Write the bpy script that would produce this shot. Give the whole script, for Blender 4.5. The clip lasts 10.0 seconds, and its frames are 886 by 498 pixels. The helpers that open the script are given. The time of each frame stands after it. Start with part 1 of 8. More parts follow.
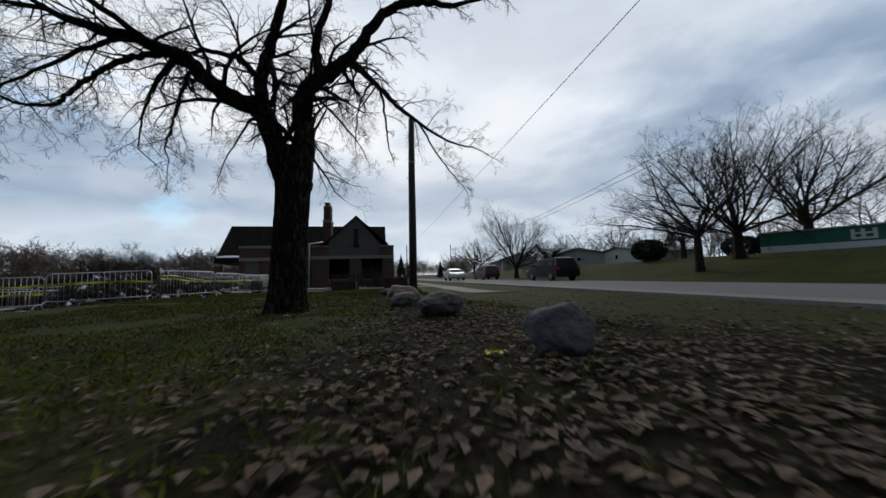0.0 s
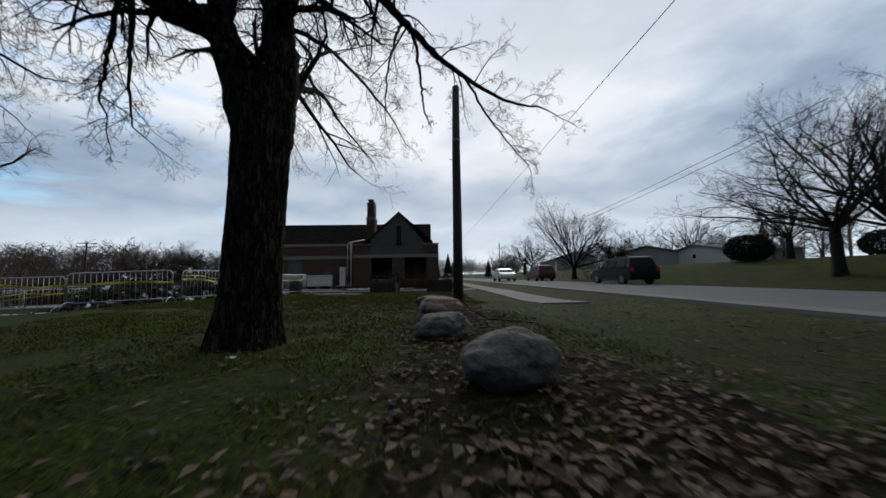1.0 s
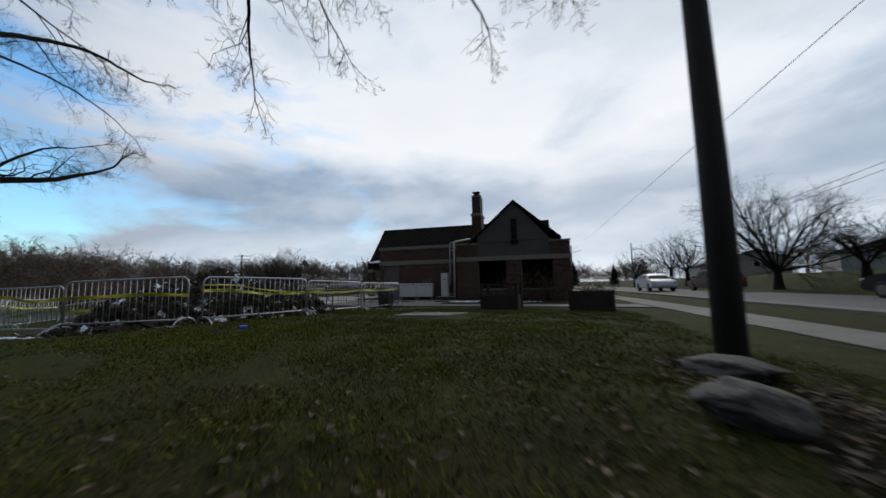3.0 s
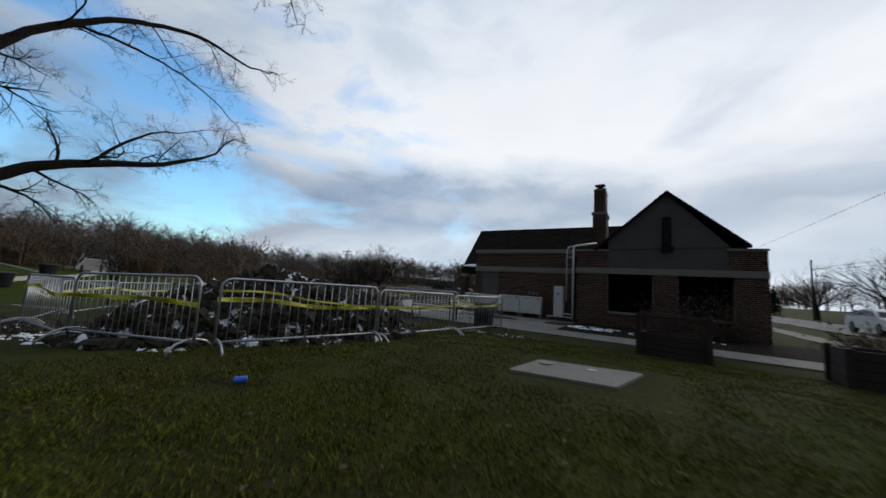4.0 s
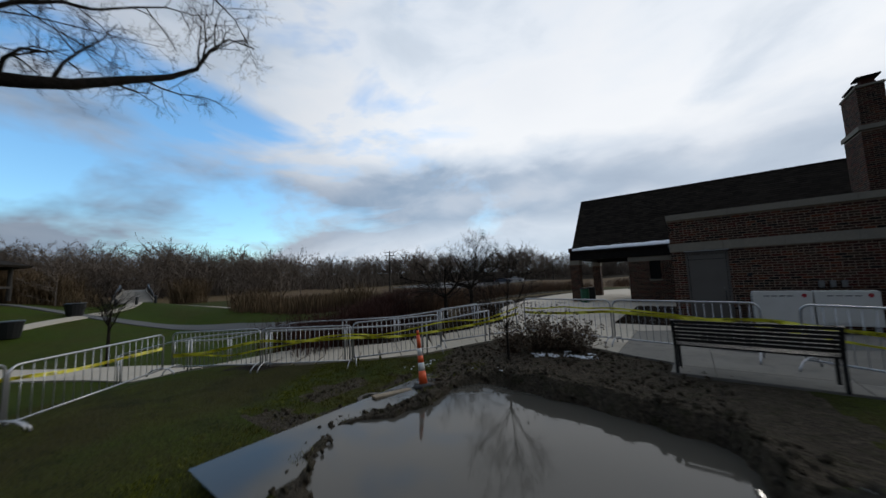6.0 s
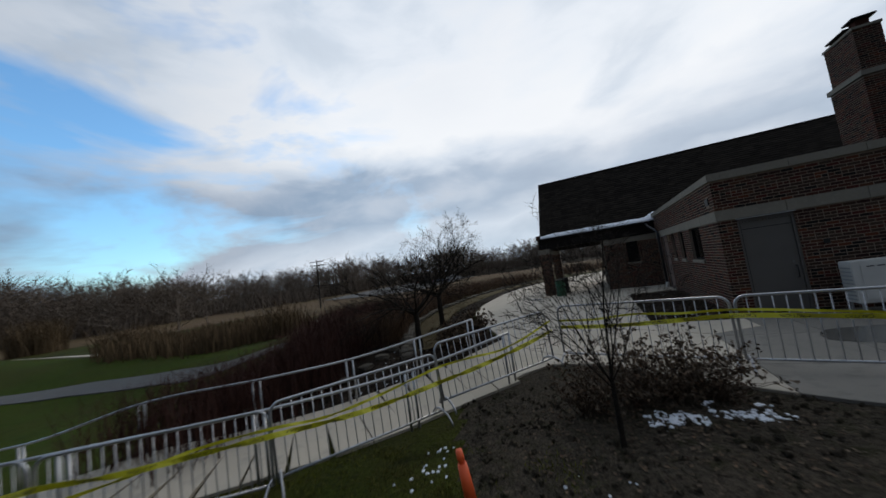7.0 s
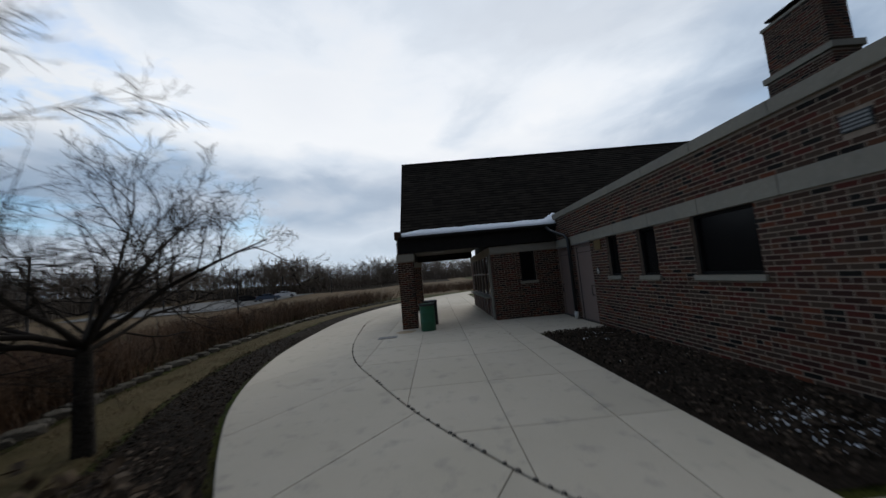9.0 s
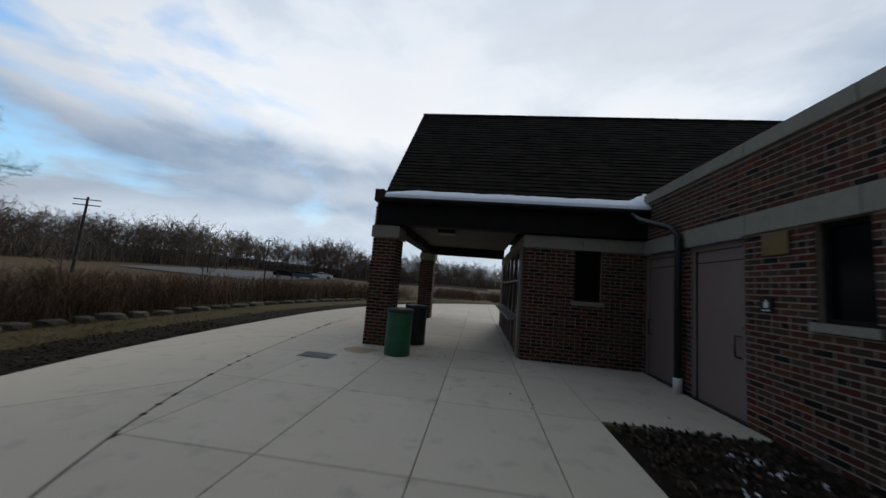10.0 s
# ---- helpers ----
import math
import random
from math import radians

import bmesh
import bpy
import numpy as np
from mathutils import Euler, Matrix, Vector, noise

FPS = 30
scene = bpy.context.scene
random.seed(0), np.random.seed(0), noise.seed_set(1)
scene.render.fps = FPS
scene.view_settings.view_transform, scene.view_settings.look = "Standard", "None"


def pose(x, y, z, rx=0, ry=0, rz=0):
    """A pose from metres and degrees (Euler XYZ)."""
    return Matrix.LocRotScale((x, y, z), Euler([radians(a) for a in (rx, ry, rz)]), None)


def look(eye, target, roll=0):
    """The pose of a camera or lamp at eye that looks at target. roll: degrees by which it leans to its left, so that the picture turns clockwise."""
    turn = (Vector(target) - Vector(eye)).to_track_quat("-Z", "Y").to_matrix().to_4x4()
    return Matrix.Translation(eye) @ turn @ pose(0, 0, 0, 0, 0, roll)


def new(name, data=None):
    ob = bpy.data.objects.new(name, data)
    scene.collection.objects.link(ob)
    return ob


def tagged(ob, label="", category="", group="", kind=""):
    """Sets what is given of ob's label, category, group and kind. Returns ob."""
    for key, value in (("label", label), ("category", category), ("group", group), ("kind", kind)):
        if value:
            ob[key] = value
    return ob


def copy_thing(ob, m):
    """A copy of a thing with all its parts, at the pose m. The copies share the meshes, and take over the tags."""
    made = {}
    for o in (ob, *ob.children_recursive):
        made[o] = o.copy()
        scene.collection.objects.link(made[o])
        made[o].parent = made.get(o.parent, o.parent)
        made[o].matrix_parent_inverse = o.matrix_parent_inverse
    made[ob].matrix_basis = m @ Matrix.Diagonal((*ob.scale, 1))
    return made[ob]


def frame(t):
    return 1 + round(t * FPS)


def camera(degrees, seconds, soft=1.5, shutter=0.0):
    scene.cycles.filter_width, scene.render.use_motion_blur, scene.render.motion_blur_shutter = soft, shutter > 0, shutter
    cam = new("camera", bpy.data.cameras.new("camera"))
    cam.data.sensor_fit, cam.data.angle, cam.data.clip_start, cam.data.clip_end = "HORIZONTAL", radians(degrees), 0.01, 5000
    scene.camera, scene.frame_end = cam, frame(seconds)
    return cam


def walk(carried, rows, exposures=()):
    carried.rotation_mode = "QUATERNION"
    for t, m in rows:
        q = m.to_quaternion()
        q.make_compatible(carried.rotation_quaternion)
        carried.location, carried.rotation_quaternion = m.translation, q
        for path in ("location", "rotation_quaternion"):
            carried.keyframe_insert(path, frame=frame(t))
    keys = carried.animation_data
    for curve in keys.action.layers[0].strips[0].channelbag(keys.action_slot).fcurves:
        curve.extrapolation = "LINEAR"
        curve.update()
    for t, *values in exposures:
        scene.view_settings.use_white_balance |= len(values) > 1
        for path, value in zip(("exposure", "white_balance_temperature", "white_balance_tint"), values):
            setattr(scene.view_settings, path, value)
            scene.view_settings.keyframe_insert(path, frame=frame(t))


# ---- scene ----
cam = camera(107.4, 10.0, 1.5, 0.28)
PATH = [
    (0, (10.291, -26.865, 0.62), (10.678, -24.91, 0.788), -1.6),
    (0.5, (10.489, -25.801, 0.697), (10.744, -23.825, 0.869), -0.2),
    (1, (10.601, -24.589, 0.756), (10.7, -22.599, 0.924), -1.0),
    (1.5, (10.519, -23.299, 0.781), (10.503, -21.307, 0.958), -1.7),
    (2, (10.35, -22.01, 0.844), (10.212, -20.023, 1.022), -3.2),
    (2.5, (10.095, -20.688, 0.786), (9.795, -18.72, 0.984), -3.0),
    (4, (7.745, -16.09, 1.18), (6.7, -14.4, 1.41), 3.8),
    (4.5, (6.657, -15.155, 1.378), (5.417, -13.6, 1.588), 3.7),
    (5, (4.7, -14.128, 1.395), (3.381, -12.638, 1.596), 2.3),
    (6.5, (-1.379, -11.075, 1.781), (-2.44, -9.388, 1.956), -6.6),
    (7, (-2.7, -9.634, 1.854), (-3.53, -7.821, 2.015), -8.2),
    (7.5, (-3.545, -8.148, 1.739), (-4.145, -6.248, 1.906), -8.4),
    (8, (-4.16, -6.457, 1.649), (-4.433, -4.483, 1.825), -9.8),
    (8.5, (-4.4, -4.558, 1.577), (-4.385, -2.565, 1.748), -9.1),
    (9, (-4.129, -2.471, 1.595), (-4.072, -0.479, 1.763), -5.3),
    (9.5, (-3.606, -0.303, 1.455), (-3.679, 1.687, 1.648), 0.8),
    (10, (-3.123, 1.802, 1.334), (-3.353, 3.777, 1.543), 4.6),
]
walk(cam, [(t, look(eye, target, roll)) for t, eye, target, roll in PATH])

# world: broken winter cloud with a low hidden sun ahead
SUN_EL, SUN_AZ = 24.0, 12.0      # degrees; azimuth from +y towards +x
world = bpy.data.worlds.new("sky")
scene.world = world
world.use_nodes = True
wt = world.node_tree
wt.nodes.clear()


def wn(kind, **kw):
    n = wt.nodes.new(kind)
    for k, v in kw.items():
        n.inputs[k].default_value = v
    return n


def wmath(op, a, b=None, clamp=False):
    n = wt.nodes.new("ShaderNodeMath")
    n.operation, n.use_clamp = op, clamp
    for i, v in enumerate((a, b)):
        if v is None:
            continue
        if isinstance(v, (int, float)):
            n.inputs[i].default_value = v
        else:
            wt.links.new(v, n.inputs[i])
    return n.outputs[0]


def wramp(fac, stops):
    n = wt.nodes.new("ShaderNodeValToRGB")
    while len(n.color_ramp.elements) < len(stops):
        n.color_ramp.elements.new(0.5)
    for e, (p, c) in zip(n.color_ramp.elements, stops):
        e.position, e.color = p, (*c, 1) if len(c) == 3 else c
    wt.links.new(fac, n.inputs[0])
    return n.outputs[0]


def wmix(fac, a, b):
    n = wt.nodes.new("ShaderNodeMix")
    n.data_type = "RGBA"
    for i, v in ((0, fac), (6, a), (7, b)):
        if isinstance(v, (int, float)):
            n.inputs[i].default_value = v
        elif isinstance(v, tuple):
            n.inputs[i].default_value = (*v, 1)
        else:
            wt.links.new(v, n.inputs[i])
    return n.outputs[2]


SUN_DIR = Vector((math.sin(radians(SUN_AZ)) * math.cos(radians(SUN_EL)), math.cos(radians(SUN_AZ)) * math.cos(radians(SUN_EL)), math.sin(radians(SUN_EL))))
coord = wt.nodes.new("ShaderNodeTexCoord").outputs["Generated"]
sep = wt.nodes.new("ShaderNodeSeparateXYZ")
wt.links.new(coord, sep.inputs[0])
comb = wt.nodes.new("ShaderNodeCombineXYZ")
wt.links.new(sep.outputs[0], comb.inputs[0])
wt.links.new(sep.outputs[1], comb.inputs[1])
wt.links.new(wmath("MULTIPLY", sep.outputs[2], 2.3), comb.inputs[2])


def wnoise(scale, detail, rough, offset, distortion=0.0):
    add = wt.nodes.new("ShaderNodeVectorMath")
    add.operation = "ADD"
    wt.links.new(comb.outputs[0], add.inputs[0])
    add.inputs[1].default_value = offset
    n = wn("ShaderNodeTexNoise", Scale=scale, Detail=detail, Roughness=rough, Distortion=distortion)
    wt.links.new(add.outputs[0], n.inputs["Vector"])
    return n.outputs[0]


big = wnoise(1.5, 3.0, 0.45, (3.1, 1.7, 0.0), 0.2)
fine = wnoise(3.6, 7.0, 0.52, (7.3, 2.2, 4.0), 0.25)
dots = wt.nodes.new("ShaderNodeVectorMath")
dots.operation = "DOT_PRODUCT"
wt.links.new(coord, dots.inputs[0])
dots.inputs[1].default_value = SUN_DIR
glow = wmath("POWER", wmath("MAXIMUM", dots.outputs["Value"], 0.0), 5.0)
mixn = wmath("ADD", wmath("MULTIPLY", big, 0.6), wmath("MULTIPLY", fine, 0.4))
# flat layers: a pale rim over the horizon, a slate band, then thin bright cloud
tier = wmath("ADD", sep.outputs[2], wmath("MULTIPLY", wmath("SUBTRACT", mixn, 0.5), 0.75))
layer = wramp(tier, [(0.03, (0.66, 0.77, 0.86)), (0.11, (0.80, 0.87, 0.94)), (0.17, (0.25, 0.36, 0.50)), (0.29, (0.22, 0.32, 0.46)), (0.38, (0.55, 0.65, 0.77)), (0.47, (0.90, 0.94, 0.98)), (0.66, (0.74, 0.80, 0.88)), (0.95, (0.46, 0.53, 0.64))])
puffs = wramp(mixn, [(0.40, (0.24, 0.34, 0.48)), (0.47, (0.46, 0.57, 0.70)), (0.53, (0.82, 0.88, 0.95)), (0.59, (1.0, 1.0, 1.0))])
shade = wmix(0.45, layer, puffs)
lit = wmix(wmath("MULTIPLY", glow, 0.35), shade, (0.97, 0.98, 1.0))
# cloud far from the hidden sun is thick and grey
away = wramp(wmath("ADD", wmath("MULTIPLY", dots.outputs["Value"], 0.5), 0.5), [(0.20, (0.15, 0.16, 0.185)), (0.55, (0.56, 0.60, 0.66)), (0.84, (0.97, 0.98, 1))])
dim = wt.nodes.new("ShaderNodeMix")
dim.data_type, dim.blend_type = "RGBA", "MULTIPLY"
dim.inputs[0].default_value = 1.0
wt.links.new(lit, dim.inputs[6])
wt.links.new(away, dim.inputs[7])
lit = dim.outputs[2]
# broken blue sky opens in the west
wdot = wt.nodes.new("ShaderNodeVectorMath")
wdot.operation = "DOT_PRODUCT"
wt.links.new(coord, wdot.inputs[0])
wdot.inputs[1].default_value = (-0.90, 0.22, 0.37)
west = wmath("MULTIPLY", wmath("POWER", wmath("MAXIMUM", wdot.outputs["Value"], 0.0), 6.0), 0.2)
gap_n = wnoise(2.2, 5.0, 0.55, (-2.4, 5.1, 9.0), 0.4)
gap = wramp(wmath("ADD", wmath("ADD", gap_n, west), wmath("MINIMUM", wmath("SUBTRACT", sep.outputs[2], 0.16), 0.0)), [(0.60, (0, 0, 0)), (0.76, (1, 1, 1))])
sky = wt.nodes.new("ShaderNodeTexSky")
sky.sky_type, sky.sun_disc = "NISHITA", False
sky.sun_elevation, sky.sun_rotation = radians(SUN_EL), radians(SUN_AZ)
sky.air_density, sky.dust_density = 1.2, 0.6
scaled = wt.nodes.new("ShaderNodeVectorMath")
scaled.operation = "SCALE"
wt.links.new(sky.outputs[0], scaled.inputs[0])
scaled.inputs["Scale"].default_value = 0.15
deep = wt.nodes.new("ShaderNodeMix")
deep.data_type, deep.blend_type = "RGBA", "MULTIPLY"
deep.inputs[0].default_value = 1.0
deep.inputs[7].default_value = (0.85, 1.28, 1.6, 1)
wt.links.new(scaled.outputs[0], deep.inputs[6])
gap = wmath("MULTIPLY", gap, wmath("SUBTRACT", 1.0, wmath("MULTIPLY", glow, 2.2, True), True))
colour = wmix(gap, lit, deep.outputs[2])
bg = wt.nodes.new("ShaderNodeBackground")
wt.links.new(colour, bg.inputs[0])
bg.inputs[1].default_value = 0.98
wt.links.new(bg.outputs[0], wt.nodes.new("ShaderNodeOutputWorld").inputs[0])

sun = new("sun", bpy.data.lights.new("sun", "SUN"))
sun.data.energy, sun.data.angle, sun.data.color = 0.9, radians(14), (1.0, 0.95, 0.88)
sun.matrix_world = look(SUN_DIR * 50, (0, 0, 0))

# ---- materials ----


def material(name, base, rough=0.8, metal=0.0, spots=(), bump=(), object_random=0.0, island_random=0.0, coord_kind="Object", spec=0.5):
    """A procedural surface. spots: (scale, low, high, colour, amount) noise layers over the base; bump: (scale, strength, distance)."""
    m = bpy.data.materials.new(name)
    m.use_nodes = True
    t = m.node_tree
    b = t.nodes["Principled BSDF"]
    b.inputs["Roughness"].default_value, b.inputs["Metallic"].default_value = rough, metal
    b.inputs["Specular IOR Level"].default_value = spec
    tc = t.nodes.new("ShaderNodeTexCoord").outputs[coord_kind]

    def noise_node(scale, detail=6.0, r=0.6):
        n = t.nodes.new("ShaderNodeTexNoise")
        n.inputs["Scale"].default_value, n.inputs["Detail"].default_value, n.inputs["Roughness"].default_value = scale, detail, r
        t.links.new(tc, n.inputs["Vector"])
        return n.outputs[0]

    rgb = t.nodes.new("ShaderNodeRGB")
    rgb.outputs[0].default_value = (*base, 1)
    col = rgb.outputs[0]
    for scale, lo, hi, c, amount in spots:
        r = t.nodes.new("ShaderNodeMapRange")
        r.inputs["From Min"].default_value, r.inputs["From Max"].default_value = lo, hi
        r.inputs["To Max"].default_value = amount
        t.links.new(noise_node(scale), r.inputs["Value"])
        mx = t.nodes.new("ShaderNodeMix")
        mx.data_type = "RGBA"
        t.links.new(r.outputs[0], mx.inputs[0])
        t.links.new(col, mx.inputs[6])
        mx.inputs[7].default_value = (*c, 1)
        col = mx.outputs[2]
    if object_random or island_random:
        src = t.nodes.new("ShaderNodeObjectInfo").outputs["Random"] if object_random else t.nodes.new("ShaderNodeNewGeometry").outputs["Random Per Island"]
        amt = object_random or island_random
        hsv = t.nodes.new("ShaderNodeHueSaturation")
        r = t.nodes.new("ShaderNodeMapRange")
        r.inputs["To Min"].default_value, r.inputs["To Max"].default_value = 1 - amt, 1 + amt
        t.links.new(src, r.inputs["Value"])
        t.links.new(r.outputs[0], hsv.inputs["Value"])
        t.links.new(col, hsv.inputs["Color"])
        col = hsv.outputs[0]
    t.links.new(col, b.inputs["Base Color"])
    prev = None
    for scale, strength, dist in bump:
        bn = t.nodes.new("ShaderNodeBump")
        bn.inputs["Strength"].default_value, bn.inputs["Distance"].default_value = strength, dist
        t.links.new(noise_node(scale), bn.inputs["Height"])
        if prev:
            t.links.new(prev, bn.inputs["Normal"])
        prev = bn.outputs[0]
    if prev:
        t.links.new(prev, b.inputs["Normal"])
    return m


def brick_material(name, source):
    """Mixed red, brown and near-black fired bricks, one tone per brick."""
    m = material(name, (0.1, 0.05, 0.04), 0.85, spots=((60, 0.45, 0.75, (0.03, 0.018, 0.014), 0.4), (9, 0.5, 0.8, (0.15, 0.12, 0.1), 0.12)), bump=((90, 0.5, 0.004),), spec=0.15)
    t = m.node_tree
    src = t.nodes.new("ShaderNodeObjectInfo").outputs["Random"] if source == "object" else t.nodes.new("ShaderNodeNewGeometry").outputs["Random Per Island"]
    ramp = t.nodes.new("ShaderNodeValToRGB")
    ramp.color_ramp.interpolation = "CONSTANT"
    tones = [(0.0, (0.062, 0.021, 0.014)), (0.2, (0.046, 0.025, 0.017)), (0.38, (0.076, 0.017, 0.012)), (0.5, (0.088, 0.036, 0.019)), (0.62, (0.032, 0.013, 0.01)), (0.74, (0.06, 0.038, 0.026)), (0.86, (0.007, 0.006, 0.0055)), (0.95, (0.115, 0.034, 0.016))]
    while len(ramp.color_ramp.elements) < len(tones):
        ramp.color_ramp.elements.new(0.5)
    for e, (p, c) in zip(ramp.color_ramp.elements, tones):
        e.position, e.color = p, (*c, 1)
    t.links.new(src, ramp.inputs[0])
    rgb = next(n for n in t.nodes if n.type == "RGB")
    for l in list(rgb.outputs[0].links):
        t.links.new(ramp.outputs[0], l.to_socket)
    return m


M = {}
M["grass_ground"] = material("grass_ground", (0.058, 0.062, 0.006), 0.95, spots=((0.11, 0.44, 0.6, (0.03, 0.05, 0.004), 0.75), (0.35, 0.42, 0.62, (0.046, 0.038, 0.01), 0.85), (1.7, 0.5, 0.72, (0.012, 0.016, 0.003), 0.75), (9, 0.52, 0.72, (0.05, 0.038, 0.015), 0.6), (30, 0.46, 0.66, (0.004, 0.005, 0.002), 0.85), (80, 0.55, 0.75, (0.06, 0.06, 0.016), 0.4)), bump=((14, 0.9, 0.05), (60, 0.9, 0.025)), spec=0.1)
M["field"] = material("field", (0.115, 0.078, 0.046), 0.95, spots=((0.06, 0.4, 0.65, (0.085, 0.066, 0.03), 0.8), (0.5, 0.45, 0.7, (0.15, 0.096, 0.052), 0.7), (6, 0.5, 0.75, (0.06, 0.042, 0.026), 0.7)), bump=((3, 1.0, 0.2),), spec=0.1)
M["woodland_floor"] = material("woodland_floor", (0.03, 0.024, 0.018), 0.95, spots=((0.08, 0.4, 0.7, (0.018, 0.015, 0.012), 0.8), (0.6, 0.5, 0.75, (0.045, 0.036, 0.027), 0.6)), bump=((0.8, 1.0, 0.6),), spec=0.02)
M["park_lawn"] = material("park_lawn", (0.042, 0.062, 0.006), 0.95, spots=((0.3, 0.42, 0.62, (0.05, 0.052, 0.01), 0.8), (1.5, 0.5, 0.72, (0.024, 0.038, 0.005), 0.7), (30, 0.46, 0.66, (0.01, 0.016, 0.003), 0.7)), bump=((14, 0.9, 0.04), (60, 0.8, 0.02)), spec=0.05)
M["soil"] = material("soil", (0.07, 0.057, 0.042), 0.95, spots=((2.0, 0.4, 0.7, (0.09, 0.074, 0.055), 0.8), (11, 0.52, 0.66, (0.14, 0.112, 0.08), 0.6), (25, 0.46, 0.7, (0.012, 0.01, 0.008), 0.8), (6, 0.5, 0.7, (0.03, 0.034, 0.012), 0.6), (70, 0.55, 0.75, (0.11, 0.09, 0.065), 0.45)), bump=((14, 1.0, 0.09), (60, 0.9, 0.03)), spec=0.05)
M["heap_soil"] = material("heap_soil", (0.03, 0.025, 0.018), 0.95, spots=((5, 0.4, 0.7, (0.012, 0.01, 0.008), 0.8), (30, 0.5, 0.8, (0.065, 0.055, 0.043), 0.6), (3.8, 0.585, 0.605, (0.75, 0.77, 0.8), 1.0)), bump=((9, 1.0, 0.12), (35, 1.0, 0.04)), spec=0.15)
M["mulch"] = material("mulch", (0.02, 0.015, 0.011), 0.95, spots=((30, 0.45, 0.7, (0.042, 0.032, 0.024), 0.7), (4, 0.5, 0.7, (0.007, 0.006, 0.005), 0.6)), bump=((40, 1.0, 0.05),), island_random=0.75, spec=0.05)
M["concrete"] = material("concrete", (0.45, 0.392, 0.312), 0.85, spots=((0.6, 0.4, 0.7, (0.4, 0.35, 0.27), 0.7), (3.5, 0.55, 0.75, (0.235, 0.215, 0.185), 0.6), (90, 0.5, 0.8, (0.2, 0.19, 0.175), 0.35), (1.3, 0.62, 0.75, (0.17, 0.15, 0.12), 0.4)), bump=((140, 0.35, 0.004), (6, 0.2, 0.01)), object_random=0.06, spec=0.3)
M["old_concrete"] = material("old_concrete", (0.2, 0.182, 0.155), 0.9, spots=((0.7, 0.4, 0.7, (0.15, 0.138, 0.118), 0.7), (4, 0.52, 0.72, (0.1, 0.095, 0.082), 0.6), (80, 0.5, 0.8, (0.26, 0.24, 0.21), 0.4)), bump=((120, 0.4, 0.005), (8, 0.3, 0.012)), object_random=0.1, spec=0.2)
M["joint"] = material("joint", (0.035, 0.031, 0.026), 0.95, spots=((10, 0.4, 0.7, (0.08, 0.07, 0.06), 0.6),))
M["asphalt"] = material("asphalt", (0.08, 0.077, 0.073), 0.9, spots=((0.3, 0.4, 0.7, (0.1, 0.096, 0.09), 0.7), (50, 0.5, 0.8, (0.1, 0.1, 0.1), 0.5)), bump=((80, 0.4, 0.01),))
M["limestone"] = material("limestone", (0.23, 0.205, 0.165), 0.85, spots=((1.5, 0.45, 0.7, (0.19, 0.172, 0.145), 0.7), (18, 0.5, 0.8, (0.33, 0.3, 0.26), 0.4), (5, 0.6, 0.75, (0.1, 0.09, 0.075), 0.4)), bump=((60, 0.3, 0.006),), spec=0.15)
M["mortar"] = material("mortar", (0.27, 0.208, 0.162), 0.95, spots=((12, 0.4, 0.7, (0.2, 0.152, 0.118), 0.7), (1.2, 0.5, 0.7, (0.17, 0.132, 0.1), 0.6)), bump=((80, 0.5, 0.004),), spec=0.15)
M["brick"] = brick_material("brick", "island")
M["brick_piece"] = brick_material("brick_piece", "object")
M["shingle"] = material("shingle", (0.018, 0.0145, 0.0115), 0.95, spots=((3, 0.4, 0.7, (0.028, 0.023, 0.018), 0.7), (30, 0.5, 0.8, (0.008, 0.007, 0.006), 0.6)), bump=((60, 0.7, 0.01),), island_random=0.3, spec=0.06)
M["stucco"] = material("stucco", (0.105, 0.098, 0.088), 0.95, spots=((0.8, 0.4, 0.7, (0.08, 0.075, 0.068), 0.7), (40, 0.5, 0.8, (0.16, 0.15, 0.14), 0.4)), bump=((120, 0.6, 0.006),), spec=0.2)
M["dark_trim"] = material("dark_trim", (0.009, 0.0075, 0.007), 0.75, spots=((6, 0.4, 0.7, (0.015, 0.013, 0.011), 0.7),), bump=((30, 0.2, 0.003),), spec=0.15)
M["door_grey"] = material("door_grey", (0.105, 0.094, 0.084), 0.55, spots=((2, 0.4, 0.7, (0.088, 0.078, 0.07), 0.6), (50, 0.55, 0.8, (0.12, 0.108, 0.097), 0.3)), bump=((9, 0.05, 0.004),))
M["door_tan"] = material("door_tan", (0.18, 0.125, 0.105), 0.55, spots=((2, 0.4, 0.7, (0.155, 0.108, 0.092), 0.6), (50, 0.55, 0.8, (0.2, 0.145, 0.122), 0.3)), bump=((9, 0.05, 0.004),))
M["black_metal"] = material("black_metal", (0.012, 0.012, 0.013), 0.45, 0.3, spots=((20, 0.5, 0.8, (0.03, 0.028, 0.026), 0.4),))
M["galvanised"] = material("galvanised", (0.45, 0.45, 0.46), 0.42, 0.75, spots=((30, 0.4, 0.7, (0.3, 0.3, 0.31), 0.6), (4, 0.55, 0.75, (0.24, 0.22, 0.2), 0.4)), bump=((90, 0.15, 0.002),))
M["dull_steel"] = material("dull_steel", (0.2, 0.195, 0.19), 0.6, 0.5, spots=((20, 0.4, 0.7, (0.12, 0.115, 0.11), 0.6),))
M["tape"] = material("tape", (0.62, 0.56, 0.02), 0.45, spots=((5, 0.5, 0.8, (0.5, 0.45, 0.03), 0.5),))
M["tape_ink"] = material("tape_ink", (0.015, 0.015, 0.012), 0.6)
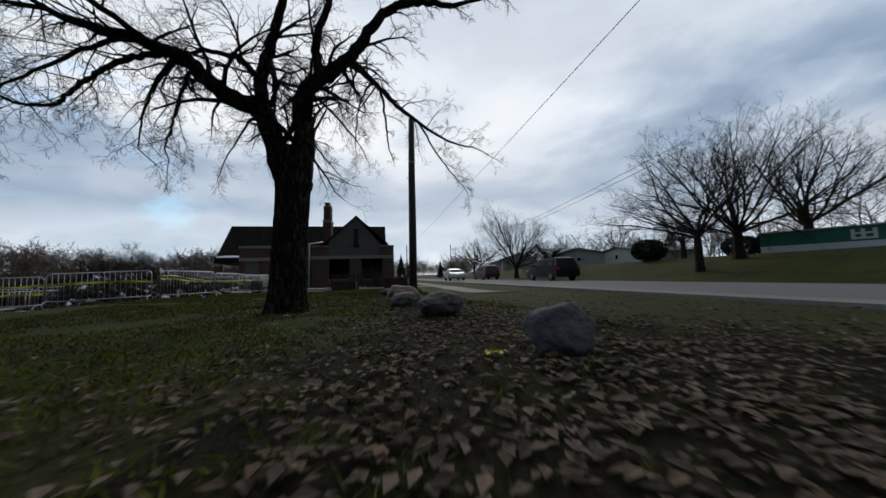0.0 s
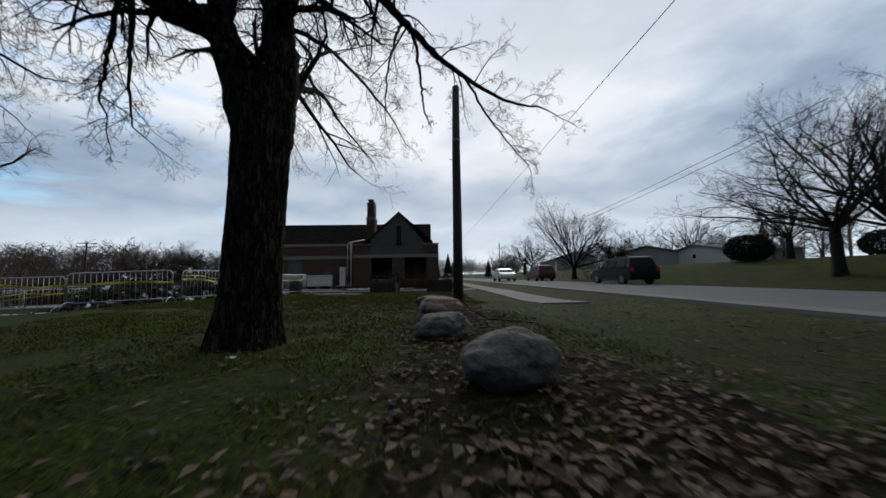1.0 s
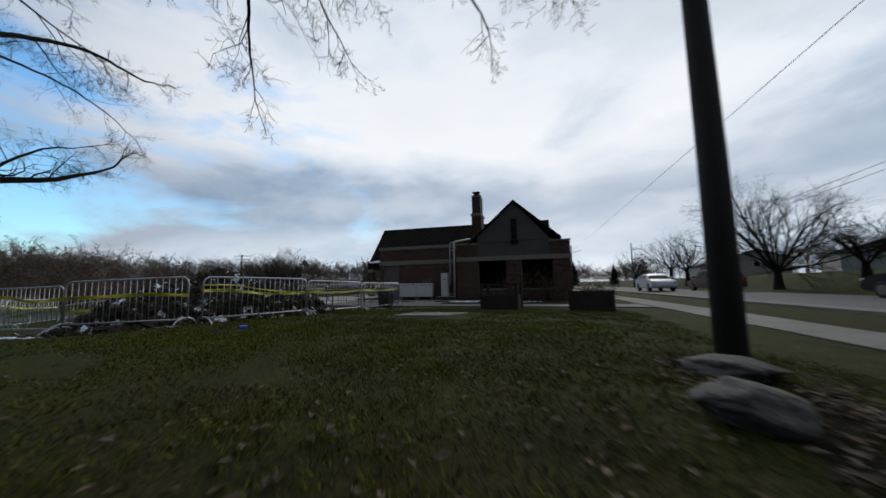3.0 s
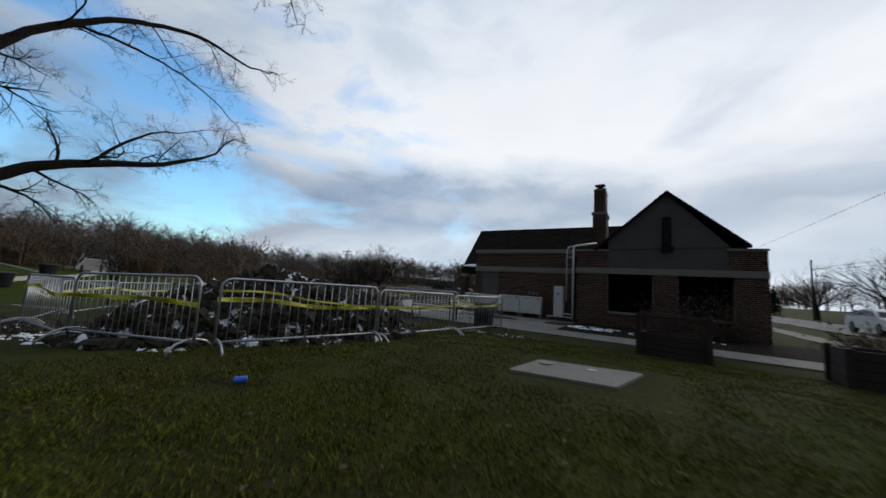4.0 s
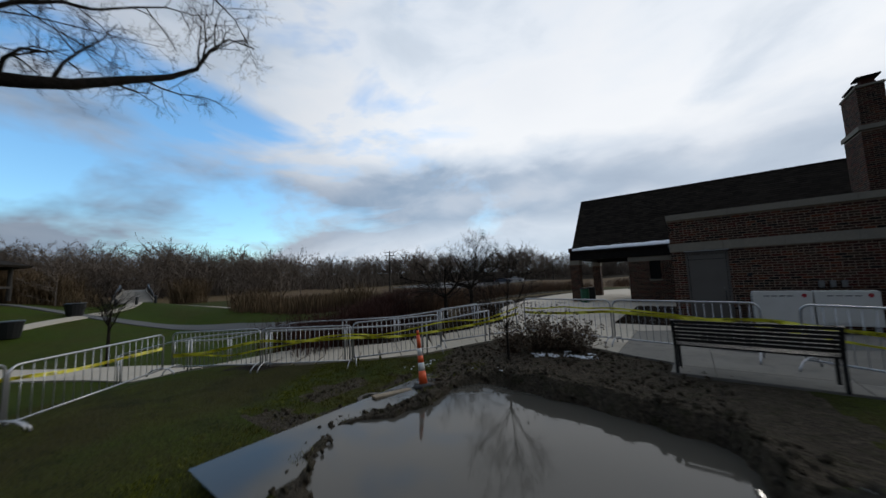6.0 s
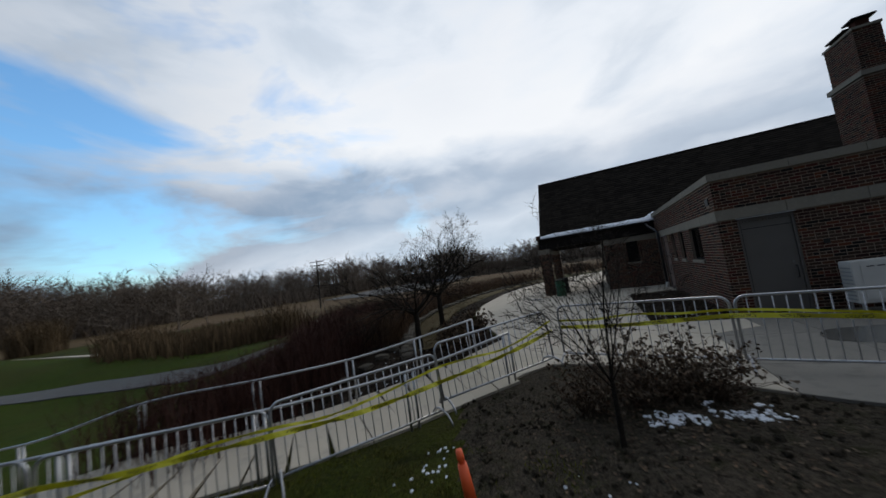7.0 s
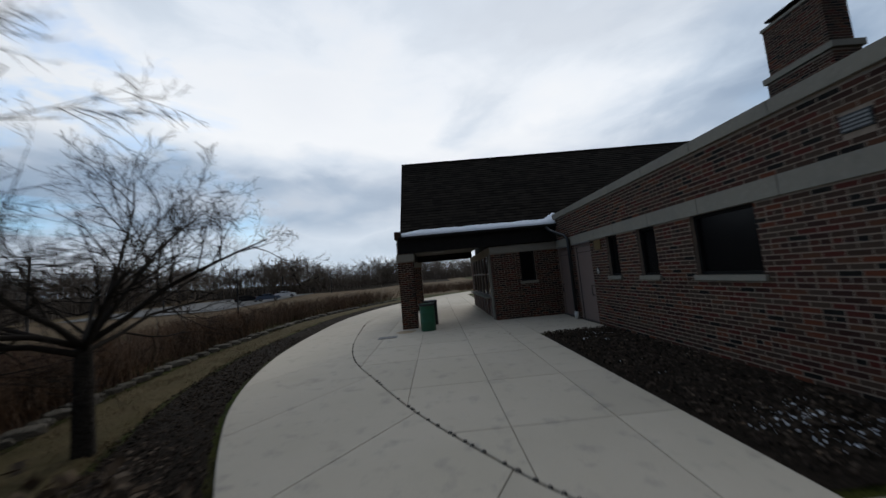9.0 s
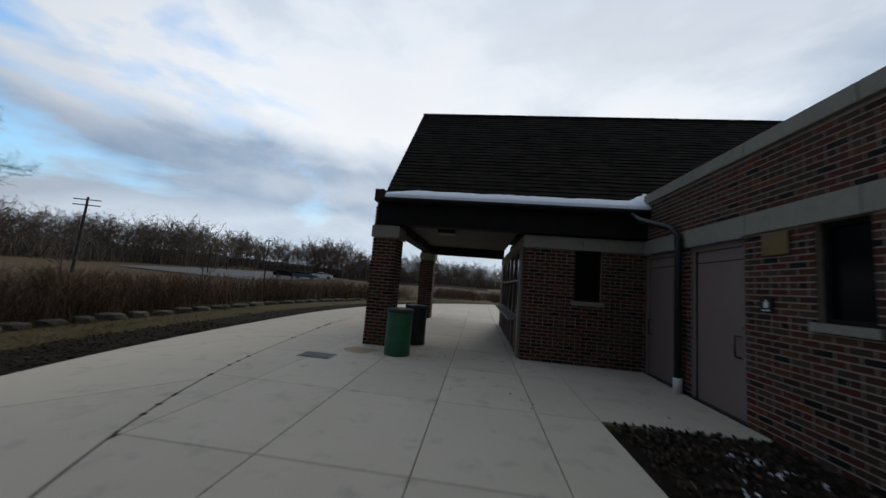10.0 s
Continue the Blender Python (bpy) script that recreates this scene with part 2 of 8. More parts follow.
M["bark"] = material("bark", (0.028, 0.022, 0.017), 0.95, spots=((8, 0.45, 0.7, (0.008, 0.0065, 0.005), 0.85), (40, 0.5, 0.8, (0.06, 0.05, 0.04), 0.5)), bump=((9, 1.0, 0.12), (45, 0.9, 0.03)), spec=0.15)


def bark_material(name, low, high):
    """Plated bark: long ridges with dark furrows between them."""
    m = material(name, low, 0.95, spec=0.04)
    t = m.node_tree
    b = t.nodes["Principled BSDF"]
    mp = t.nodes.new("ShaderNodeMapping")
    mp.inputs["Scale"].default_value = (1, 1, 0.2)
    t.links.new(t.nodes.new("ShaderNodeTexCoord").outputs["Object"], mp.inputs["Vector"])
    vor = t.nodes.new("ShaderNodeTexVoronoi")
    vor.feature = "DISTANCE_TO_EDGE"
    vor.inputs["Scale"].default_value = 17.0
    nz = t.nodes.new("ShaderNodeTexNoise")
    nz.inputs["Scale"].default_value, nz.inputs["Detail"].default_value = 40.0, 6.0
    warp = t.nodes.new("ShaderNodeVectorMath")
    warp.operation = "MULTIPLY_ADD"
    warp.inputs[1].default_value = (0.13, 0.13, 0.13)
    t.links.new(nz.outputs["Color"], warp.inputs[0])
    t.links.new(mp.outputs[0], warp.inputs[2])
    t.links.new(mp.outputs[0], nz.inputs["Vector"])
    t.links.new(warp.outputs[0], vor.inputs["Vector"])
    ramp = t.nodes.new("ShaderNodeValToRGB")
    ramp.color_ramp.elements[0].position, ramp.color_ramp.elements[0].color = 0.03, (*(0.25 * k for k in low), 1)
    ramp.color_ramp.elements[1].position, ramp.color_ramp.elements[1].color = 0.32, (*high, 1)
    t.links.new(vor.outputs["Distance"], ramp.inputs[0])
    mix = t.nodes.new("ShaderNodeMix")
    mix.data_type, mix.blend_type = "RGBA", "MULTIPLY"
    mix.inputs[0].default_value = 0.8
    t.links.new(ramp.outputs[0], mix.inputs[6])
    grain = t.nodes.new("ShaderNodeMapRange")
    grain.inputs["From Min"].default_value, grain.inputs["From Max"].default_value = 0.35, 0.65
    grain.inputs["To Min"].default_value = 0.3
    t.links.new(nz.outputs[0], grain.inputs["Value"])
    t.links.new(grain.outputs[0], mix.inputs[7])
    t.links.new(mix.outputs[2], b.inputs["Base Color"])
    bump = t.nodes.new("ShaderNodeBump")
    bump.inputs["Strength"].default_value, bump.inputs["Distance"].default_value = 1.0, 0.09
    t.links.new(vor.outputs["Distance"], bump.inputs["Height"])
    t.links.new(bump.outputs[0], b.inputs["Normal"])
    return m


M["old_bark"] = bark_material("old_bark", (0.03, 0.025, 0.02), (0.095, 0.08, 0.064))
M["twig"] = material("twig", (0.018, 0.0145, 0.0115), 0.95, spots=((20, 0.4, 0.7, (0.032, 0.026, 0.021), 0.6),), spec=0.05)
# distant twigs get a paler, browner tone: distance haze is put into the colour
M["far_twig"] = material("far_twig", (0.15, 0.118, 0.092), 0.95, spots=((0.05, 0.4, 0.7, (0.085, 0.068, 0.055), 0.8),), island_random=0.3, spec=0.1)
M["pole_wood"] = material("pole_wood", (0.03, 0.025, 0.02), 0.9, spots=((6, 0.4, 0.7, (0.028, 0.024, 0.021), 0.8), (50, 0.5, 0.8, (0.09, 0.08, 0.07), 0.4)), bump=((40, 0.8, 0.015),))
M["boulder_grey"] = material("boulder_grey", (0.09, 0.079, 0.066), 0.9, spots=((3, 0.4, 0.62, (0.04, 0.035, 0.032), 0.9), (9, 0.52, 0.68, (0.17, 0.15, 0.125), 0.6), (22, 0.5, 0.7, (0.03, 0.027, 0.025), 0.6), (70, 0.5, 0.8, (0.19, 0.175, 0.155), 0.5)), bump=((12, 0.7, 0.03), (60, 0.7, 0.01)))
M["boulder_dark"] = material("boulder_dark", (0.075, 0.072, 0.076), 0.9, spots=((4, 0.4, 0.7, (0.12, 0.115, 0.115), 0.7), (30, 0.5, 0.75, (0.04, 0.038, 0.042), 0.6)), bump=((14, 0.8, 0.03), (60, 0.7, 0.01)))
M["boulder_pink"] = material("boulder_pink", (0.21, 0.135, 0.095), 0.9, spots=((3, 0.4, 0.65, (0.14, 0.098, 0.072), 0.9), (8, 0.55, 0.75, (0.27, 0.2, 0.155), 0.6), (60, 0.5, 0.8, (0.15, 0.105, 0.085), 0.4)), bump=((10, 0.6, 0.02), (60, 0.6, 0.008)))
M["snow"] = material("snow", (0.82, 0.84, 0.88), 0.7, spots=((8, 0.5, 0.75, (0.62, 0.64, 0.68), 0.5),), bump=((20, 0.6, 0.02),))
M["reed"] = material("reed", (0.115, 0.078, 0.042), 0.95, spots=((0.2, 0.4, 0.7, (0.075, 0.048, 0.027), 0.8),), island_random=0.35, spec=0.15)
M["red_twig"] = material("red_twig", (0.045, 0.018, 0.013), 0.9, island_random=0.4, spec=0.2)
M["shrub_twig"] = material("shrub_twig", (0.075, 0.05, 0.034), 0.9, island_random=0.35, spec=0.2)
M["bark_chip"] = material("bark_chip", (0.04, 0.029, 0.021), 0.95, spots=((5, 0.5, 0.7, (0.075, 0.054, 0.038), 0.6),), island_random=0.85, spec=0.1)
M["brush_twig"] = material("brush_twig", (0.1, 0.064, 0.042), 0.9, spots=((1.2, 0.45, 0.62, (0.13, 0.07, 0.036), 0.8),), island_random=0.5, spec=0.15)
M["dry_leaf"] = material("dry_leaf", (0.085, 0.056, 0.034), 0.9, spots=((2.5, 0.45, 0.6, (0.12, 0.092, 0.066), 0.7), (7, 0.55, 0.7, (0.11, 0.042, 0.014), 0.7), (40, 0.4, 0.7, (0.045, 0.03, 0.02), 0.6)), island_random=0.7, spec=0.25)
M["leaf_mould"] = material("leaf_mould", (0.02, 0.017, 0.01), 0.95, spots=((2.2, 0.45, 0.65, (0.03, 0.034, 0.006), 0.7), (9, 0.5, 0.7, (0.042, 0.03, 0.018), 0.6), (30, 0.46, 0.66, (0.005, 0.004, 0.003), 0.85)), bump=((14, 0.9, 0.05), (60, 0.9, 0.025)), spec=0.05)
M["grass_blade"] = material("grass_blade", (0.088, 0.096, 0.008), 0.85, spots=((0.5, 0.42, 0.65, (0.07, 0.055, 0.02), 0.85),), island_random=0.6, spec=0.1)
M["white_enamel"] = material("white_enamel", (0.6, 0.58, 0.54), 0.45, spots=((3, 0.45, 0.75, (0.52, 0.5, 0.46), 0.6),))
M["vent_dark"] = material("vent_dark", (0.03, 0.03, 0.03), 0.7)
M["window_dark"] = material("window_dark", (0.004, 0.004, 0.0045), 0.2, spec=0.18)
M["orange"] = material("orange", (0.75, 0.1, 0.02), 0.5, spots=((6, 0.5, 0.8, (0.5, 0.075, 0.02), 0.5),))
M["reflective_white"] = material("reflective_white", (0.62, 0.6, 0.56), 0.5, spots=((10, 0.5, 0.8, (0.4, 0.38, 0.35), 0.5),))
M["rubber"] = material("rubber", (0.02, 0.02, 0.02), 0.85, spots=((20, 0.5, 0.8, (0.06, 0.055, 0.05), 0.6),))
M["drum_green"] = material("drum_green", (0.012, 0.085, 0.04), 0.45, spots=((5, 0.5, 0.75, (0.01, 0.06, 0.03), 0.6),), bump=((10, 0.1, 0.006),))
M["planter_wood"] = material("planter_wood", (0.022, 0.013, 0.01), 0.8, spots=((5, 0.4, 0.7, (0.05, 0.026, 0.02), 0.7),), bump=((25, 0.4, 0.006),))
M["rubble"] = material("rubble", (0.05, 0.041, 0.03), 0.95, spots=((6, 0.4, 0.7, (0.02, 0.017, 0.013), 0.8), (40, 0.5, 0.8, (0.09, 0.078, 0.06), 0.5), (3.8, 0.60, 0.62, (0.75, 0.77, 0.8), 1.0)), bump=((18, 0.9, 0.03),), island_random=0.4, spec=0.2)
M["house_wall"] = material("house_wall", (0.34, 0.325, 0.28), 0.85, spots=((0.4, 0.4, 0.7, (0.28, 0.268, 0.232), 0.6),))
M["house_roof"] = material("house_roof", (0.07, 0.066, 0.062), 0.9, spots=((2, 0.4, 0.7, (0.05, 0.047, 0.044), 0.7),))
M["wood_board"] = material("wood_board", (0.26, 0.2, 0.13), 0.8, spots=((8, 0.4, 0.7, (0.18, 0.135, 0.085), 0.6),), bump=((40, 0.4, 0.003),))
water = bpy.data.materials.new("muddy_water")
water.use_nodes = True
wb = water.node_tree.nodes["Principled BSDF"]
wb.inputs["Base Color"].default_value = (0.065, 0.06, 0.05, 1)
wb.inputs["Roughness"].default_value = 0.05
wb.inputs["IOR"].default_value = 1.33
wbn = water.node_tree.nodes.new("ShaderNodeBump")
wno = water.node_tree.nodes.new("ShaderNodeTexNoise")
wno.inputs["Scale"].default_value = 5.0
wbn.inputs["Strength"].default_value, wbn.inputs["Distance"].default_value = 0.12, 0.02
water.node_tree.links.new(wno.outputs[0], wbn.inputs["Height"])
water.node_tree.links.new(wbn.outputs[0], wb.inputs["Normal"])
M["water"] = water

# ---- mesh helpers ----
rng = random.Random(7)


class Buf:
    """Vertices and faces gathered for one mesh."""

    def __init__(self):
        self.v, self.f, self.mi = [], [], []

    def add(self, verts, faces, mi=0):
        o = len(self.v)
        self.v.extend(verts)
        self.f.extend(tuple(i + o for i in f) for f in faces)
        self.mi.extend([mi] * len(faces))
        return self

    def box(self, x0, y0, z0, x1, y1, z1, mi=0):
        v = [(x, y, z) for z in (z0, z1) for y in (y0, y1) for x in (x0, x1)]
        return self.add(v, [(0, 2, 3, 1), (4, 5, 7, 6), (0, 1, 5, 4), (1, 3, 7, 5), (3, 2, 6, 7), (2, 0, 4, 6)], mi)

    def tube(self, pts, radii, sides=6, mi=0, cap=True):
        n = len(pts)
        pts = [Vector(p) for p in pts]
        o = len(self.v)
        for i, p in enumerate(pts):
            d = (pts[min(i + 1, n - 1)] - pts[max(i - 1, 0)])
            d = d.normalized() if d.length > 1e-9 else Vector((0, 0, 1))
            a = d.orthogonal().normalized() if i == 0 else (prev - d * prev.dot(d))
            a = a.normalized() if a.length > 1e-6 else d.orthogonal().normalized()
            prev = a
            b = d.cross(a)
            r = radii[i] if not isinstance(radii, (int, float)) else radii
            for s in range(sides):
                w = 2 * math.pi * s / sides
                self.v.append(tuple(p + (a * math.cos(w) + b * math.sin(w)) * r))
        for i in range(n - 1):
            for s in range(sides):
                q = (s + 1) % sides
                self.f.append((o + i * sides + s, o + i * sides + q, o + (i + 1) * sides + q, o + (i + 1) * sides + s))
                self.mi.append(mi)
        if cap:
            self.f.append(tuple(o + s for s in reversed(range(sides))))
            self.f.append(tuple(o + (n - 1) * sides + s for s in range(sides)))
            self.mi.extend([mi, mi])
        return self

    def lathe(self, profile, centre=(0, 0), sides=24, mi=0):
        """profile: (radius, z) from bottom to top."""
        o, cx, cy = len(self.v), *centre
        for r, z in profile:
            for s in range(sides):
                w = 2 * math.pi * s / sides
                self.v.append((cx + r * math.cos(w), cy + r * math.sin(w), z))
        for i in range(len(profile) - 1):
            for s in range(sides):
                q = (s + 1) % sides
                self.f.append((o + i * sides + s, o + i * sides + q, o + (i + 1) * sides + q, o + (i + 1) * sides + s))
                self.mi.append(mi)
        self.f.append(tuple(o + s for s in reversed(range(sides))))
        self.f.append(tuple(o + (len(profile) - 1) * sides + s for s in range(sides)))
        self.mi.extend([mi, mi])
        return self

    def mesh(self, name, mats, smooth=False, bevel=0.0):
        me = bpy.data.meshes.new(name)
        me.from_pydata(self.v, [], self.f)
        for m in mats if isinstance(mats, (list, tuple)) else [mats]:
            me.materials.append(m)
        me.polygons.foreach_set("material_index", self.mi)
        if bevel:
            bm = bmesh.new()
            bm.from_mesh(me)
            bmesh.ops.bevel(bm, geom=bm.edges[:], offset=bevel, segments=2, affect="EDGES", clamp_overlap=True)
            bm.to_mesh(me)
            bm.free()
        if smooth:
            me.polygons.foreach_set("use_smooth", [True] * len(me.polygons))
        me.update()
        return me


def thing(name, buf, mats, label="", category="", group="", kind="", smooth=False, bevel=0.0, m=None):
    ob = new(name, buf.mesh(name, mats, smooth, bevel))
    if m is not None:
        ob.matrix_world = m
    return tagged(ob, label, category, group, kind)


def holder(name, label, category, m=None, group="", kind=""):
    ob = new(name)
    ob.matrix_world = m if m is not None else Matrix()
    ob.empty_display_size = 0.1
    return tagged(ob, label, category, group, kind)


def part(name, buf, mats, parent, label="", smooth=False, bevel=0.0, m=None, kind=""):
    ob = new(name, buf.mesh(name, mats, smooth, bevel))
    ob.parent = parent
    if m is not None:
        ob.matrix_basis = m
    return tagged(ob, label, kind=kind)


def box_buf(*a):
    return Buf().box(*a)


def smoothstep(a, b, x):
    t = min(1.0, max(0.0, (x - a) / (b - a)))
    return t * t * (3 - 2 * t)


def spline(points, steps=8):
    """Catmull-Rom through plan points."""
    p = [Vector(q) for q in points]
    p = [2 * p[0] - p[1]] + p + [2 * p[-1] - p[-2]]
    out = []
    for i in range(1, len(p) - 2):
        for k in range(steps):
            t = k / steps
            out.append(0.5 * (2 * p[i] + (p[i + 1] - p[i - 1]) * t + (2 * p[i - 1] - 5 * p[i] + 4 * p[i + 1] - p[i + 2]) * t * t + (3 * p[i] - p[i - 1] - 3 * p[i + 1] + p[i + 2]) * t ** 3))
    out.append(p[-2])
    return out


# ---- ground ----
POOL = [(-3.0, -7.4), (-2.72, -6.92), (-2.25, -7.02), (-1.5, -7.15), (-0.6, -7.3), (0.6, -7.6), (1.0, -9.2), (0.2, -10.0), (-1.6, -10.7), (-2.6, -10.4), (-3.5, -9.5), (-3.05, -8.9), (-2.85, -8.4)]


def pool_depth(x, y):
    """Signed distance to the flooded pit's edge, positive inside."""
    best, inside = 9.0, False
    for i in range(len(POOL)):
        (ax, ay), (bx, by) = POOL[i], POOL[i - 1]
        dx, dy = bx - ax, by - ay
        t = min(1, max(0, ((x - ax) * dx + (y - ay) * dy) / (dx * dx + dy * dy)))
        best = min(best, math.hypot(x - ax - t * dx, y - ay - t * dy))
        if (ay > y) != (by > y) and x < (bx - ax) * (y - ay) / (by - ay) + ax:
            inside = not inside
    return best if inside else -best


def height(x, y):
    h = 0.15 * smoothstep(-13, -20, y) * smoothstep(4, 8, x) * smoothstep(17.2, 15.4, x)
    # the mown lawn swells before the pit
    h = max(h, 0.14 * smoothstep(-7, -12, y) * smoothstep(0.5, 2.8, x) * smoothstep(12.8, 10.5, x) * smoothstep(-27, -19, y)) - 0.035
    # the path side falls away to the south-west
    s = -0.95 * (x + 3) - 0.3 * (y + 3)
    h -= 0.12 * min(3.3, max(0.0, s)) * smoothstep(-1, -5, y) * smoothstep(-16, -13, y)
    h -= 0.7 * smoothstep(-9.3, -14, x) * smoothstep(1, -4, y) * (1 - 0.7 * smoothstep(-20, -45, x))
    # valley to the west, wooded rise behind it
    w = smoothstep(-11.8, -26, x)
    h -= 0.6 * w
    r = math.hypot(x + 10, y + 5)
    if r > 60:
        ang = math.atan2(-(x + 10), y + 5)            # 0 ahead, 90 deg to the west
        lift = smoothstep(-0.4, 0.8, ang) * smoothstep(3.1, 2.4, ang)
        h += lift * (1.2 * smoothstep(60, 100, r) + 5.0 * smoothstep(104, 150, r))
    # the park lawn climbs gently towards the shelter and the bridge
    h += (1.3 + 0.9 * smoothstep(-6, -14, y)) * smoothstep(-28, -56, x) * smoothstep(4, -4, y)
    # bank on the far side of the road
    h += 1.5 * smoothstep(24.9, 33, x) * smoothstep(-70, -40, y)
    if -5 < x < 2.5 and -12 < y < -6.5:
        d = pool_depth(x, y) + 0.09 * noise.noise((x * 2.3, y * 2.3, 0.0)) + 0.05 * noise.noise((x * 7, y * 7, 1.0))
        h -= 0.55 * smoothstep(-0.06, 0.05, d)
        h += (0.05 + 0.05 * noise.noise((x * 3.5, y * 3.5, 8))) * smoothstep(-0.6, -0.1, d)
    if -14 < x < 16 and -32 < y < 14:
        rough = 0.025 * noise.noise((x * 0.7, y * 0.7, 3.0)) + 0.012 * noise.noise((x * 3, y * 3, 5.0))
        h += -abs(rough) if x > -9.5 and y > -7 else rough
    return h


def axis(core0, core1, step, far):
    out = [core0 + i * step for i in range(int((core1 - core0) / step) + 1)]
    s, a, b = step, core0, out[-1]
    lo, hi = [], []
    while a > -far or b < far:
        s *= 1.16
        a, b = a - s, b + s
        lo.append(a)
        hi.append(b)
    return lo[::-1] + out + hi


gx, gy = axis(-9, 13, 0.2, 1600), axis(-29, 3, 0.2, 1600)
pit_x = sorted(set([v for v in gx if not -4.5 < v < 1.8] + [-4.5 + 0.09 * i for i in range(71)]))
pit_y = sorted(set([v for v in gy if not -11.6 < v < -7.0] + [-11.6 + 0.09 * i for i in range(52)]))
gx, gy = pit_x, pit_y
gb = Buf()
gb.v = [(x, y, height(x, y)) for y in gy for x in gx]
W = len(gx)


def is_soil(x, y):
    """Bare planting bed and churned earth round the pit."""
    d = pool_depth(x, y)
    if d > -0.35:
        return True
    n = 0.4 * noise.noise((x * 1.4, y * 1.4, 2.0))
    # trodden, half-bare turf between pit and path
    if -5.8 < x < -3.0 and -9.9 < y < -7.0 and n > 0.02:
        return True
    return -4.9 + n < x < 1.6 + n and -8.3 + n < y < -3.2 and (y + 4.2) > -1.9 * (x + 4.4) - 2.0 + n


def in_bark(x, y):
    """Dark planted bank west of the lower path."""
    n = 0.25 * noise.noise((x * 1.3, y * 1.3, 6.0))
    if -9.0 < y < -0.8 and -9.2 < x + n and x < -5.1 - 0.62 * max(0.0, -2.4 - y):
        return True
    return -14.0 < x + n < -8.2 and -8.5 < y + n < 5.5 and x < -8.2 - 0.45 * max(0.0, y + 1.5) and y > -8.5 - 0.9 * (x + 9.0)


def litter(x, y):
    """How thickly leaves lie: a belt along the boulders that widens to the south."""
    w = 0.55 + 0.42 * max(0.0, -21.6 - y)
    return math.exp(-((x - 11.05 - 0.14 * max(0.0, -21.6 - y)) / w) ** 2)


for j in range(len(gy) - 1):
    for i in range(W - 1):
        gb.f.append((j * W + i, j * W + i + 1, (j + 1) * W + i + 1, (j + 1) * W + i))
        cx, cy = (gx[i] + gx[i + 1]) / 2, (gy[j] + gy[j + 1]) / 2
        far_r = math.hypot(cx + 6, cy + 4)
        gb.mi.append(4 if far_r > 98 and cx < 0 and math.atan2(-(cx + 6), cy + 4) < 2.4 and not (-72 < cx < -34 and 38 < cy < 96) else 3 if in_bark(cx, cy) else 1 if -6 < cx < 3 and -13 < cy < -3 and is_soil(cx, cy) else (2 if far_r > (34 if math.atan2(-(cx + 6), cy + 4) < 0.95 else 60) and cx < 6 and math.atan2(-(cx + 6), cy + 4) < 2.0 + 0.1 * noise.noise((cx * 0.1, cy * 0.1, 0)) and cy > -9 - far_r * 0.1 else 0))
        if gb.mi[-1] == 0 and cy < 1.5 and (cx < -9.4 - 0.6 * noise.noise((cx, cy, 3.0)) or (cy < -14.9 and cx < -2.0 + 2 * noise.noise((cx, cy, 5.0)))):
            gb.mi[-1] = 5
        if gb.mi[-1] == 0 and 7 < cx < 17 and -30 < cy < -15 and litter(cx, cy) + 0.3 * noise.noise((cx * 2.0, cy * 2.0, 4.0)) > 0.5:
            gb.mi[-1] = 6
ground = thing("ground", gb, [M["grass_ground"], M["soil"], M["field"], M["mulch"], M["woodland_floor"], M["park_lawn"], M["leaf_mould"]], "patchy winter lawn and bare soil reaching to the horizon", "ground", kind="structure", smooth=True)
pw = Buf().add([(x, y, -0.26) for x, y in ((-4, -11), (1.3, -11), (1.3, -7.0), (-4, -7.0))], [(0, 1, 2, 3)])
thing("water", pw, M["water"], "still muddy water filling a dug pit", "water", kind="structure")

# ---- paving ----


def inset_poly(pts, d):
    """A plan polygon (counter-clockwise) drawn in by d."""
    out, n = [], len(pts)
    for i in range(n):
        a, b, c = Vector(pts[i - 1]), Vector(pts[i]), Vector(pts[(i + 1) % n])
        e1, e2 = (b - a).normalized(), (c - b).normalized()
        n1, n2 = Vector((-e1.y, e1.x)), Vector((-e2.y, e2.x))
        m = n1 + n2
        k = max(0.35, m.length_squared / 2)
        out.append(b + m * (d / k) if m.length > 1e-6 else b + n1 * d)
    return out


JOINTS = Buf()


def slab(pts, parent, zf, thick=0.1, gap=0.007, name="slab", mat="concrete"):
    """One paving slab: a thin prism over a plan polygon, top at zf(x, y)."""
    area = sum(pts[i - 1][0] * pts[i][1] - pts[i][0] * pts[i - 1][1] for i in range(len(pts)))
    pts = [Vector(p) for p in (pts if area > 0 else pts[::-1])]
    top, n = inset_poly(pts, gap), len(pts)
    if "concrete" in mat:
        c = sum(pts, Vector((0, 0))) / n
        JOINTS.add([(p.x, p.y, zf(p.x, p.y) - 0.014) for p in pts] + [(c.x, c.y, zf(c.x, c.y) - 0.03)], [(i, (i + 1) % n, n) for i in range(n)])
    chm = inset_poly(pts, gap + 0.008)
    b = Buf()
    v = [(p.x, p.y, zf(p.x, p.y) - thick) for p in top] + [(p.x, p.y, zf(p.x, p.y) - 0.006) for p in top] + [(p.x, p.y, zf(p.x, p.y)) for p in chm]
    f = [tuple(range(2 * n, 3 * n))]
    for i in range(n):
        j = (i + 1) % n
        f += [(i, j, n + j, n + i), (n + i, n + j, 2 * n + j, 2 * n + i)]
    b.add(v, f)
    return part(name, b, M[mat], parent)


def level(x, y):
    """Finished level of the paving."""
    s = -0.95 * (x + 3) - 0.3 * (y + 3)
    return -0.12 * min(3.3, max(0.0, s)) * smoothstep(-1, -5, y)


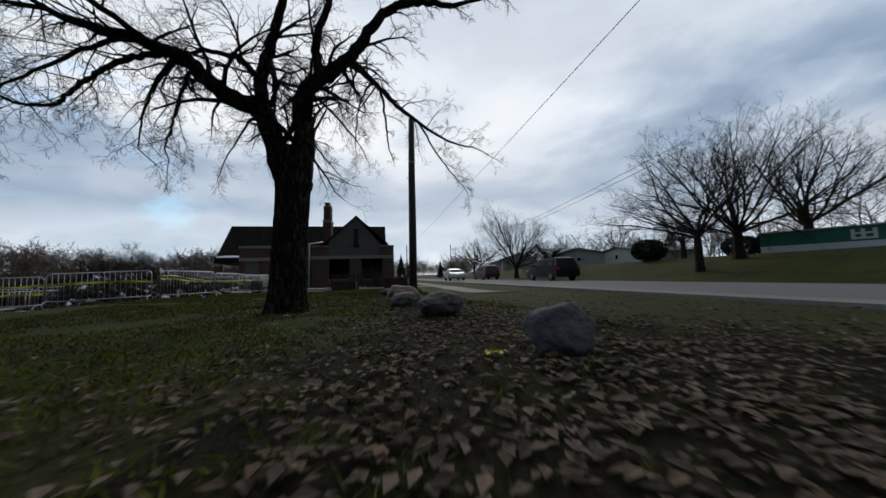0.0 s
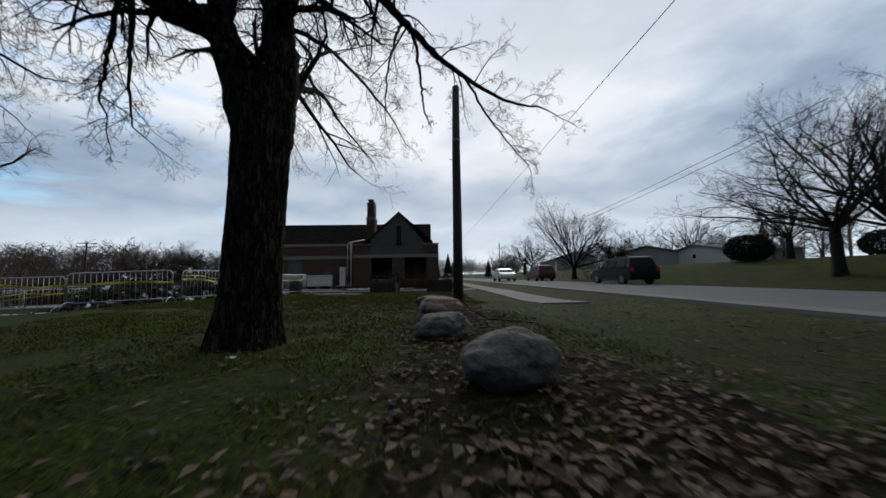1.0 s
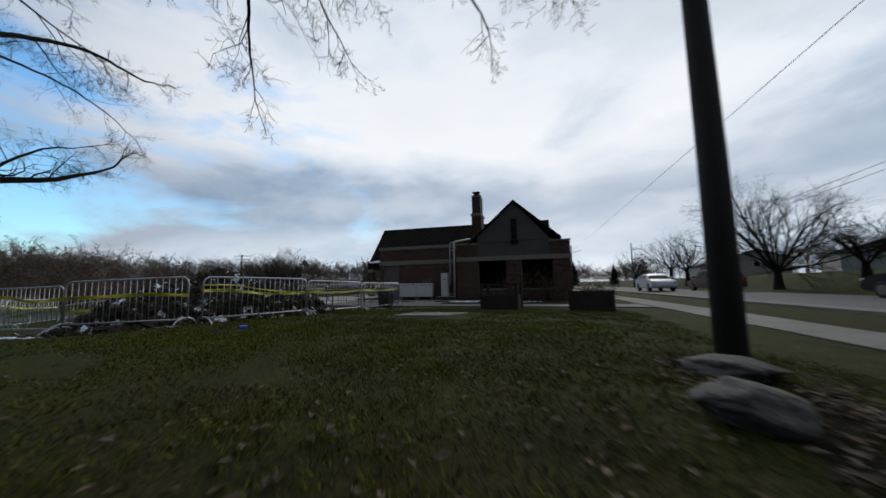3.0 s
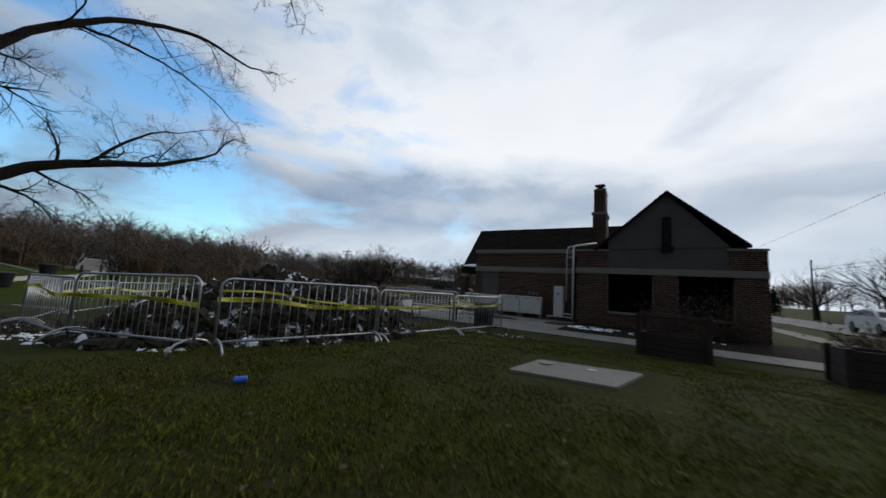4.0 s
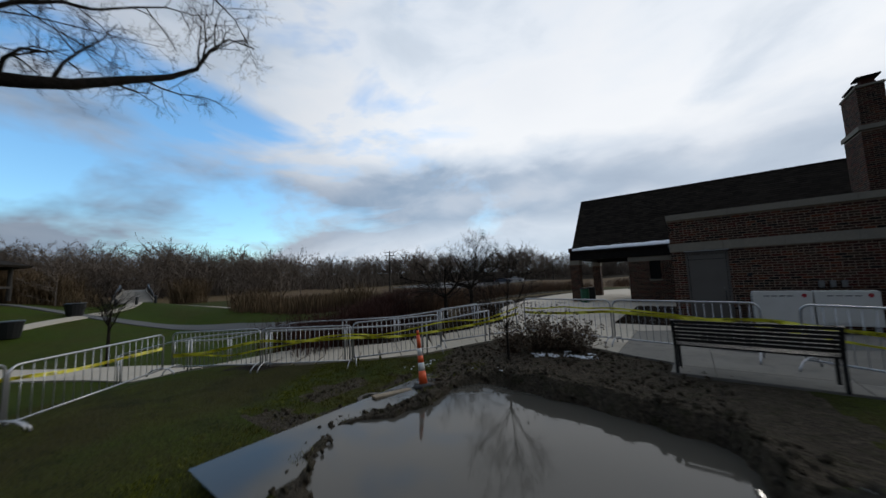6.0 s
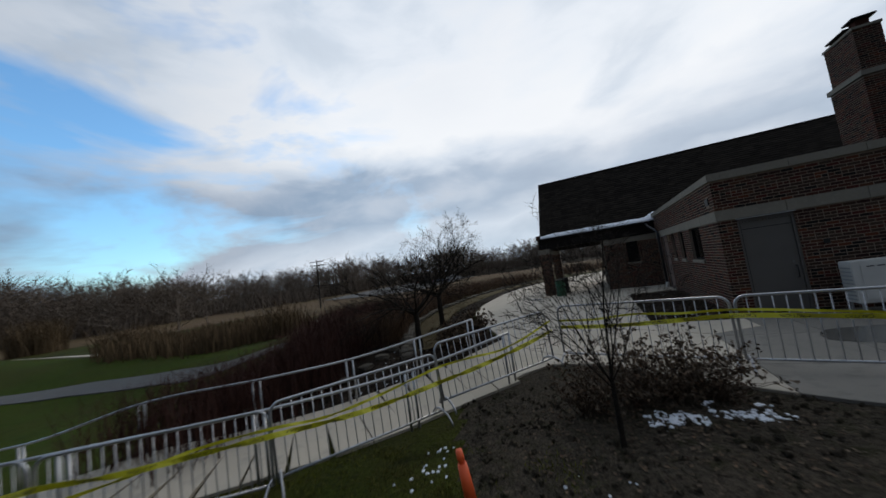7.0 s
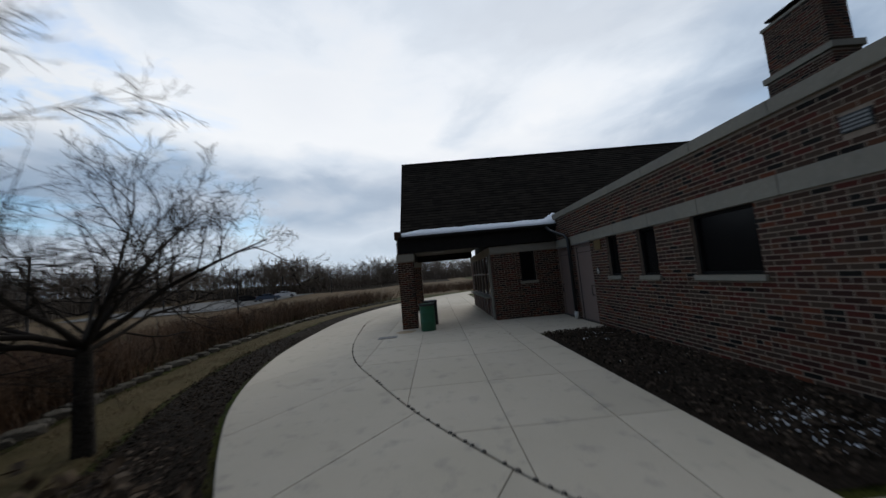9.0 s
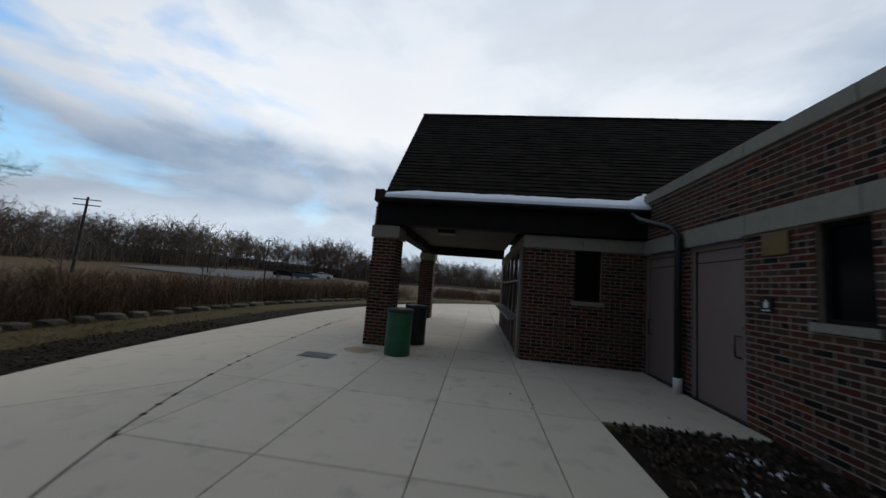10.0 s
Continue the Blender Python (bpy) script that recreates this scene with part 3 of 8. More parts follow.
def clip(poly, nx, ny, c):
    """The part of a plan polygon with nx*x + ny*y <= c."""
    out = []
    for i in range(len(poly)):
        a, b = poly[i - 1], poly[i]
        da, db = nx * a[0] + ny * a[1] - c, nx * b[0] + ny * b[1] - c
        if (da <= 0) != (db <= 0):
            t = da / (da - db)
            out.append((a[0] + (b[0] - a[0]) * t, a[1] + (b[1] - a[1]) * t))
        if db <= 0:
            out.append(tuple(b))
    return out


OUTER = spline([(-1.9, -3.55), (-3.2, -3.0), (-4.26, -2.34), (-5.2, -1.2), (-5.9, 0.05), (-6.6, 1.2), (-7.3, 2.55), (-7.9, 4.3), (-8.35, 6.5), (-8.6, 9.6), (-8.6, 13.8), (-7.6, 18.6), (-5.3, 23.6), (-1.0, 28.6)], 6)
INNER = spline([(-0.9, -1.7), (-2.1, -0.95), (-3.2, -0.22), (-3.9, 0.68), (-4.58, 1.75), (-5.27, 3.1), (-5.98, 4.6), (-6.5, 6.5), (-6.9, 9.2), (-7.15, 11.8), (-6.85, 16.0), (-5.9, 18.5), (-4.3, 21.4), (-1.0, 25.0)], 6)
plaza = holder("pavement", "pale broom-finished concrete plaza with sawn and tooled joints", "pavement", kind="structure")
SOUTH_EDGE = [(-3.0, -3.42), (-1.6, -4.3), (-0.6, -4.8), (0.05, -5.03), (0.02, -5.72), (5.2, -5.88)]
CORNER = [(-3.0, -3.42), (-3.75, -3.28), (-4.22, -3.62), (-4.5, -4.0), (-6.1, -3.1), (-5.75, -2.4)] + [(p.x, p.y) for p in OUTER[18:5:-1]]

def along(curve, u):
    i = u * (len(curve) - 1)
    a, f = int(min(i, len(curve) - 2)), i - int(min(i, len(curve) - 2))
    return curve[a].lerp(curve[a + 1], f)


# outer ring, cut by radial joints; a wide tooled joint runs round its inner edge
RADIAL = 10
for k in range(RADIAL):
    u0, u1 = k / RADIAL, (k + 1) / RADIAL
    pts = [along(OUTER, u0 + (u1 - u0) * s / 5) for s in range(6)] + [along(INNER, u1 + (u0 - u1) * s / 5) for s in range(6)]
    shrunk = [p for p in pts[:6]] + [p + (pts[11 - i] - p).normalized() * 0.018 for i, p in zip(range(6, 12), pts[6:])]
    slab(shrunk, plaza, level, gap=0.004)
# plaza field inside the curved joint, cut into bays
field = [(p.x, p.y) for p in INNER] + [(0.0, 25.0), (0.0, -1.2)]
XS, YS = [-9.5, -7.0, -5.75, -4.65, -3.5, -2.4, -1.72, 0.05], [-2.0, -0.4, 1.0, 2.5, 4.15, 5.65, 7.2, 8.7, 10.4, 12.2, 14.0, 16.0, 18.5, 21.5, 26.0]
for xa, xb in zip(XS, XS[1:]):
    for ya, yb in zip(YS, YS[1:]):
        p = field
        for cl in ((-1, 0, -xa), (1, 0, xb), (0, -1, -ya), (0, 1, yb)):
            p = clip(p, *cl) if len(p) > 2 else p
        if len(p) > 2 and (xb <= -1.7 or ya >= 5.5 or yb <= -0.3):
            area = abs(sum(p[i - 1][0] * p[i][1] - p[i][0] * p[i - 1][1] for i in range(len(p)))) / 2
            if area > 0.02 and not (xa > -2.3 and ya > 8.3):
                slab(p, plaza, level, gap=0.0035)
tar, tar_r = Buf(), random.Random(63)
for p, q in zip(INNER, INNER[1:]):
    for k in range(5):
        c = p.lerp(q, tar_r.random())
        if tar_r.random() < 0.22 and c.y < 12:
            z, w = level(c.x, c.y), tar_r.uniform(0.5, 1.0)
            tar.lathe([(0.036 * w, z - 0.004), (0.024 * w, z + 0.006), (0.001, z + 0.01)], (c.x, c.y), sides=8)
part("sealant", tar, M["joint"], plaza, "dark lumps of joint sealant", kind="stuff")
# apron along the south wall and the corner by the lower path
slab(CORNER, plaza, level, gap=0.005)
EAST = [(-1.9, -3.55)] + SOUTH_EDGE[1:] + [(5.2, -0.004), (0.0, -0.004), (0.0, -1.2), (-0.9, -1.7)]
for xa, xb in ((-3.5, -0.9), (-0.9, 0.6), (0.6, 2.1), (2.1, 3.6), (3.6, 5.2)):
    for ya, yb in ((-7, -5.2), (-5.2, -3.6), (-3.6, -1.9), (-1.9, 0.6)):
        p = EAST
        for cl in ((-1, 0, -xa), (1, 0, xb), (0, -1, -ya), (0, 1, yb)):
            p = clip(p, *cl) if len(p) > 2 else p
        if len(p) > 2:
            # east bays: damp, dirt and the building's shade are put into a darker concrete
            slab(p, plaza, level, gap=0.0035, mat="old_concrete" if xa > -1 else "concrete")
slab([(-1.9, -3.55), (-3.2, -3.0), (-3.0, -3.42), (-1.6, -4.3)], plaza, level, gap=0.004)
# the lower path going off to the south-west, and the walk to the gable
low_path = holder("pavement_path", "pale concrete park path sloping down beside the pit", "path", kind="structure")
line = spline([(-4.85, -3.15), (-6.15, -4.28), (-7.52, -5.88), (-9.1, -7.2), (-11.6, -8.3), (-16.0, -9.6), (-20.0, -11.2), (-25.0, -13.5)], 4)
for a, b in zip(line, line[1:]):
    d = (b - a).normalized()
    nrm = Vector((-d.y, d.x)) * 1.0
    slab([a - nrm, b - nrm, b + nrm, a + nrm], low_path, lambda x, y: height(x, y) + 0.045)
side = holder("pavement_walk", "narrow concrete walk along the front lawn", "path", kind="structure")
for i in range(8):
    slab([(5.2 + 1.03 * i, -5.88 - 0.05 * i), (6.23 + 1.03 * i, -5.93 - 0.05 * i), (6.23 + 1.03 * i, -4.47 - 0.05 * i), (5.2 + 1.03 * i, -4.42 - 0.05 * i)], side, lambda x, y: 0.0, mat="old_concrete")
sidewalk = holder("pavement_sidewalk", "weathered concrete sidewalk slabs beside the road", "sidewalk", kind="structure")


def walk_x(y):
    return 13.6 - 0.25 * smoothstep(-9.0, -16.5, y)


for i in range(60):
    y = -16.85 + 1.52 * i
    slab([(walk_x(y), y), (walk_x(y) + 1.22, y + (0.12 if i == 0 else 0)), (walk_x(y + 1.52) + 1.22, y + 1.52), (walk_x(y + 1.52), y + 1.52)], sidewalk, lambda x, y: height(x, y) + 0.03, mat="old_concrete")


def road_x(y):
    return 17.35


road = Buf()
road_y = [-300 + 20 * i for i in range(14)] + [-20 + 1.0 * i for i in range(24)] + [4 + 12 * i for i in range(40)]
for y0, y1 in zip(road_y, road_y[1:]):
    for k, (fa, fb, za, zb) in enumerate(((0.0, 0.07, 0.05, 0.07), (0.07, 0.5, 0.07, 0.12), (0.5, 0.93, 0.12, 0.07), (0.93, 1.0, 0.07, 0.04))):
        q = [(road_x(y) + (24.7 - road_x(y)) * f, y, z) for y, f, z in ((y0, fa, za), (y0, fb, zb), (y1, fb, zb), (y1, fa, za))]
        road.add(q, [(0, 1, 2, 3)], 1 if k in (0, 3) else 0)
for y0, y1 in zip(road_y, road_y[1:]):
    for f in (0.0, 1.0):
        xa, xb = road_x(y0) + (24.7 - road_x(y0)) * f, road_x(y1) + (24.7 - road_x(y1)) * f
        road.add([(xa, y0, 0.05), (xb, y1, 0.05), (xb + (f - 0.5) * 0.1, y1, -0.4), (xa + (f - 0.5) * 0.1, y0, -0.4)], [(0, 1, 2, 3)], 1)
part("joint_bed", JOINTS, M["joint"], plaza, "dark earth showing in the joints", kind="stuff")
thing("road", road, [M["asphalt"], M["old_concrete"]], "two-lane grey asphalt road with concrete gutters", "road", kind="structure")

# ---- brick building ----
building = holder("park_building", "dark brick park building with shingled roof and limestone bands", "building")
BAND0, BAND1, PAR, COPE = 2.18, 2.43, 3.14, 3.32
BL, BH = 0.2032, 0.0677
brick_mesh = Buf().add([(x, y, z) for z in (0, 0.0525) for y, i in ((0.006, 0), (-0.0045, 0.002)) for x in (0 + i, 0.1877 - i)], [(2, 3, 7, 6), (0, 2, 6, 4), (3, 1, 5, 7), (6, 7, 5, 4), (0, 1, 3, 2)]).mesh("brick", M["brick_piece"])


def wall(name, place, length, z0, z1, holes=(), thick=0.3, parent=building, single=None, label="", bond=0.0):
    """A brick wall. place(u, w, z): the world point u along, w outwards of the brick plane, z up. Bricks stand proud of a recessed mortar core."""
    core, joined = Buf(), Buf()
    us = sorted({0, length, *(h for a, b, *_ in holes for h in (a, b))})
    zs = sorted({z0, z1, *(h for *_, a, b in holes for h in (a, b))})
    for ua, ub in zip(us, us[1:]):
        for za, zb in zip(zs, zs[1:]):
            cu, cz = (ua + ub) / 2, (za + zb) / 2
            if any(a < cu < b and c < cz < d for a, b, c, d in holes):
                continue
            v = [place(u, w, z) for z in (za, zb) for w in (-thick, 0.0) for u in (ua, ub)]
            core.add(v, [(0, 2, 3, 1), (4, 5, 7, 6), (0, 1, 5, 4), (1, 3, 7, 5), (3, 2, 6, 7), (2, 0, 4, 6)])
    ob = part(name, core, M["mortar"], parent, label)
    bm = bmesh.new()
    bm.from_mesh(ob.data)
    bmesh.ops.remove_doubles(bm, verts=bm.verts[:], dist=0.0005)
    bm.to_mesh(ob.data)
    bm.free()
    count, row, z = 0, 0, z0 + 0.005
    while z + 0.058 <= z1 + 0.004:
        u = -(BL / 2) * (row % 2) - bond
        head = row % 6 == 5
        step = BL / 2 if head else BL
        while u < length:
            ua, ub = max(u, 0.0), min(u + step - 0.0155, length)
            spans = [(ua, ub)]
            for a, b, c, d in holes:
                if c < z + 0.05 and d > z + 0.008:
                    spans = [s for x, y in spans for s in ((x, min(y, a)), (max(x, b), y)) if s[1] - s[0] > 0.012]
            for x, y in spans:
                if y - x < 0.012:
                    continue
                if single and not head and y - x > 0.187 and single[0] < x < single[1] and single[2] < z < single[3] and count < 290:
                    e = place(1, 0, 0) - place(0, 0, 0)
                    o = place(0, 1, 0) - place(0, 0, 0)
                    m = Matrix((e, -o, Vector((0, 0, 1)))).transposed().to_4x4()
                    m.translation = place(x, 0, z)
                    piece = new("brick", brick_mesh)
                    piece.parent = ob
                    piece.matrix_basis = m
                    count += 1
                else:
                    pr = 0.003 + 0.0025 * rng.random()
                    v = [place(p, w, q) for q in (z, z + 0.0525) for w in (-0.004, pr) for p in (x, y)]
                    joined.add(v, [(2, 3, 7, 6), (0, 2, 6, 4), (3, 1, 5, 7), (6, 7, 5, 4), (0, 1, 3, 2)])
            u += step
        row, z = row + 1, z + BH
    part("brickwork", joined, M["brick"], ob, "mixed red and brown laid bricks", kind="stuff")
    return ob


def face_west(x, y):
    return lambda u, w, z: Vector((x - w, y + u, z))


def face_south(x, y):
    return lambda u, w, z: Vector((x + u, y - w, z))


def face_east(x, y):
    return lambda u, w, z: Vector((x + w, y + u, z))


def stones(name, place, length, z0, z1, proud=0.03, piece=1.22, holes=(), mat="limestone"):
    """A course of limestone blocks with tight joints."""
    n = max(1, round(length / piece))
    for i in range(n):
        a, b = length * i / n, length * (i + 1) / n
        v = [place(u, w, z) for z in (z0, z1) for w in (-0.2, proud) for u in (a + 0.002, b - 0.002)]
        part(name, Buf().add(v, [(0, 2, 3, 1), (4, 5, 7, 6), (0, 1, 5, 4), (1, 3, 7, 5), (3, 2, 6, 7), (2, 0, 4, 6)]), M[mat], building, bevel=0.006)


WEST, SOUTH = face_west(0.0, 0.004), face_south(0.004, 0.0)
west_holes = [(1.55, 2.6, 1.25, BAND0), (3.47, 4.0, 1.25, BAND0), (4.74, 5.2, 1.25, BAND0), (6.02, 7.0, 0.0, BAND0), (7.32, 8.3, 0.0, BAND0)]
wall("wall_west", WEST, 8.37, 0.0, BAND0, west_holes, single=(3.4, 6.05, 0.7, 2.1), label="long brick side wall with small windows and doors")
wall("wall_west_parapet", WEST, 8.3, BAND1, PAR, [(0.3, 0.56, 2.62, 2.8)], label="brick parapet above the limestone band")
wall("wall_south", SOUTH, 5.0, 0.0, BAND0, [(0.34, 1.32, 0.0, BAND0)], label="brick end wall with a service door", bond=0.05)
wall("wall_south_parapet", SOUTH, 5.0, BAND1, PAR, label="brick parapet above the limestone band", bond=0.05)
stones("band_stone", WEST, 8.37, BAND0, BAND1)
stones("band_stone", face_south(-0.03, 0.0), 5.03, BAND0, BAND1)
stones("coping_stone", face_west(0.0, -0.05), 8.4, PAR, COPE, 0.05)
stones("coping_stone", face_south(0.2, 0.0), 4.8, PAR, COPE, 0.05)
part("flat_roof", box_buf(0.2, 0.2, 3.0, 5.2, 8.4, 3.1), M["shingle"], building, "flat felt roof behind the parapet")


def door_leaf(place, u0, u1, mat, hinge_left=True, label=""):
    """A steel door leaf in its frame, a little back from the wall face."""
    f = Buf()
    for a, b, za, zb in ((u0, u0 + 0.05, 0, BAND0 - 0.02), (u1 - 0.05, u1, 0, BAND0 - 0.02), (u0 + 0.05, u1 - 0.05, BAND0 - 0.1, BAND0 - 0.02)):
        v = [place(u, w, z) for z in (za, zb) for w in (-0.1, -0.02) for u in (a, b)]
        f.add(v, [(0, 2, 3, 1), (4, 5, 7, 6), (0, 1, 5, 4), (1, 3, 7, 5), (3, 2, 6, 7), (2, 0, 4, 6)])
    ob = part("door", f, M[mat], building, label, bevel=0.004)
    v = [place(u, w, z) for z in (0.02, BAND0 - 0.105) for w in (-0.09, -0.045) for u in (u0 + 0.055, u1 - 0.055)]
    part("door_leaf", Buf().add(v, [(0, 2, 3, 1), (4, 5, 7, 6), (0, 1, 5, 4), (1, 3, 7, 5), (3, 2, 6, 7), (2, 0, 4, 6)]), M[mat], ob, bevel=0.004)
    seam = [place(u, w, z) for z in (BAND0 - 0.27, BAND0 - 0.258) for w in (-0.06, -0.043) for u in (u0 + 0.06, u1 - 0.06)]
    part("seam", Buf().add(seam, [(2, 3, 7, 6), (4, 6, 7, 5), (0, 1, 3, 2)]), M["dark_trim"], ob)
    gap_u = u0 + 0.05 if hinge_left else u1 - 0.055
    v = [place(u, w, z) for z in (0.0, BAND0 - 0.1) for w in (-0.08, -0.03) for u in (gap_u - 0.012, gap_u + 0.012)]
    part("weather_strip", Buf().add(v, [(0, 2, 3, 1), (4, 5, 7, 6), (0, 1, 5, 4), (1, 3, 7, 5), (3, 2, 6, 7), (2, 0, 4, 6)]), M["rubber"], ob)
    v = [place(u, w, z) for z in (0.0, 0.022) for w in (-0.14, 0.015) for u in (u0 + 0.01, u1 - 0.01)]
    part("threshold", Buf().add(v, [(0, 2, 3, 1), (4, 5, 7, 6), (0, 1, 5, 4), (1, 3, 7, 5), (3, 2, 6, 7), (2, 0, 4, 6)]), M["black_metal"], ob)
    hu = u1 - 0.14 if hinge_left else u0 + 0.14
    h = Buf().tube([place(hu, -0.045, 0.98), place(hu, 0.02, 0.99), place(hu, 0.025, 0.86), place(hu, 0.02, 0.74), place(hu, -0.045, 0.73)], 0.011, 8)
    part("handle", h, M["black_metal"], ob, "black pull handle", smooth=True)
    lk = Buf().tube([place(hu - 0.02, -0.05, 1.08), place(hu - 0.02, -0.035, 1.08)], 0.022, 12)
    part("lock", lk, M["dull_steel"], ob)
    drip = [place(u, w, z) for z in (BAND0 - 0.022, BAND0 - 0.004) for w in (-0.02, 0.05) for u in (u0 - 0.02, u1 + 0.02)]
    part("drip_cap", Buf().add(drip, [(0, 2, 3, 1), (4, 5, 7, 6), (0, 1, 5, 4), (1, 3, 7, 5), (3, 2, 6, 7), (2, 0, 4, 6)]), M["galvanised"], ob, "thin bright metal drip cap")
    back = [place(u, -0.2, z) for z in (0.0, BAND0) for u in (u0 - 0.05, u1 + 0.05)]
    part("jamb_back", Buf().add(back, [(0, 1, 3, 2)]), M["dark_trim"], ob)
    return ob


door_leaf(SOUTH, 0.34, 1.32, "door_grey", True, "flush grey steel service door, closed")
door_leaf(WEST, 6.02, 7.0, "door_tan", False, "flush tan steel door, closed")
door_leaf(WEST, 7.32, 8.3, "door_tan", True, "flush tan steel door under the porch eave, closed")


def window(place, u0, u1, z0, z1, label="dark tinted window in a black frame"):
    f = Buf()
    for a, b, za, zb in ((u0, u0 + 0.045, z0, z1), (u1 - 0.045, u1, z0, z1), (u0 + 0.045, u1 - 0.045, z0, z0 + 0.045), (u0 + 0.045, u1 - 0.045, z1 - 0.045, z1)):
        v = [place(u, w, z) for z in (za, zb) for w in (-0.14, -0.06) for u in (a, b)]
        f.add(v, [(0, 2, 3, 1), (4, 5, 7, 6), (0, 1, 5, 4), (1, 3, 7, 5), (3, 2, 6, 7), (2, 0, 4, 6)])
    ob = part("window", f, M["dark_trim"], building, label)
    v = [place(u, w, z) for z in (z0 + 0.04, z1 - 0.04) for w in (-0.11, -0.1) for u in (u0 + 0.04, u1 - 0.04)]
    part("pane", Buf().add(v, [(0, 2, 3, 1), (4, 5, 7, 6), (0, 1, 5, 4), (1, 3, 7, 5), (3, 2, 6, 7), (2, 0, 4, 6)]), M["window_dark"], ob)
    v = [place(u, w, z) for z in (z0 - 0.085, z0) for w in (-0.14, 0.045) for u in (u0 - 0.05, u1 + 0.05)]
    part("sill", Buf().add(v, [(0, 2, 3, 1), (4, 5, 7, 6), (0, 1, 5, 4), (1, 3, 7, 5), (3, 2, 6, 7), (2, 0, 4, 6)]), M["limestone"], ob, "pale limestone sill", bevel=0.006)
    return ob


for a, b, c, d in west_holes[:3]:
    window(WEST, a, b, c, d)

# porch and main hall
HALL_Y, HALL_X = 8.37, -2.25
hall_s = face_south(HALL_X + 0.004, HALL_Y)
wall("wall_hall_south", hall_s, 2.24, 0.0, BAND0, [(0.96, 1.46, 1.2, BAND0)], label="brick porch wall with one slit window")
window(hall_s, 0.96, 1.46, 1.2, BAND0)
hall_w = face_west(HALL_X, HALL_Y + 0.004)
wall("wall_hall_west", hall_w, 6.2, 0.0, BAND0, [(0.6, 5.4, 0.75, BAND0 - 0.02)], label="brick porch wall with a long glazed front")
fr = Buf()
for i in range(6):
    fr.box(HALL_X - 0.02, HALL_Y + 0.6 + 0.95 * i, 0.75, HALL_X + 0.06, HALL_Y + 0.65 + 0.95 * i, BAND0 - 0.02)
fr.box(HALL_X - 0.02, HALL_Y + 0.65, 0.72, HALL_X + 0.06, HALL_Y + 5.35, 0.78).box(HALL_X - 0.02, HALL_Y + 0.65, 1.5, HALL_X + 0.06, HALL_Y + 5.35, 1.55)
glz = part("window", fr, M["door_tan"], building, "long serving window with tan frames")
part("pane", box_buf(HALL_X + 0.02, HALL_Y + 0.6, 0.78, HALL_X + 0.03, HALL_Y + 5.4, BAND0), M["window_dark"], glz)
part("counter", box_buf(HALL_X - 0.22, HALL_Y + 0.5, 0.68, HALL_X + 0.05, HALL_Y + 5.5, 0.74), M["limestone"], glz, "projecting stone serving counter", bevel=0.008)
stones("band_stone", face_south(HALL_X - 0.03, HALL_Y), 2.25, BAND0, BAND1)
stones("band_stone", face_west(HALL_X, HALL_Y), 6.2, BAND0, BAND1)
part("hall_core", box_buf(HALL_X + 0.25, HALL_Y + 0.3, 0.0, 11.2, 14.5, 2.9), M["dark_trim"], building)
part("wall_hall_front", box_buf(5.4, 8.2, 0.0, 11.3, 14.6, 3.2), M["mortar"], building)


def pillar(x0, y0, w, d, label):
    holdr = part("pillar", box_buf(x0 + 0.02, y0 + 0.02, 0, x0 + w - 0.02, y0 + d - 0.02, 2.95), M["mortar"], building, label)
    for nm, pl, ln in (("wall_pillar", face_south(x0, y0 + 0.012), w), ("wall_pillar", face_west(x0 + 0.012, y0), d), ("wall_pillar", face_east(x0 + w - 0.012, y0), d)):
        for za, zb in ((0.0, BAND0), (BAND1, 2.85)):
            j, row, z = Buf(), 0, za + 0.005
            while z + 0.058 < zb + 0.004:
                u = -(BL / 2) * (row % 2)
                while u < ln:
                    a, b = max(0, u), min(ln, u + BL - 0.0155)
                    if b - a > 0.015:
                        v = [pl(p, q, r) for r in (z, z + 0.0525) for q in (-0.01, -0.003) for p in (a, b)]
                        j.add(v, [(2, 3, 7, 6), (0, 2, 6, 4), (3, 1, 5, 7), (6, 7, 5, 4), (0, 1, 3, 2)])
                    u += BL
                row, z = row + 1, z + BH
            part("brickwork", j, M["brick"], holdr, kind="stuff")
    part("cap_stone", box_buf(x0 - 0.03, y0 - 0.03, BAND0, x0 + w + 0.03, y0 + d + 0.03, BAND1), M["limestone"], holdr, "limestone pillar band", bevel=0.006)
    return holdr


pillar(-5.36, 8.3, 0.52, 0.6, "square brick porch pillar with a limestone band")
pillar(-5.36, 14.0, 0.52, 0.6, "square brick porch pillar with a limestone band")

# roof: courses of shingles, each a step proud of the one above
RIDGE_Y, RIDGE_Z, EAVE_Y, EAVE_Z = 11.45, 6.55, 8.25, 3.02
ROOF_X0, ROOF_X1 = -5.2, 11.05


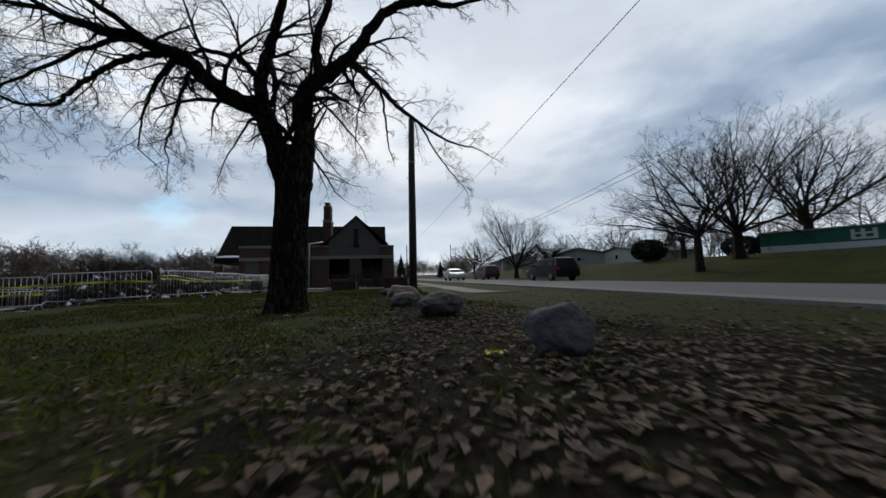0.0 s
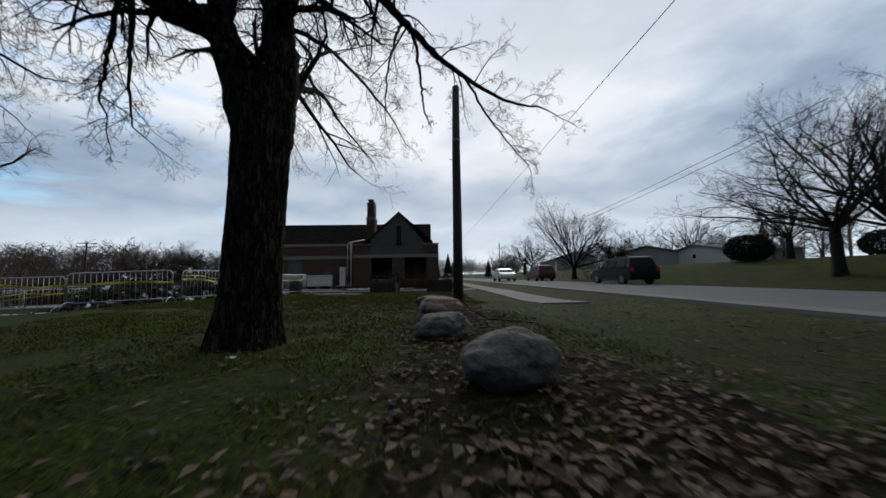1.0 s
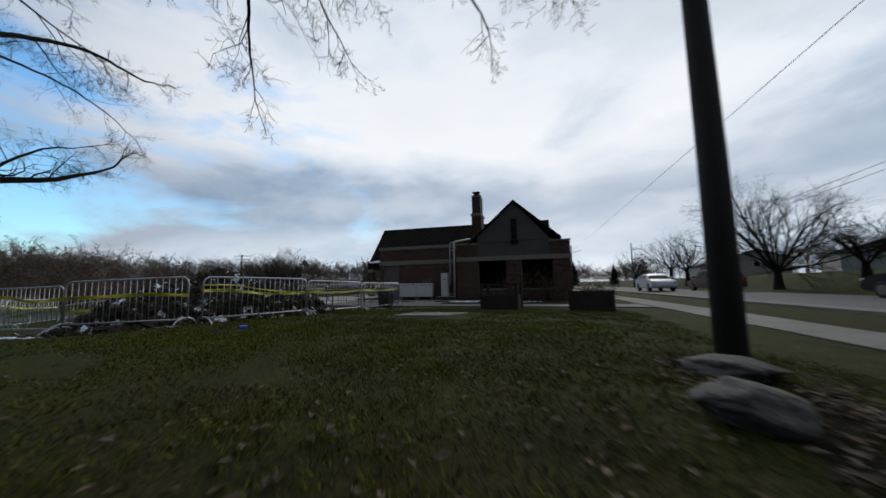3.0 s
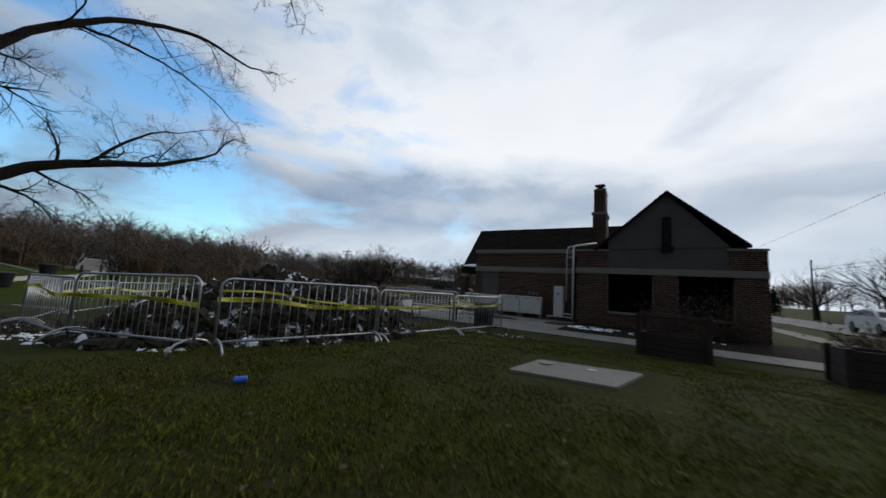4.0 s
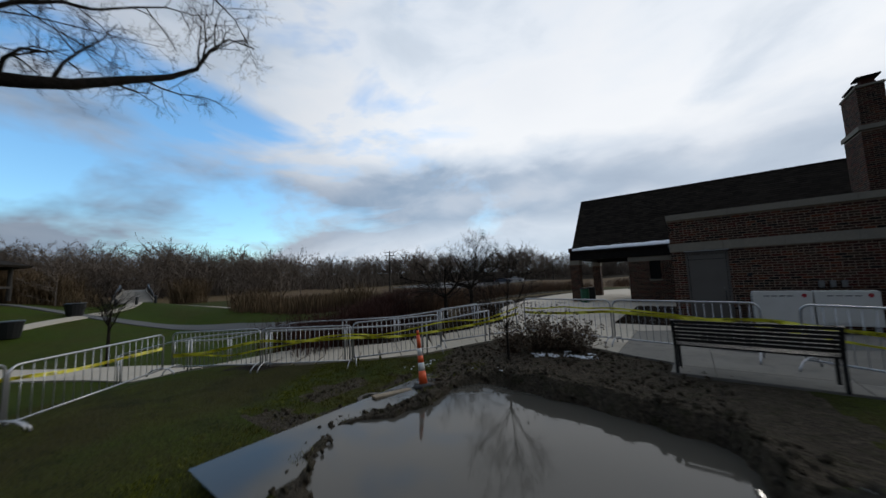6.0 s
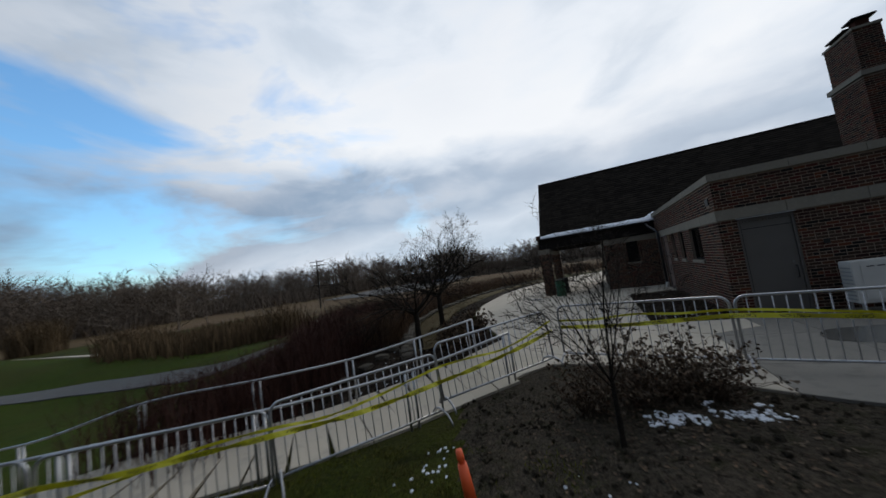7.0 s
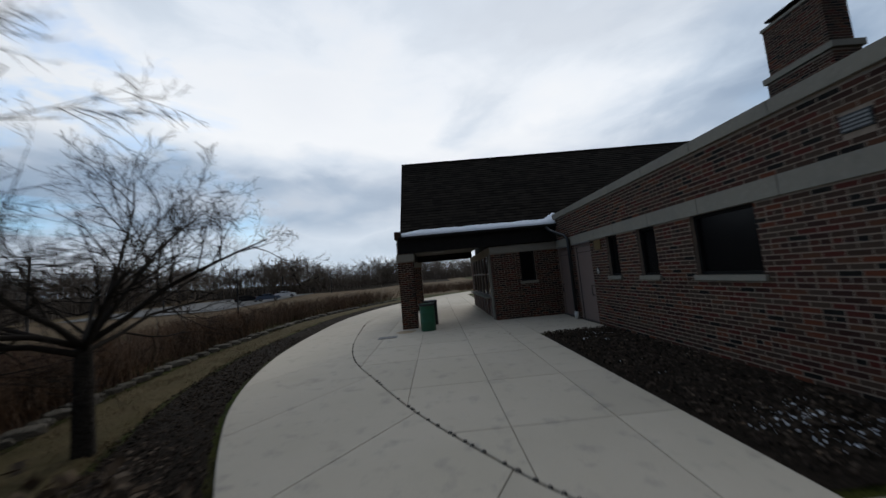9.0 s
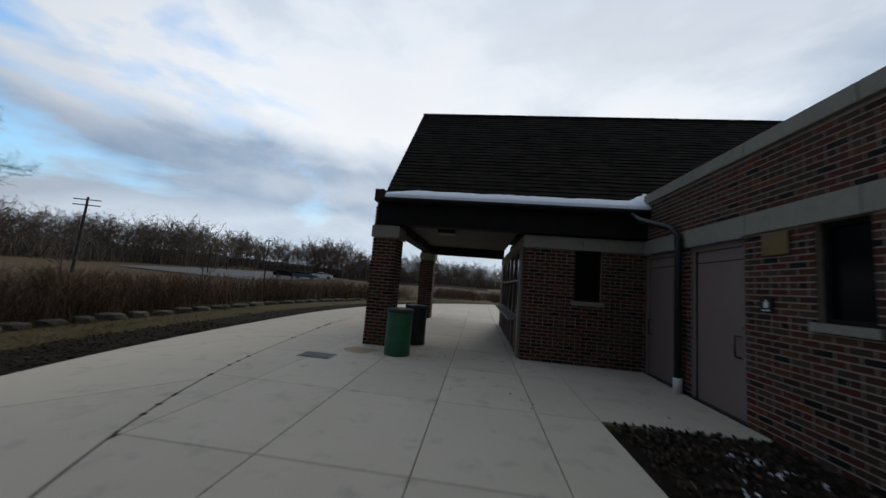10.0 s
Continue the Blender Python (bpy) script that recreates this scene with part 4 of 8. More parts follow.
def shingle_slope(eave_a, eave_b, ridge_a, ridge_b, courses, name, seed):
    """Courses of slates from the eave line to the ridge line."""
    r = random.Random(seed)
    ea, eb, ra, rb = (Vector(p) for p in (eave_a, eave_b, ridge_a, ridge_b))
    nrm = (eb - ea).cross(ra - ea).normalized()
    if nrm.z < 0:
        nrm = -nrm
    b = Buf()
    for c in range(courses):
        lo, hi = c / courses, min(1.0, (c + 1.12) / courses)
        la, lb, ha, hb = ea.lerp(ra, lo), eb.lerp(rb, lo), ea.lerp(ra, hi), eb.lerp(rb, hi)
        width = (lb - la).length
        x = -0.3 * r.random()
        while x < width:
            w = 0.28 + 0.12 * r.random()
            s, e = max(0, x) / width, min(width, x + w - 0.004) / width
            if e - s > 0.001:
                th = 0.022 + 0.012 * r.random()
                sag = Vector((0, 0, -0.01 * r.random()))
                p = [la.lerp(lb, s) + sag, la.lerp(lb, e) + sag, ha.lerp(hb, e), ha.lerp(hb, s)]
                v = p + [p[0] + nrm * th, p[1] + nrm * th, p[2] + nrm * 0.004, p[3] + nrm * 0.004]
                b.add(v, [(4, 5, 6, 7), (0, 1, 5, 4), (0, 4, 7, 3), (1, 2, 6, 5)])
            x += w
    return b


roof = part("roof", Buf().add([(ROOF_X0, EAVE_Y, EAVE_Z - 0.01), (ROOF_X1, EAVE_Y, EAVE_Z - 0.01), (ROOF_X1, RIDGE_Y, RIDGE_Z - 0.01), (ROOF_X0, RIDGE_Y, RIDGE_Z - 0.01), (ROOF_X1, 2 * RIDGE_Y - EAVE_Y, EAVE_Z), (ROOF_X0, 2 * RIDGE_Y - EAVE_Y, EAVE_Z)], [(0, 1, 2, 3), (3, 2, 4, 5), (0, 5, 4, 1)]), M["dark_trim"], building, "steep dark shingled hall roof with snow along the eave")
part("shingles", shingle_slope((ROOF_X0, EAVE_Y, EAVE_Z), (ROOF_X1, EAVE_Y, EAVE_Z), (ROOF_X0, RIDGE_Y, RIDGE_Z), (ROOF_X1, RIDGE_Y, RIDGE_Z), 30, "s", 3), M["shingle"], roof, kind="stuff")
part("shingles", shingle_slope((ROOF_X1, 2 * RIDGE_Y - EAVE_Y, EAVE_Z), (ROOF_X0, 2 * RIDGE_Y - EAVE_Y, EAVE_Z), (ROOF_X1, RIDGE_Y, RIDGE_Z), (ROOF_X0, RIDGE_Y, RIDGE_Z), 14, "n", 4), M["shingle"], roof, kind="stuff")
part("ridge_cap", Buf().tube([(ROOF_X0, RIDGE_Y, RIDGE_Z + 0.01), (ROOF_X1, RIDGE_Y, RIDGE_Z + 0.01)], 0.06, 6), M["shingle"], roof)
ge = Buf()
for x0, x1 in ((ROOF_X0 + 0.05, ROOF_X0 + 0.3), (ROOF_X1 - 0.3, ROOF_X1 - 0.05)):
    ge.add([(x, y, z) for x in (x0, x1) for y, z in ((EAVE_Y + 0.3, 2.9), (2 * RIDGE_Y - EAVE_Y - 0.3, 2.9), (2 * RIDGE_Y - EAVE_Y - 0.3, EAVE_Z + 0.28), (RIDGE_Y, RIDGE_Z - 0.08), (EAVE_Y + 0.3, EAVE_Z + 0.28))], [(0, 1, 2, 3, 4), (9, 8, 7, 6, 5), (0, 5, 6, 1), (0, 4, 9, 5), (1, 6, 7, 2)])
part("gable_end", ge, M["stucco"], building)
part("gable_shoulder", box_buf(-5.4, 8.26, 2.94, -5.2, 8.75, 3.2), M["brick"], building, "small brick shoulder at the roof foot", bevel=0.01)
part("eave_beam", box_buf(-5.3, 8.28, 2.46, 0.0, 8.5, 2.94), M["dark_trim"], building, "deep dark eave beam")
part("eave_beam", box_buf(-5.28, 8.5, 2.46, -4.98, 14.2, 2.94), M["dark_trim"], building)
part("porch_ceiling", box_buf(-5.28, 8.5, 2.7, HALL_X, 14.6, 2.78), M["stucco"], building)
part("gutter", Buf().tube([(-5.25, 8.2, 2.96), (0.25, 8.2, 2.96)], 0.06, 8), M["dark_trim"], building)
part("eave_beam", box_buf(-4.98, 13.9, 2.4, HALL_X, 14.2, 2.7), M["dark_trim"], building)
part("porch_lamp", box_buf(-4.15, 9.3, 2.5, -3.75, 9.62, 2.7), M["black_metal"], building, "boxy black porch flood lamp", bevel=0.01)
part("soffit_light", box_buf(-4.5, 8.95, 2.655, -3.4, 9.1, 2.7), M["white_enamel"], building, "unlit white strip light on the porch ceiling", bevel=0.008)
part("window_jamb", box_buf(HALL_X - 0.05, HALL_Y + 0.16, 0.0, HALL_X + 0.02, HALL_Y + 0.42, BAND0), M["limestone"], building, "pale stone jamb beside the serving window", bevel=0.008)
for i in range(7):
    part("panel_rail", box_buf(HALL_X - 0.05, HALL_Y + 0.62 + 0.78 * i, 0.02, HALL_X - 0.002, HALL_Y + 0.7 + 0.78 * i, 0.68), M["door_tan"], building)
sn = Buf()
r2 = random.Random(11)
prev = None
for i in range(111):
    x = -5.15 + 5.3 * i / 110
    up = 0.17 + 0.05 * noise.noise((x * 1.7, 2, 0)) + 0.03 * r2.random()
    if x > -0.35:
        up += 0.22 * smoothstep(-0.35, 0.1, x)
    if x < -4.6:
        up *= 0.35 + 0.65 * (x + 5.15) / 0.55
    dy = up * (RIDGE_Y - EAVE_Y) / (RIDGE_Z - EAVE_Z)
    cur = [(x, EAVE_Y - 0.07, EAVE_Z - 0.04), (x, EAVE_Y - 0.075, EAVE_Z + 0.035), (x, EAVE_Y - 0.03, EAVE_Z + 0.085), (x, EAVE_Y + dy * 0.6, EAVE_Z + up * 0.6 + 0.085), (x, EAVE_Y + dy, EAVE_Z + up + 0.02)]
    sn.v += cur
    if prev is not None:
        o = len(sn.v) - 10
        for k in range(4):
            sn.f.append((o + k, o + 5 + k, o + 6 + k, o + 1 + k))
            sn.mi.append(0)
    prev = cur
thing("snow", sn, M["snow"], "strip of melting snow lying along the porch eave", "snow", smooth=True)

# gable front
GY = -0.79
GX0, GX1, GC = 5.25, 11.44, 8.57
front = face_south(GX0 + 0.004, GY)
wall("wall_gable_south", front, GX1 - GX0, 0.0, BAND0, [(1.25, 2.82, 0.62, BAND0), (3.66, 5.3, 0.62, BAND0)], label="brick loggia front with two dark openings", thick=0.35)
wall("wall_gable_west", face_west(GX0, GY + 0.004), 3.0, 0.0, BAND0, label="brick return wall")
wall("wall_gable_block", front, 1.25, BAND1, PAR, label="brick corner block", thick=0.6)
wall("wall_gable_block_west", face_west(GX0, GY + 0.004), 2.2, BAND1, PAR, label="brick corner block")
wall("wall_gable_block_east", face_south(GX1 - 1.05, GY), 1.05, BAND1, PAR, label="brick corner block", thick=1.6)
wall("wall_east", face_east(GX1, GY + 0.004), 9.0, 0.0, BAND0, label="brick side wall towards the road")
wall("wall_east_upper", face_east(GX1, GY + 0.004), 1.6, BAND1, PAR, label="brick corner block")
stones("band_stone", face_south(GX0 - 0.03, GY), GX1 - GX0 + 0.06, BAND0, BAND1)
stones("band_stone", face_west(GX0, GY), 2.2, BAND0, BAND1)
stones("band_stone", face_east(GX1, GY), 9.0, BAND0, BAND1)
stones("coping_stone", face_south(GX0 - 0.04, GY), 1.3, PAR + 0.0, PAR + 0.08, 0.05)
stones("coping_stone", face_south(GX1 - 1.08, GY), 1.12, PAR + 0.0, PAR + 0.08, 0.05)
for u0, u1 in ((1.25, 2.82), (3.66, 5.3)):
    stones("sill_stone", face_south(GX0 + u0, GY), u1 - u0, 0.55, 0.63, 0.04)
    part("loggia_back", box_buf(GX0 + u0 - 0.2, GY + 1.6, 0, GX0 + u1 + 0.2, GY + 1.7, BAND1), M["dark_trim"], building)
part("loggia_floor", box_buf(GX0 + 0.3, GY + 0.35, 0, GX1 - 0.3, GY + 1.6, 0.02), M["dark_trim"], building)
part("loggia_roof", box_buf(GX0 + 0.3, GY + 0.2, BAND0 + 0.02, GX1 - 0.3, GY + 1.7, BAND1), M["dark_trim"], building)
part("wall_gable_core", box_buf(GX0 + 0.4, GY + 1.75, 0, GX1 - 0.4, 8.3, 3.1), M["mortar"], building)
APEX, SL = 5.5, 0.9
st = Buf()
ys = (GY + 0.02, GY + 0.3)
poly = [(GX0 + 1.25, BAND1), (GX1 - 0.87, BAND1), (GX1 - 0.87, PAR + 0.03), (GC, APEX - 0.03), (GX0 + 1.25, 3.6)]
st.add([(x, y, z) for y in ys for x, z in poly], [(0, 1, 2, 3, 4), (9, 8, 7, 6, 5), (0, 5, 6, 1), (2, 7, 8, 3), (3, 8, 9, 4), (4, 9, 5, 0), (1, 6, 7, 2)])
part("gable_wall", st, M["stucco"], building, "plain grey stucco gable")
rakes = Buf()
rl, rr = (GX0 + 0.75, APEX - (GC - GX0 - 0.75) * SL), (GX1 - 0.42, APEX - (GX1 - 0.42 - GC) * SL)
for (xa, za), (xb, zb) in ((rl, (GC, APEX)), ((GC, APEX), rr)):
    rakes.add([(x, y, z) for y in (GY - 0.12, GY + 0.06) for x, z in ((xa, za - 0.05), (xb, zb - 0.05), (xb, zb + 0.06), (xa, za + 0.06))], [(0, 1, 2, 3), (7, 6, 5, 4), (0, 4, 5, 1), (2, 6, 7, 3), (0, 3, 7, 4), (1, 5, 6, 2)])
part("rake_board", rakes, M["dark_trim"], building, "dark rake boards")
groof = part("gable_roof", Buf().add([(rl[0], GY, rl[1]), (GC, GY, APEX), (rr[0], GY, rr[1]), (rl[0], 10.5, rl[1]), (GC, 10.5, APEX), (rr[0], 10.5, rr[1])], [(0, 1, 4, 3), (1, 2, 5, 4), (0, 3, 5, 2)]), M["dark_trim"], building, "shingled roof behind the gable")
part("shingles", shingle_slope((rl[0], 10.5, rl[1]), (rl[0], GY - 0.1, rl[1]), (GC, 10.5, APEX), (GC, GY - 0.1, APEX), 22, "w", 5), M["shingle"], groof, kind="stuff")
part("shingles", shingle_slope((rr[0], GY - 0.1, rr[1]), (rr[0], 10.5, rr[1]), (GC, GY - 0.1, APEX), (GC, 10.5, APEX), 20, "e", 6), M["shingle"], groof, kind="stuff")
vt = part("gable_vent", box_buf(GC - 0.16, GY - 0.03, 3.35, GC + 0.14, GY + 0.02, 4.5), M["dark_trim"], building, "narrow dark louvred gable vent")
for i in range(11):
    part("louvre", Buf().add([(GC - 0.11, GY - 0.035, 3.5 + 0.085 * i), (GC + 0.09, GY - 0.035, 3.5 + 0.085 * i), (GC + 0.09, GY - 0.065, 3.45 + 0.085 * i), (GC - 0.11, GY - 0.065, 3.45 + 0.085 * i)], [(0, 1, 2, 3), (3, 2, 1, 0)]), M["vent_dark"], vt)
part("vent_sill", box_buf(GC - 0.2, GY - 0.1, 3.12, GC + 0.2, GY + 0.02, 3.3), M["dark_trim"], vt)

# chimney
chim = part("chimney", box_buf(5.28, 4.3, 3.0, 5.98, 5.75, 5.93), M["mortar"], building, "tall brick chimney with a limestone collar and slab caps")
part("collar", box_buf(5.22, 4.24, 5.93, 6.04, 5.81, 6.09), M["limestone"], chim, bevel=0.008)
part("shaft", box_buf(5.33, 4.36, 6.09, 5.92, 5.69, 7.38), M["mortar"], chim)
part("crown", box_buf(5.3, 4.32, 7.38, 5.95, 5.73, 7.46), M["limestone"], chim, bevel=0.008)
for (x0, y0, x1, y1), za, zb in (((5.28, 4.3, 5.98, 5.75), 3.1, 5.93), ((5.33, 4.36, 5.92, 5.69), 6.09, 7.38)):
    for pl2, ln in ((face_south(x0, y0), x1 - x0), (face_west(x0, y0), y1 - y0), (face_east(x1, y0), y1 - y0)):
        j, row, z = Buf(), 0, za + 0.005
        while z + 0.058 < zb + 0.004:
            u = -(BL / 2) * (row % 2)
            while u < ln:
                a, b = max(0, u), min(ln, u + BL - 0.0155)
                if b - a > 0.015:
                    j.add([pl2(p, q, r) for r in (z, z + 0.0525) for q in (-0.004, 0.006) for p in (a, b)], [(2, 3, 7, 6), (0, 2, 6, 4), (3, 1, 5, 7), (6, 7, 5, 4), (0, 1, 3, 2)])
                u += BL
            row, z = row + 1, z + BH
        part("brickwork", j, M["brick"], chim, kind="stuff")
for i, (yy, zz) in enumerate(((4.6, 7.73), (5.02, 7.63), (5.44, 7.63))):
    part("flue", box_buf(5.48, yy - 0.13, 7.46, 5.78, yy + 0.13, zz - 0.03), M["brick_piece"], chim)
    part("cap_slab", box_buf(5.36, yy - 0.26, zz - 0.03, 5.9, yy + 0.2, zz + 0.02), M["dark_trim"], chim, bevel=0.01)

# ---- trees ----


FINEST = 0.003       # radius of the last twigs


def branch(buf, rnd, start, direction, length, radius, level, spec, sides, tips=None):
    """One bough with its own boughs; spec: a row per level of (children, length ratio, spread, droop, wobble, lift)."""
    if level + 1 >= len(spec):
        d = Vector(direction).normalized()
        e = d.orthogonal().normalized() * radius
        g = d.cross(e)
        p = Vector(start)
        buf.add([p + e, p - e * 0.5 + g * 0.87, p - e * 0.5 - g * 0.87, p + d * length + Vector((0, 0, -0.08 * length))], [(0, 1, 3), (1, 2, 3), (2, 0, 3)])
        return
    n = (5, 4, 3, 2, 2)[level]
    kids, ratio, spread, droop, wob, lift = spec[min(level, len(spec) - 1)]
    p, d = Vector(start), Vector(direction).normalized()
    pts, rad, seg = [p.copy()], [radius], length / n
    for i in range(n):
        d = d + Vector((rnd.gauss(0, wob), rnd.gauss(0, wob), rnd.gauss(0, wob) + lift * (1 - i / n) - droop * (i / n)))
        d.normalize()
        p = p + d * seg
        pts.append(p.copy())
        rad.append(max(radius * (1 - 0.8 * (i + 1) / n), radius * 0.16))
    buf.tube(pts, rad, sides[min(level, len(sides) - 1)], cap=False)
    for k in range(kids):
        u = 0.22 + 0.76 * (k + rnd.random() * 0.8) / kids
        i = min(n - 1, int(u * n))
        q = pts[i].lerp(pts[i + 1], u * n - i)
        axis_d = (pts[i + 1] - pts[i]).normalized()
        side_d = axis_d.orthogonal().normalized()
        side_d.rotate(Matrix.Rotation(rnd.random() * 6.283, 3, axis_d))
        a = spread * (0.7 + 0.6 * rnd.random())
        nd = axis_d * math.cos(a) + side_d * math.sin(a)
        branch(buf, rnd, q, nd, length * ratio * (1.15 - 0.55 * u) * (0.7 + 0.6 * rnd.random()), max(FINEST, radius * (1 - 0.8 * u) * 0.64), level + 1, spec, sides)


def trunk_buf(x, y, z, h, r0, r1, lean=(0, 0), flare=1.5, sides=18, seed=1):
    """A tapered trunk with root flare and ribbed bark."""
    rnd = random.Random(seed)
    b, rows = Buf(), (90 if sides > 40 else 22)
    ph = [rnd.random() * 6.28 for _ in range(4)]
    for i in range(rows + 1):
        t = i / rows
        zz = h * t
        r = r0 + (r1 - r0) * t ** 3 + r0 * (flare - 1) * math.exp(-zz * 3.2)
        for s in range(sides):
            w = 6.2832 * s / sides
            rib = 1 + 0.05 * math.sin(5 * w + ph[0]) + 0.12 * math.exp(-zz * 3) * math.sin(4 * w + ph[1]) + 0.05 * noise.noise((w * 2.5, zz * 1.2, seed)) + (0.075 * (0.5 + noise.noise((w * 9.0, zz * 1.6, seed + 5.0))) + 0.05 * noise.noise((w * 20.0, zz * 5.0, seed)) if sides > 40 else 0)
            b.v.append((x + lean[0] * t + r * rib * math.cos(w), y + lean[1] * t + r * rib * math.sin(w), z + zz))
    for i in range(rows):
        for s in range(sides):
            q = (s + 1) % sides
            b.f.append((i * sides + s, i * sides + q, (i + 1) * sides + q, (i + 1) * sides + s))
            b.mi.append(0)
    return b


def tree(name, x, y, h, r, limbs, spec, label, seed, lean=(0, 0), sides=(8, 6, 4, 3, 3), fork=None, flare=1.5, bark="bark", top=0.74):
    """A bare tree: trunk and crown. limbs: (azimuth, elevation, length, radius, height share of the trunk)."""
    z = height(x, y) - 0.05
    rnd = random.Random(seed)
    ob = holder(name, label, "tree", Matrix.Translation((x, y, z)))
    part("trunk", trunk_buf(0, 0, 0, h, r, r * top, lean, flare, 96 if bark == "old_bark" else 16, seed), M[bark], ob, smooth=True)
    c = Buf()
    for az, el, ln, rr, at in limbs:
        a, e = radians(az), radians(el)
        d = Vector((math.cos(a) * math.cos(e), math.sin(a) * math.cos(e), math.sin(e)))
        base = Vector((lean[0] * at, lean[1] * at, h * at)) + Vector((d.x, d.y, 0)) * r * 0.25 - Vector((0, 0, r * 0.5))
        branch(c, rnd, base, d, ln, rr, 0, spec, sides)
    part("crown", c, M["twig"], ob, "bare forking boughs and twigs", smooth=True)
    return ob


def bough(c, rnd, path, r0, r1, kids, spec, sides, reach=1.5, clear=0.0):
    """A hand-shaped limb along a curve, carrying side boughs all the way."""
    P = spline(path, 6)
    P = [p + Vector((rnd.gauss(0, 0.012), rnd.gauss(0, 0.012), rnd.gauss(0, 0.012))) if 0 < i < len(P) - 1 else p for i, p in enumerate(P)]
    n = len(P)
    c.tube(P, [r0 + (r1 - r0) * i / (n - 1) for i in range(n)], 9, cap=False)
    for k in range(kids):
        u = 0.15 + 0.85 * (k + rnd.random() * 0.8) / kids
        i = min(n - 2, int(u * (n - 1)))
        d = (P[i + 1] - P[i]).normalized()
        s = d.orthogonal().normalized()
        s.rotate(Matrix.Rotation(rnd.random() * 6.283, 3, d))
        a = 0.85 * (0.7 + 0.6 * rnd.random())
        # low twigs were cut to head height
        if P[i].z + (d.z * math.cos(a) + s.z * math.sin(a) - 0.35) * reach * 0.8 < clear:
            continue
        branch(c, rnd, P[i], d * math.cos(a) + s * math.sin(a), reach * (1.1 - 0.45 * u) * (0.6 + 0.7 * rnd.random()), max(0.009, (r0 + (r1 - r0) * u) * 0.34), 1, spec, sides)
    branch(c, rnd, P[-1], P[-1] - P[-2], reach * 0.8, r1, 1, spec, sides)


BIG = [(8, 0.5, 0.8, 0.34, 0.24, 0.08), (7, 0.52, 0.85, 0.2, 0.26, 0.02), (6, 0.5, 0.9, 0.16, 0.28, 0.0), (5, 0.55, 0.85, 0.14, 0.3, 0.0), (0, 0, 0, 0.2, 0.3, 0.0)]
OLD = [(8, 0.5, 0.8, 0.34, 0.24, 0.08), (6, 0.5, 0.8, 0.3, 0.24, 0.04), (5, 0.5, 0.85, 0.34, 0.28, 0.0), (4, 0.55, 0.85, 0.3, 0.3, 0.0), (0, 0, 0, 0.25, 0.3, 0.0)]
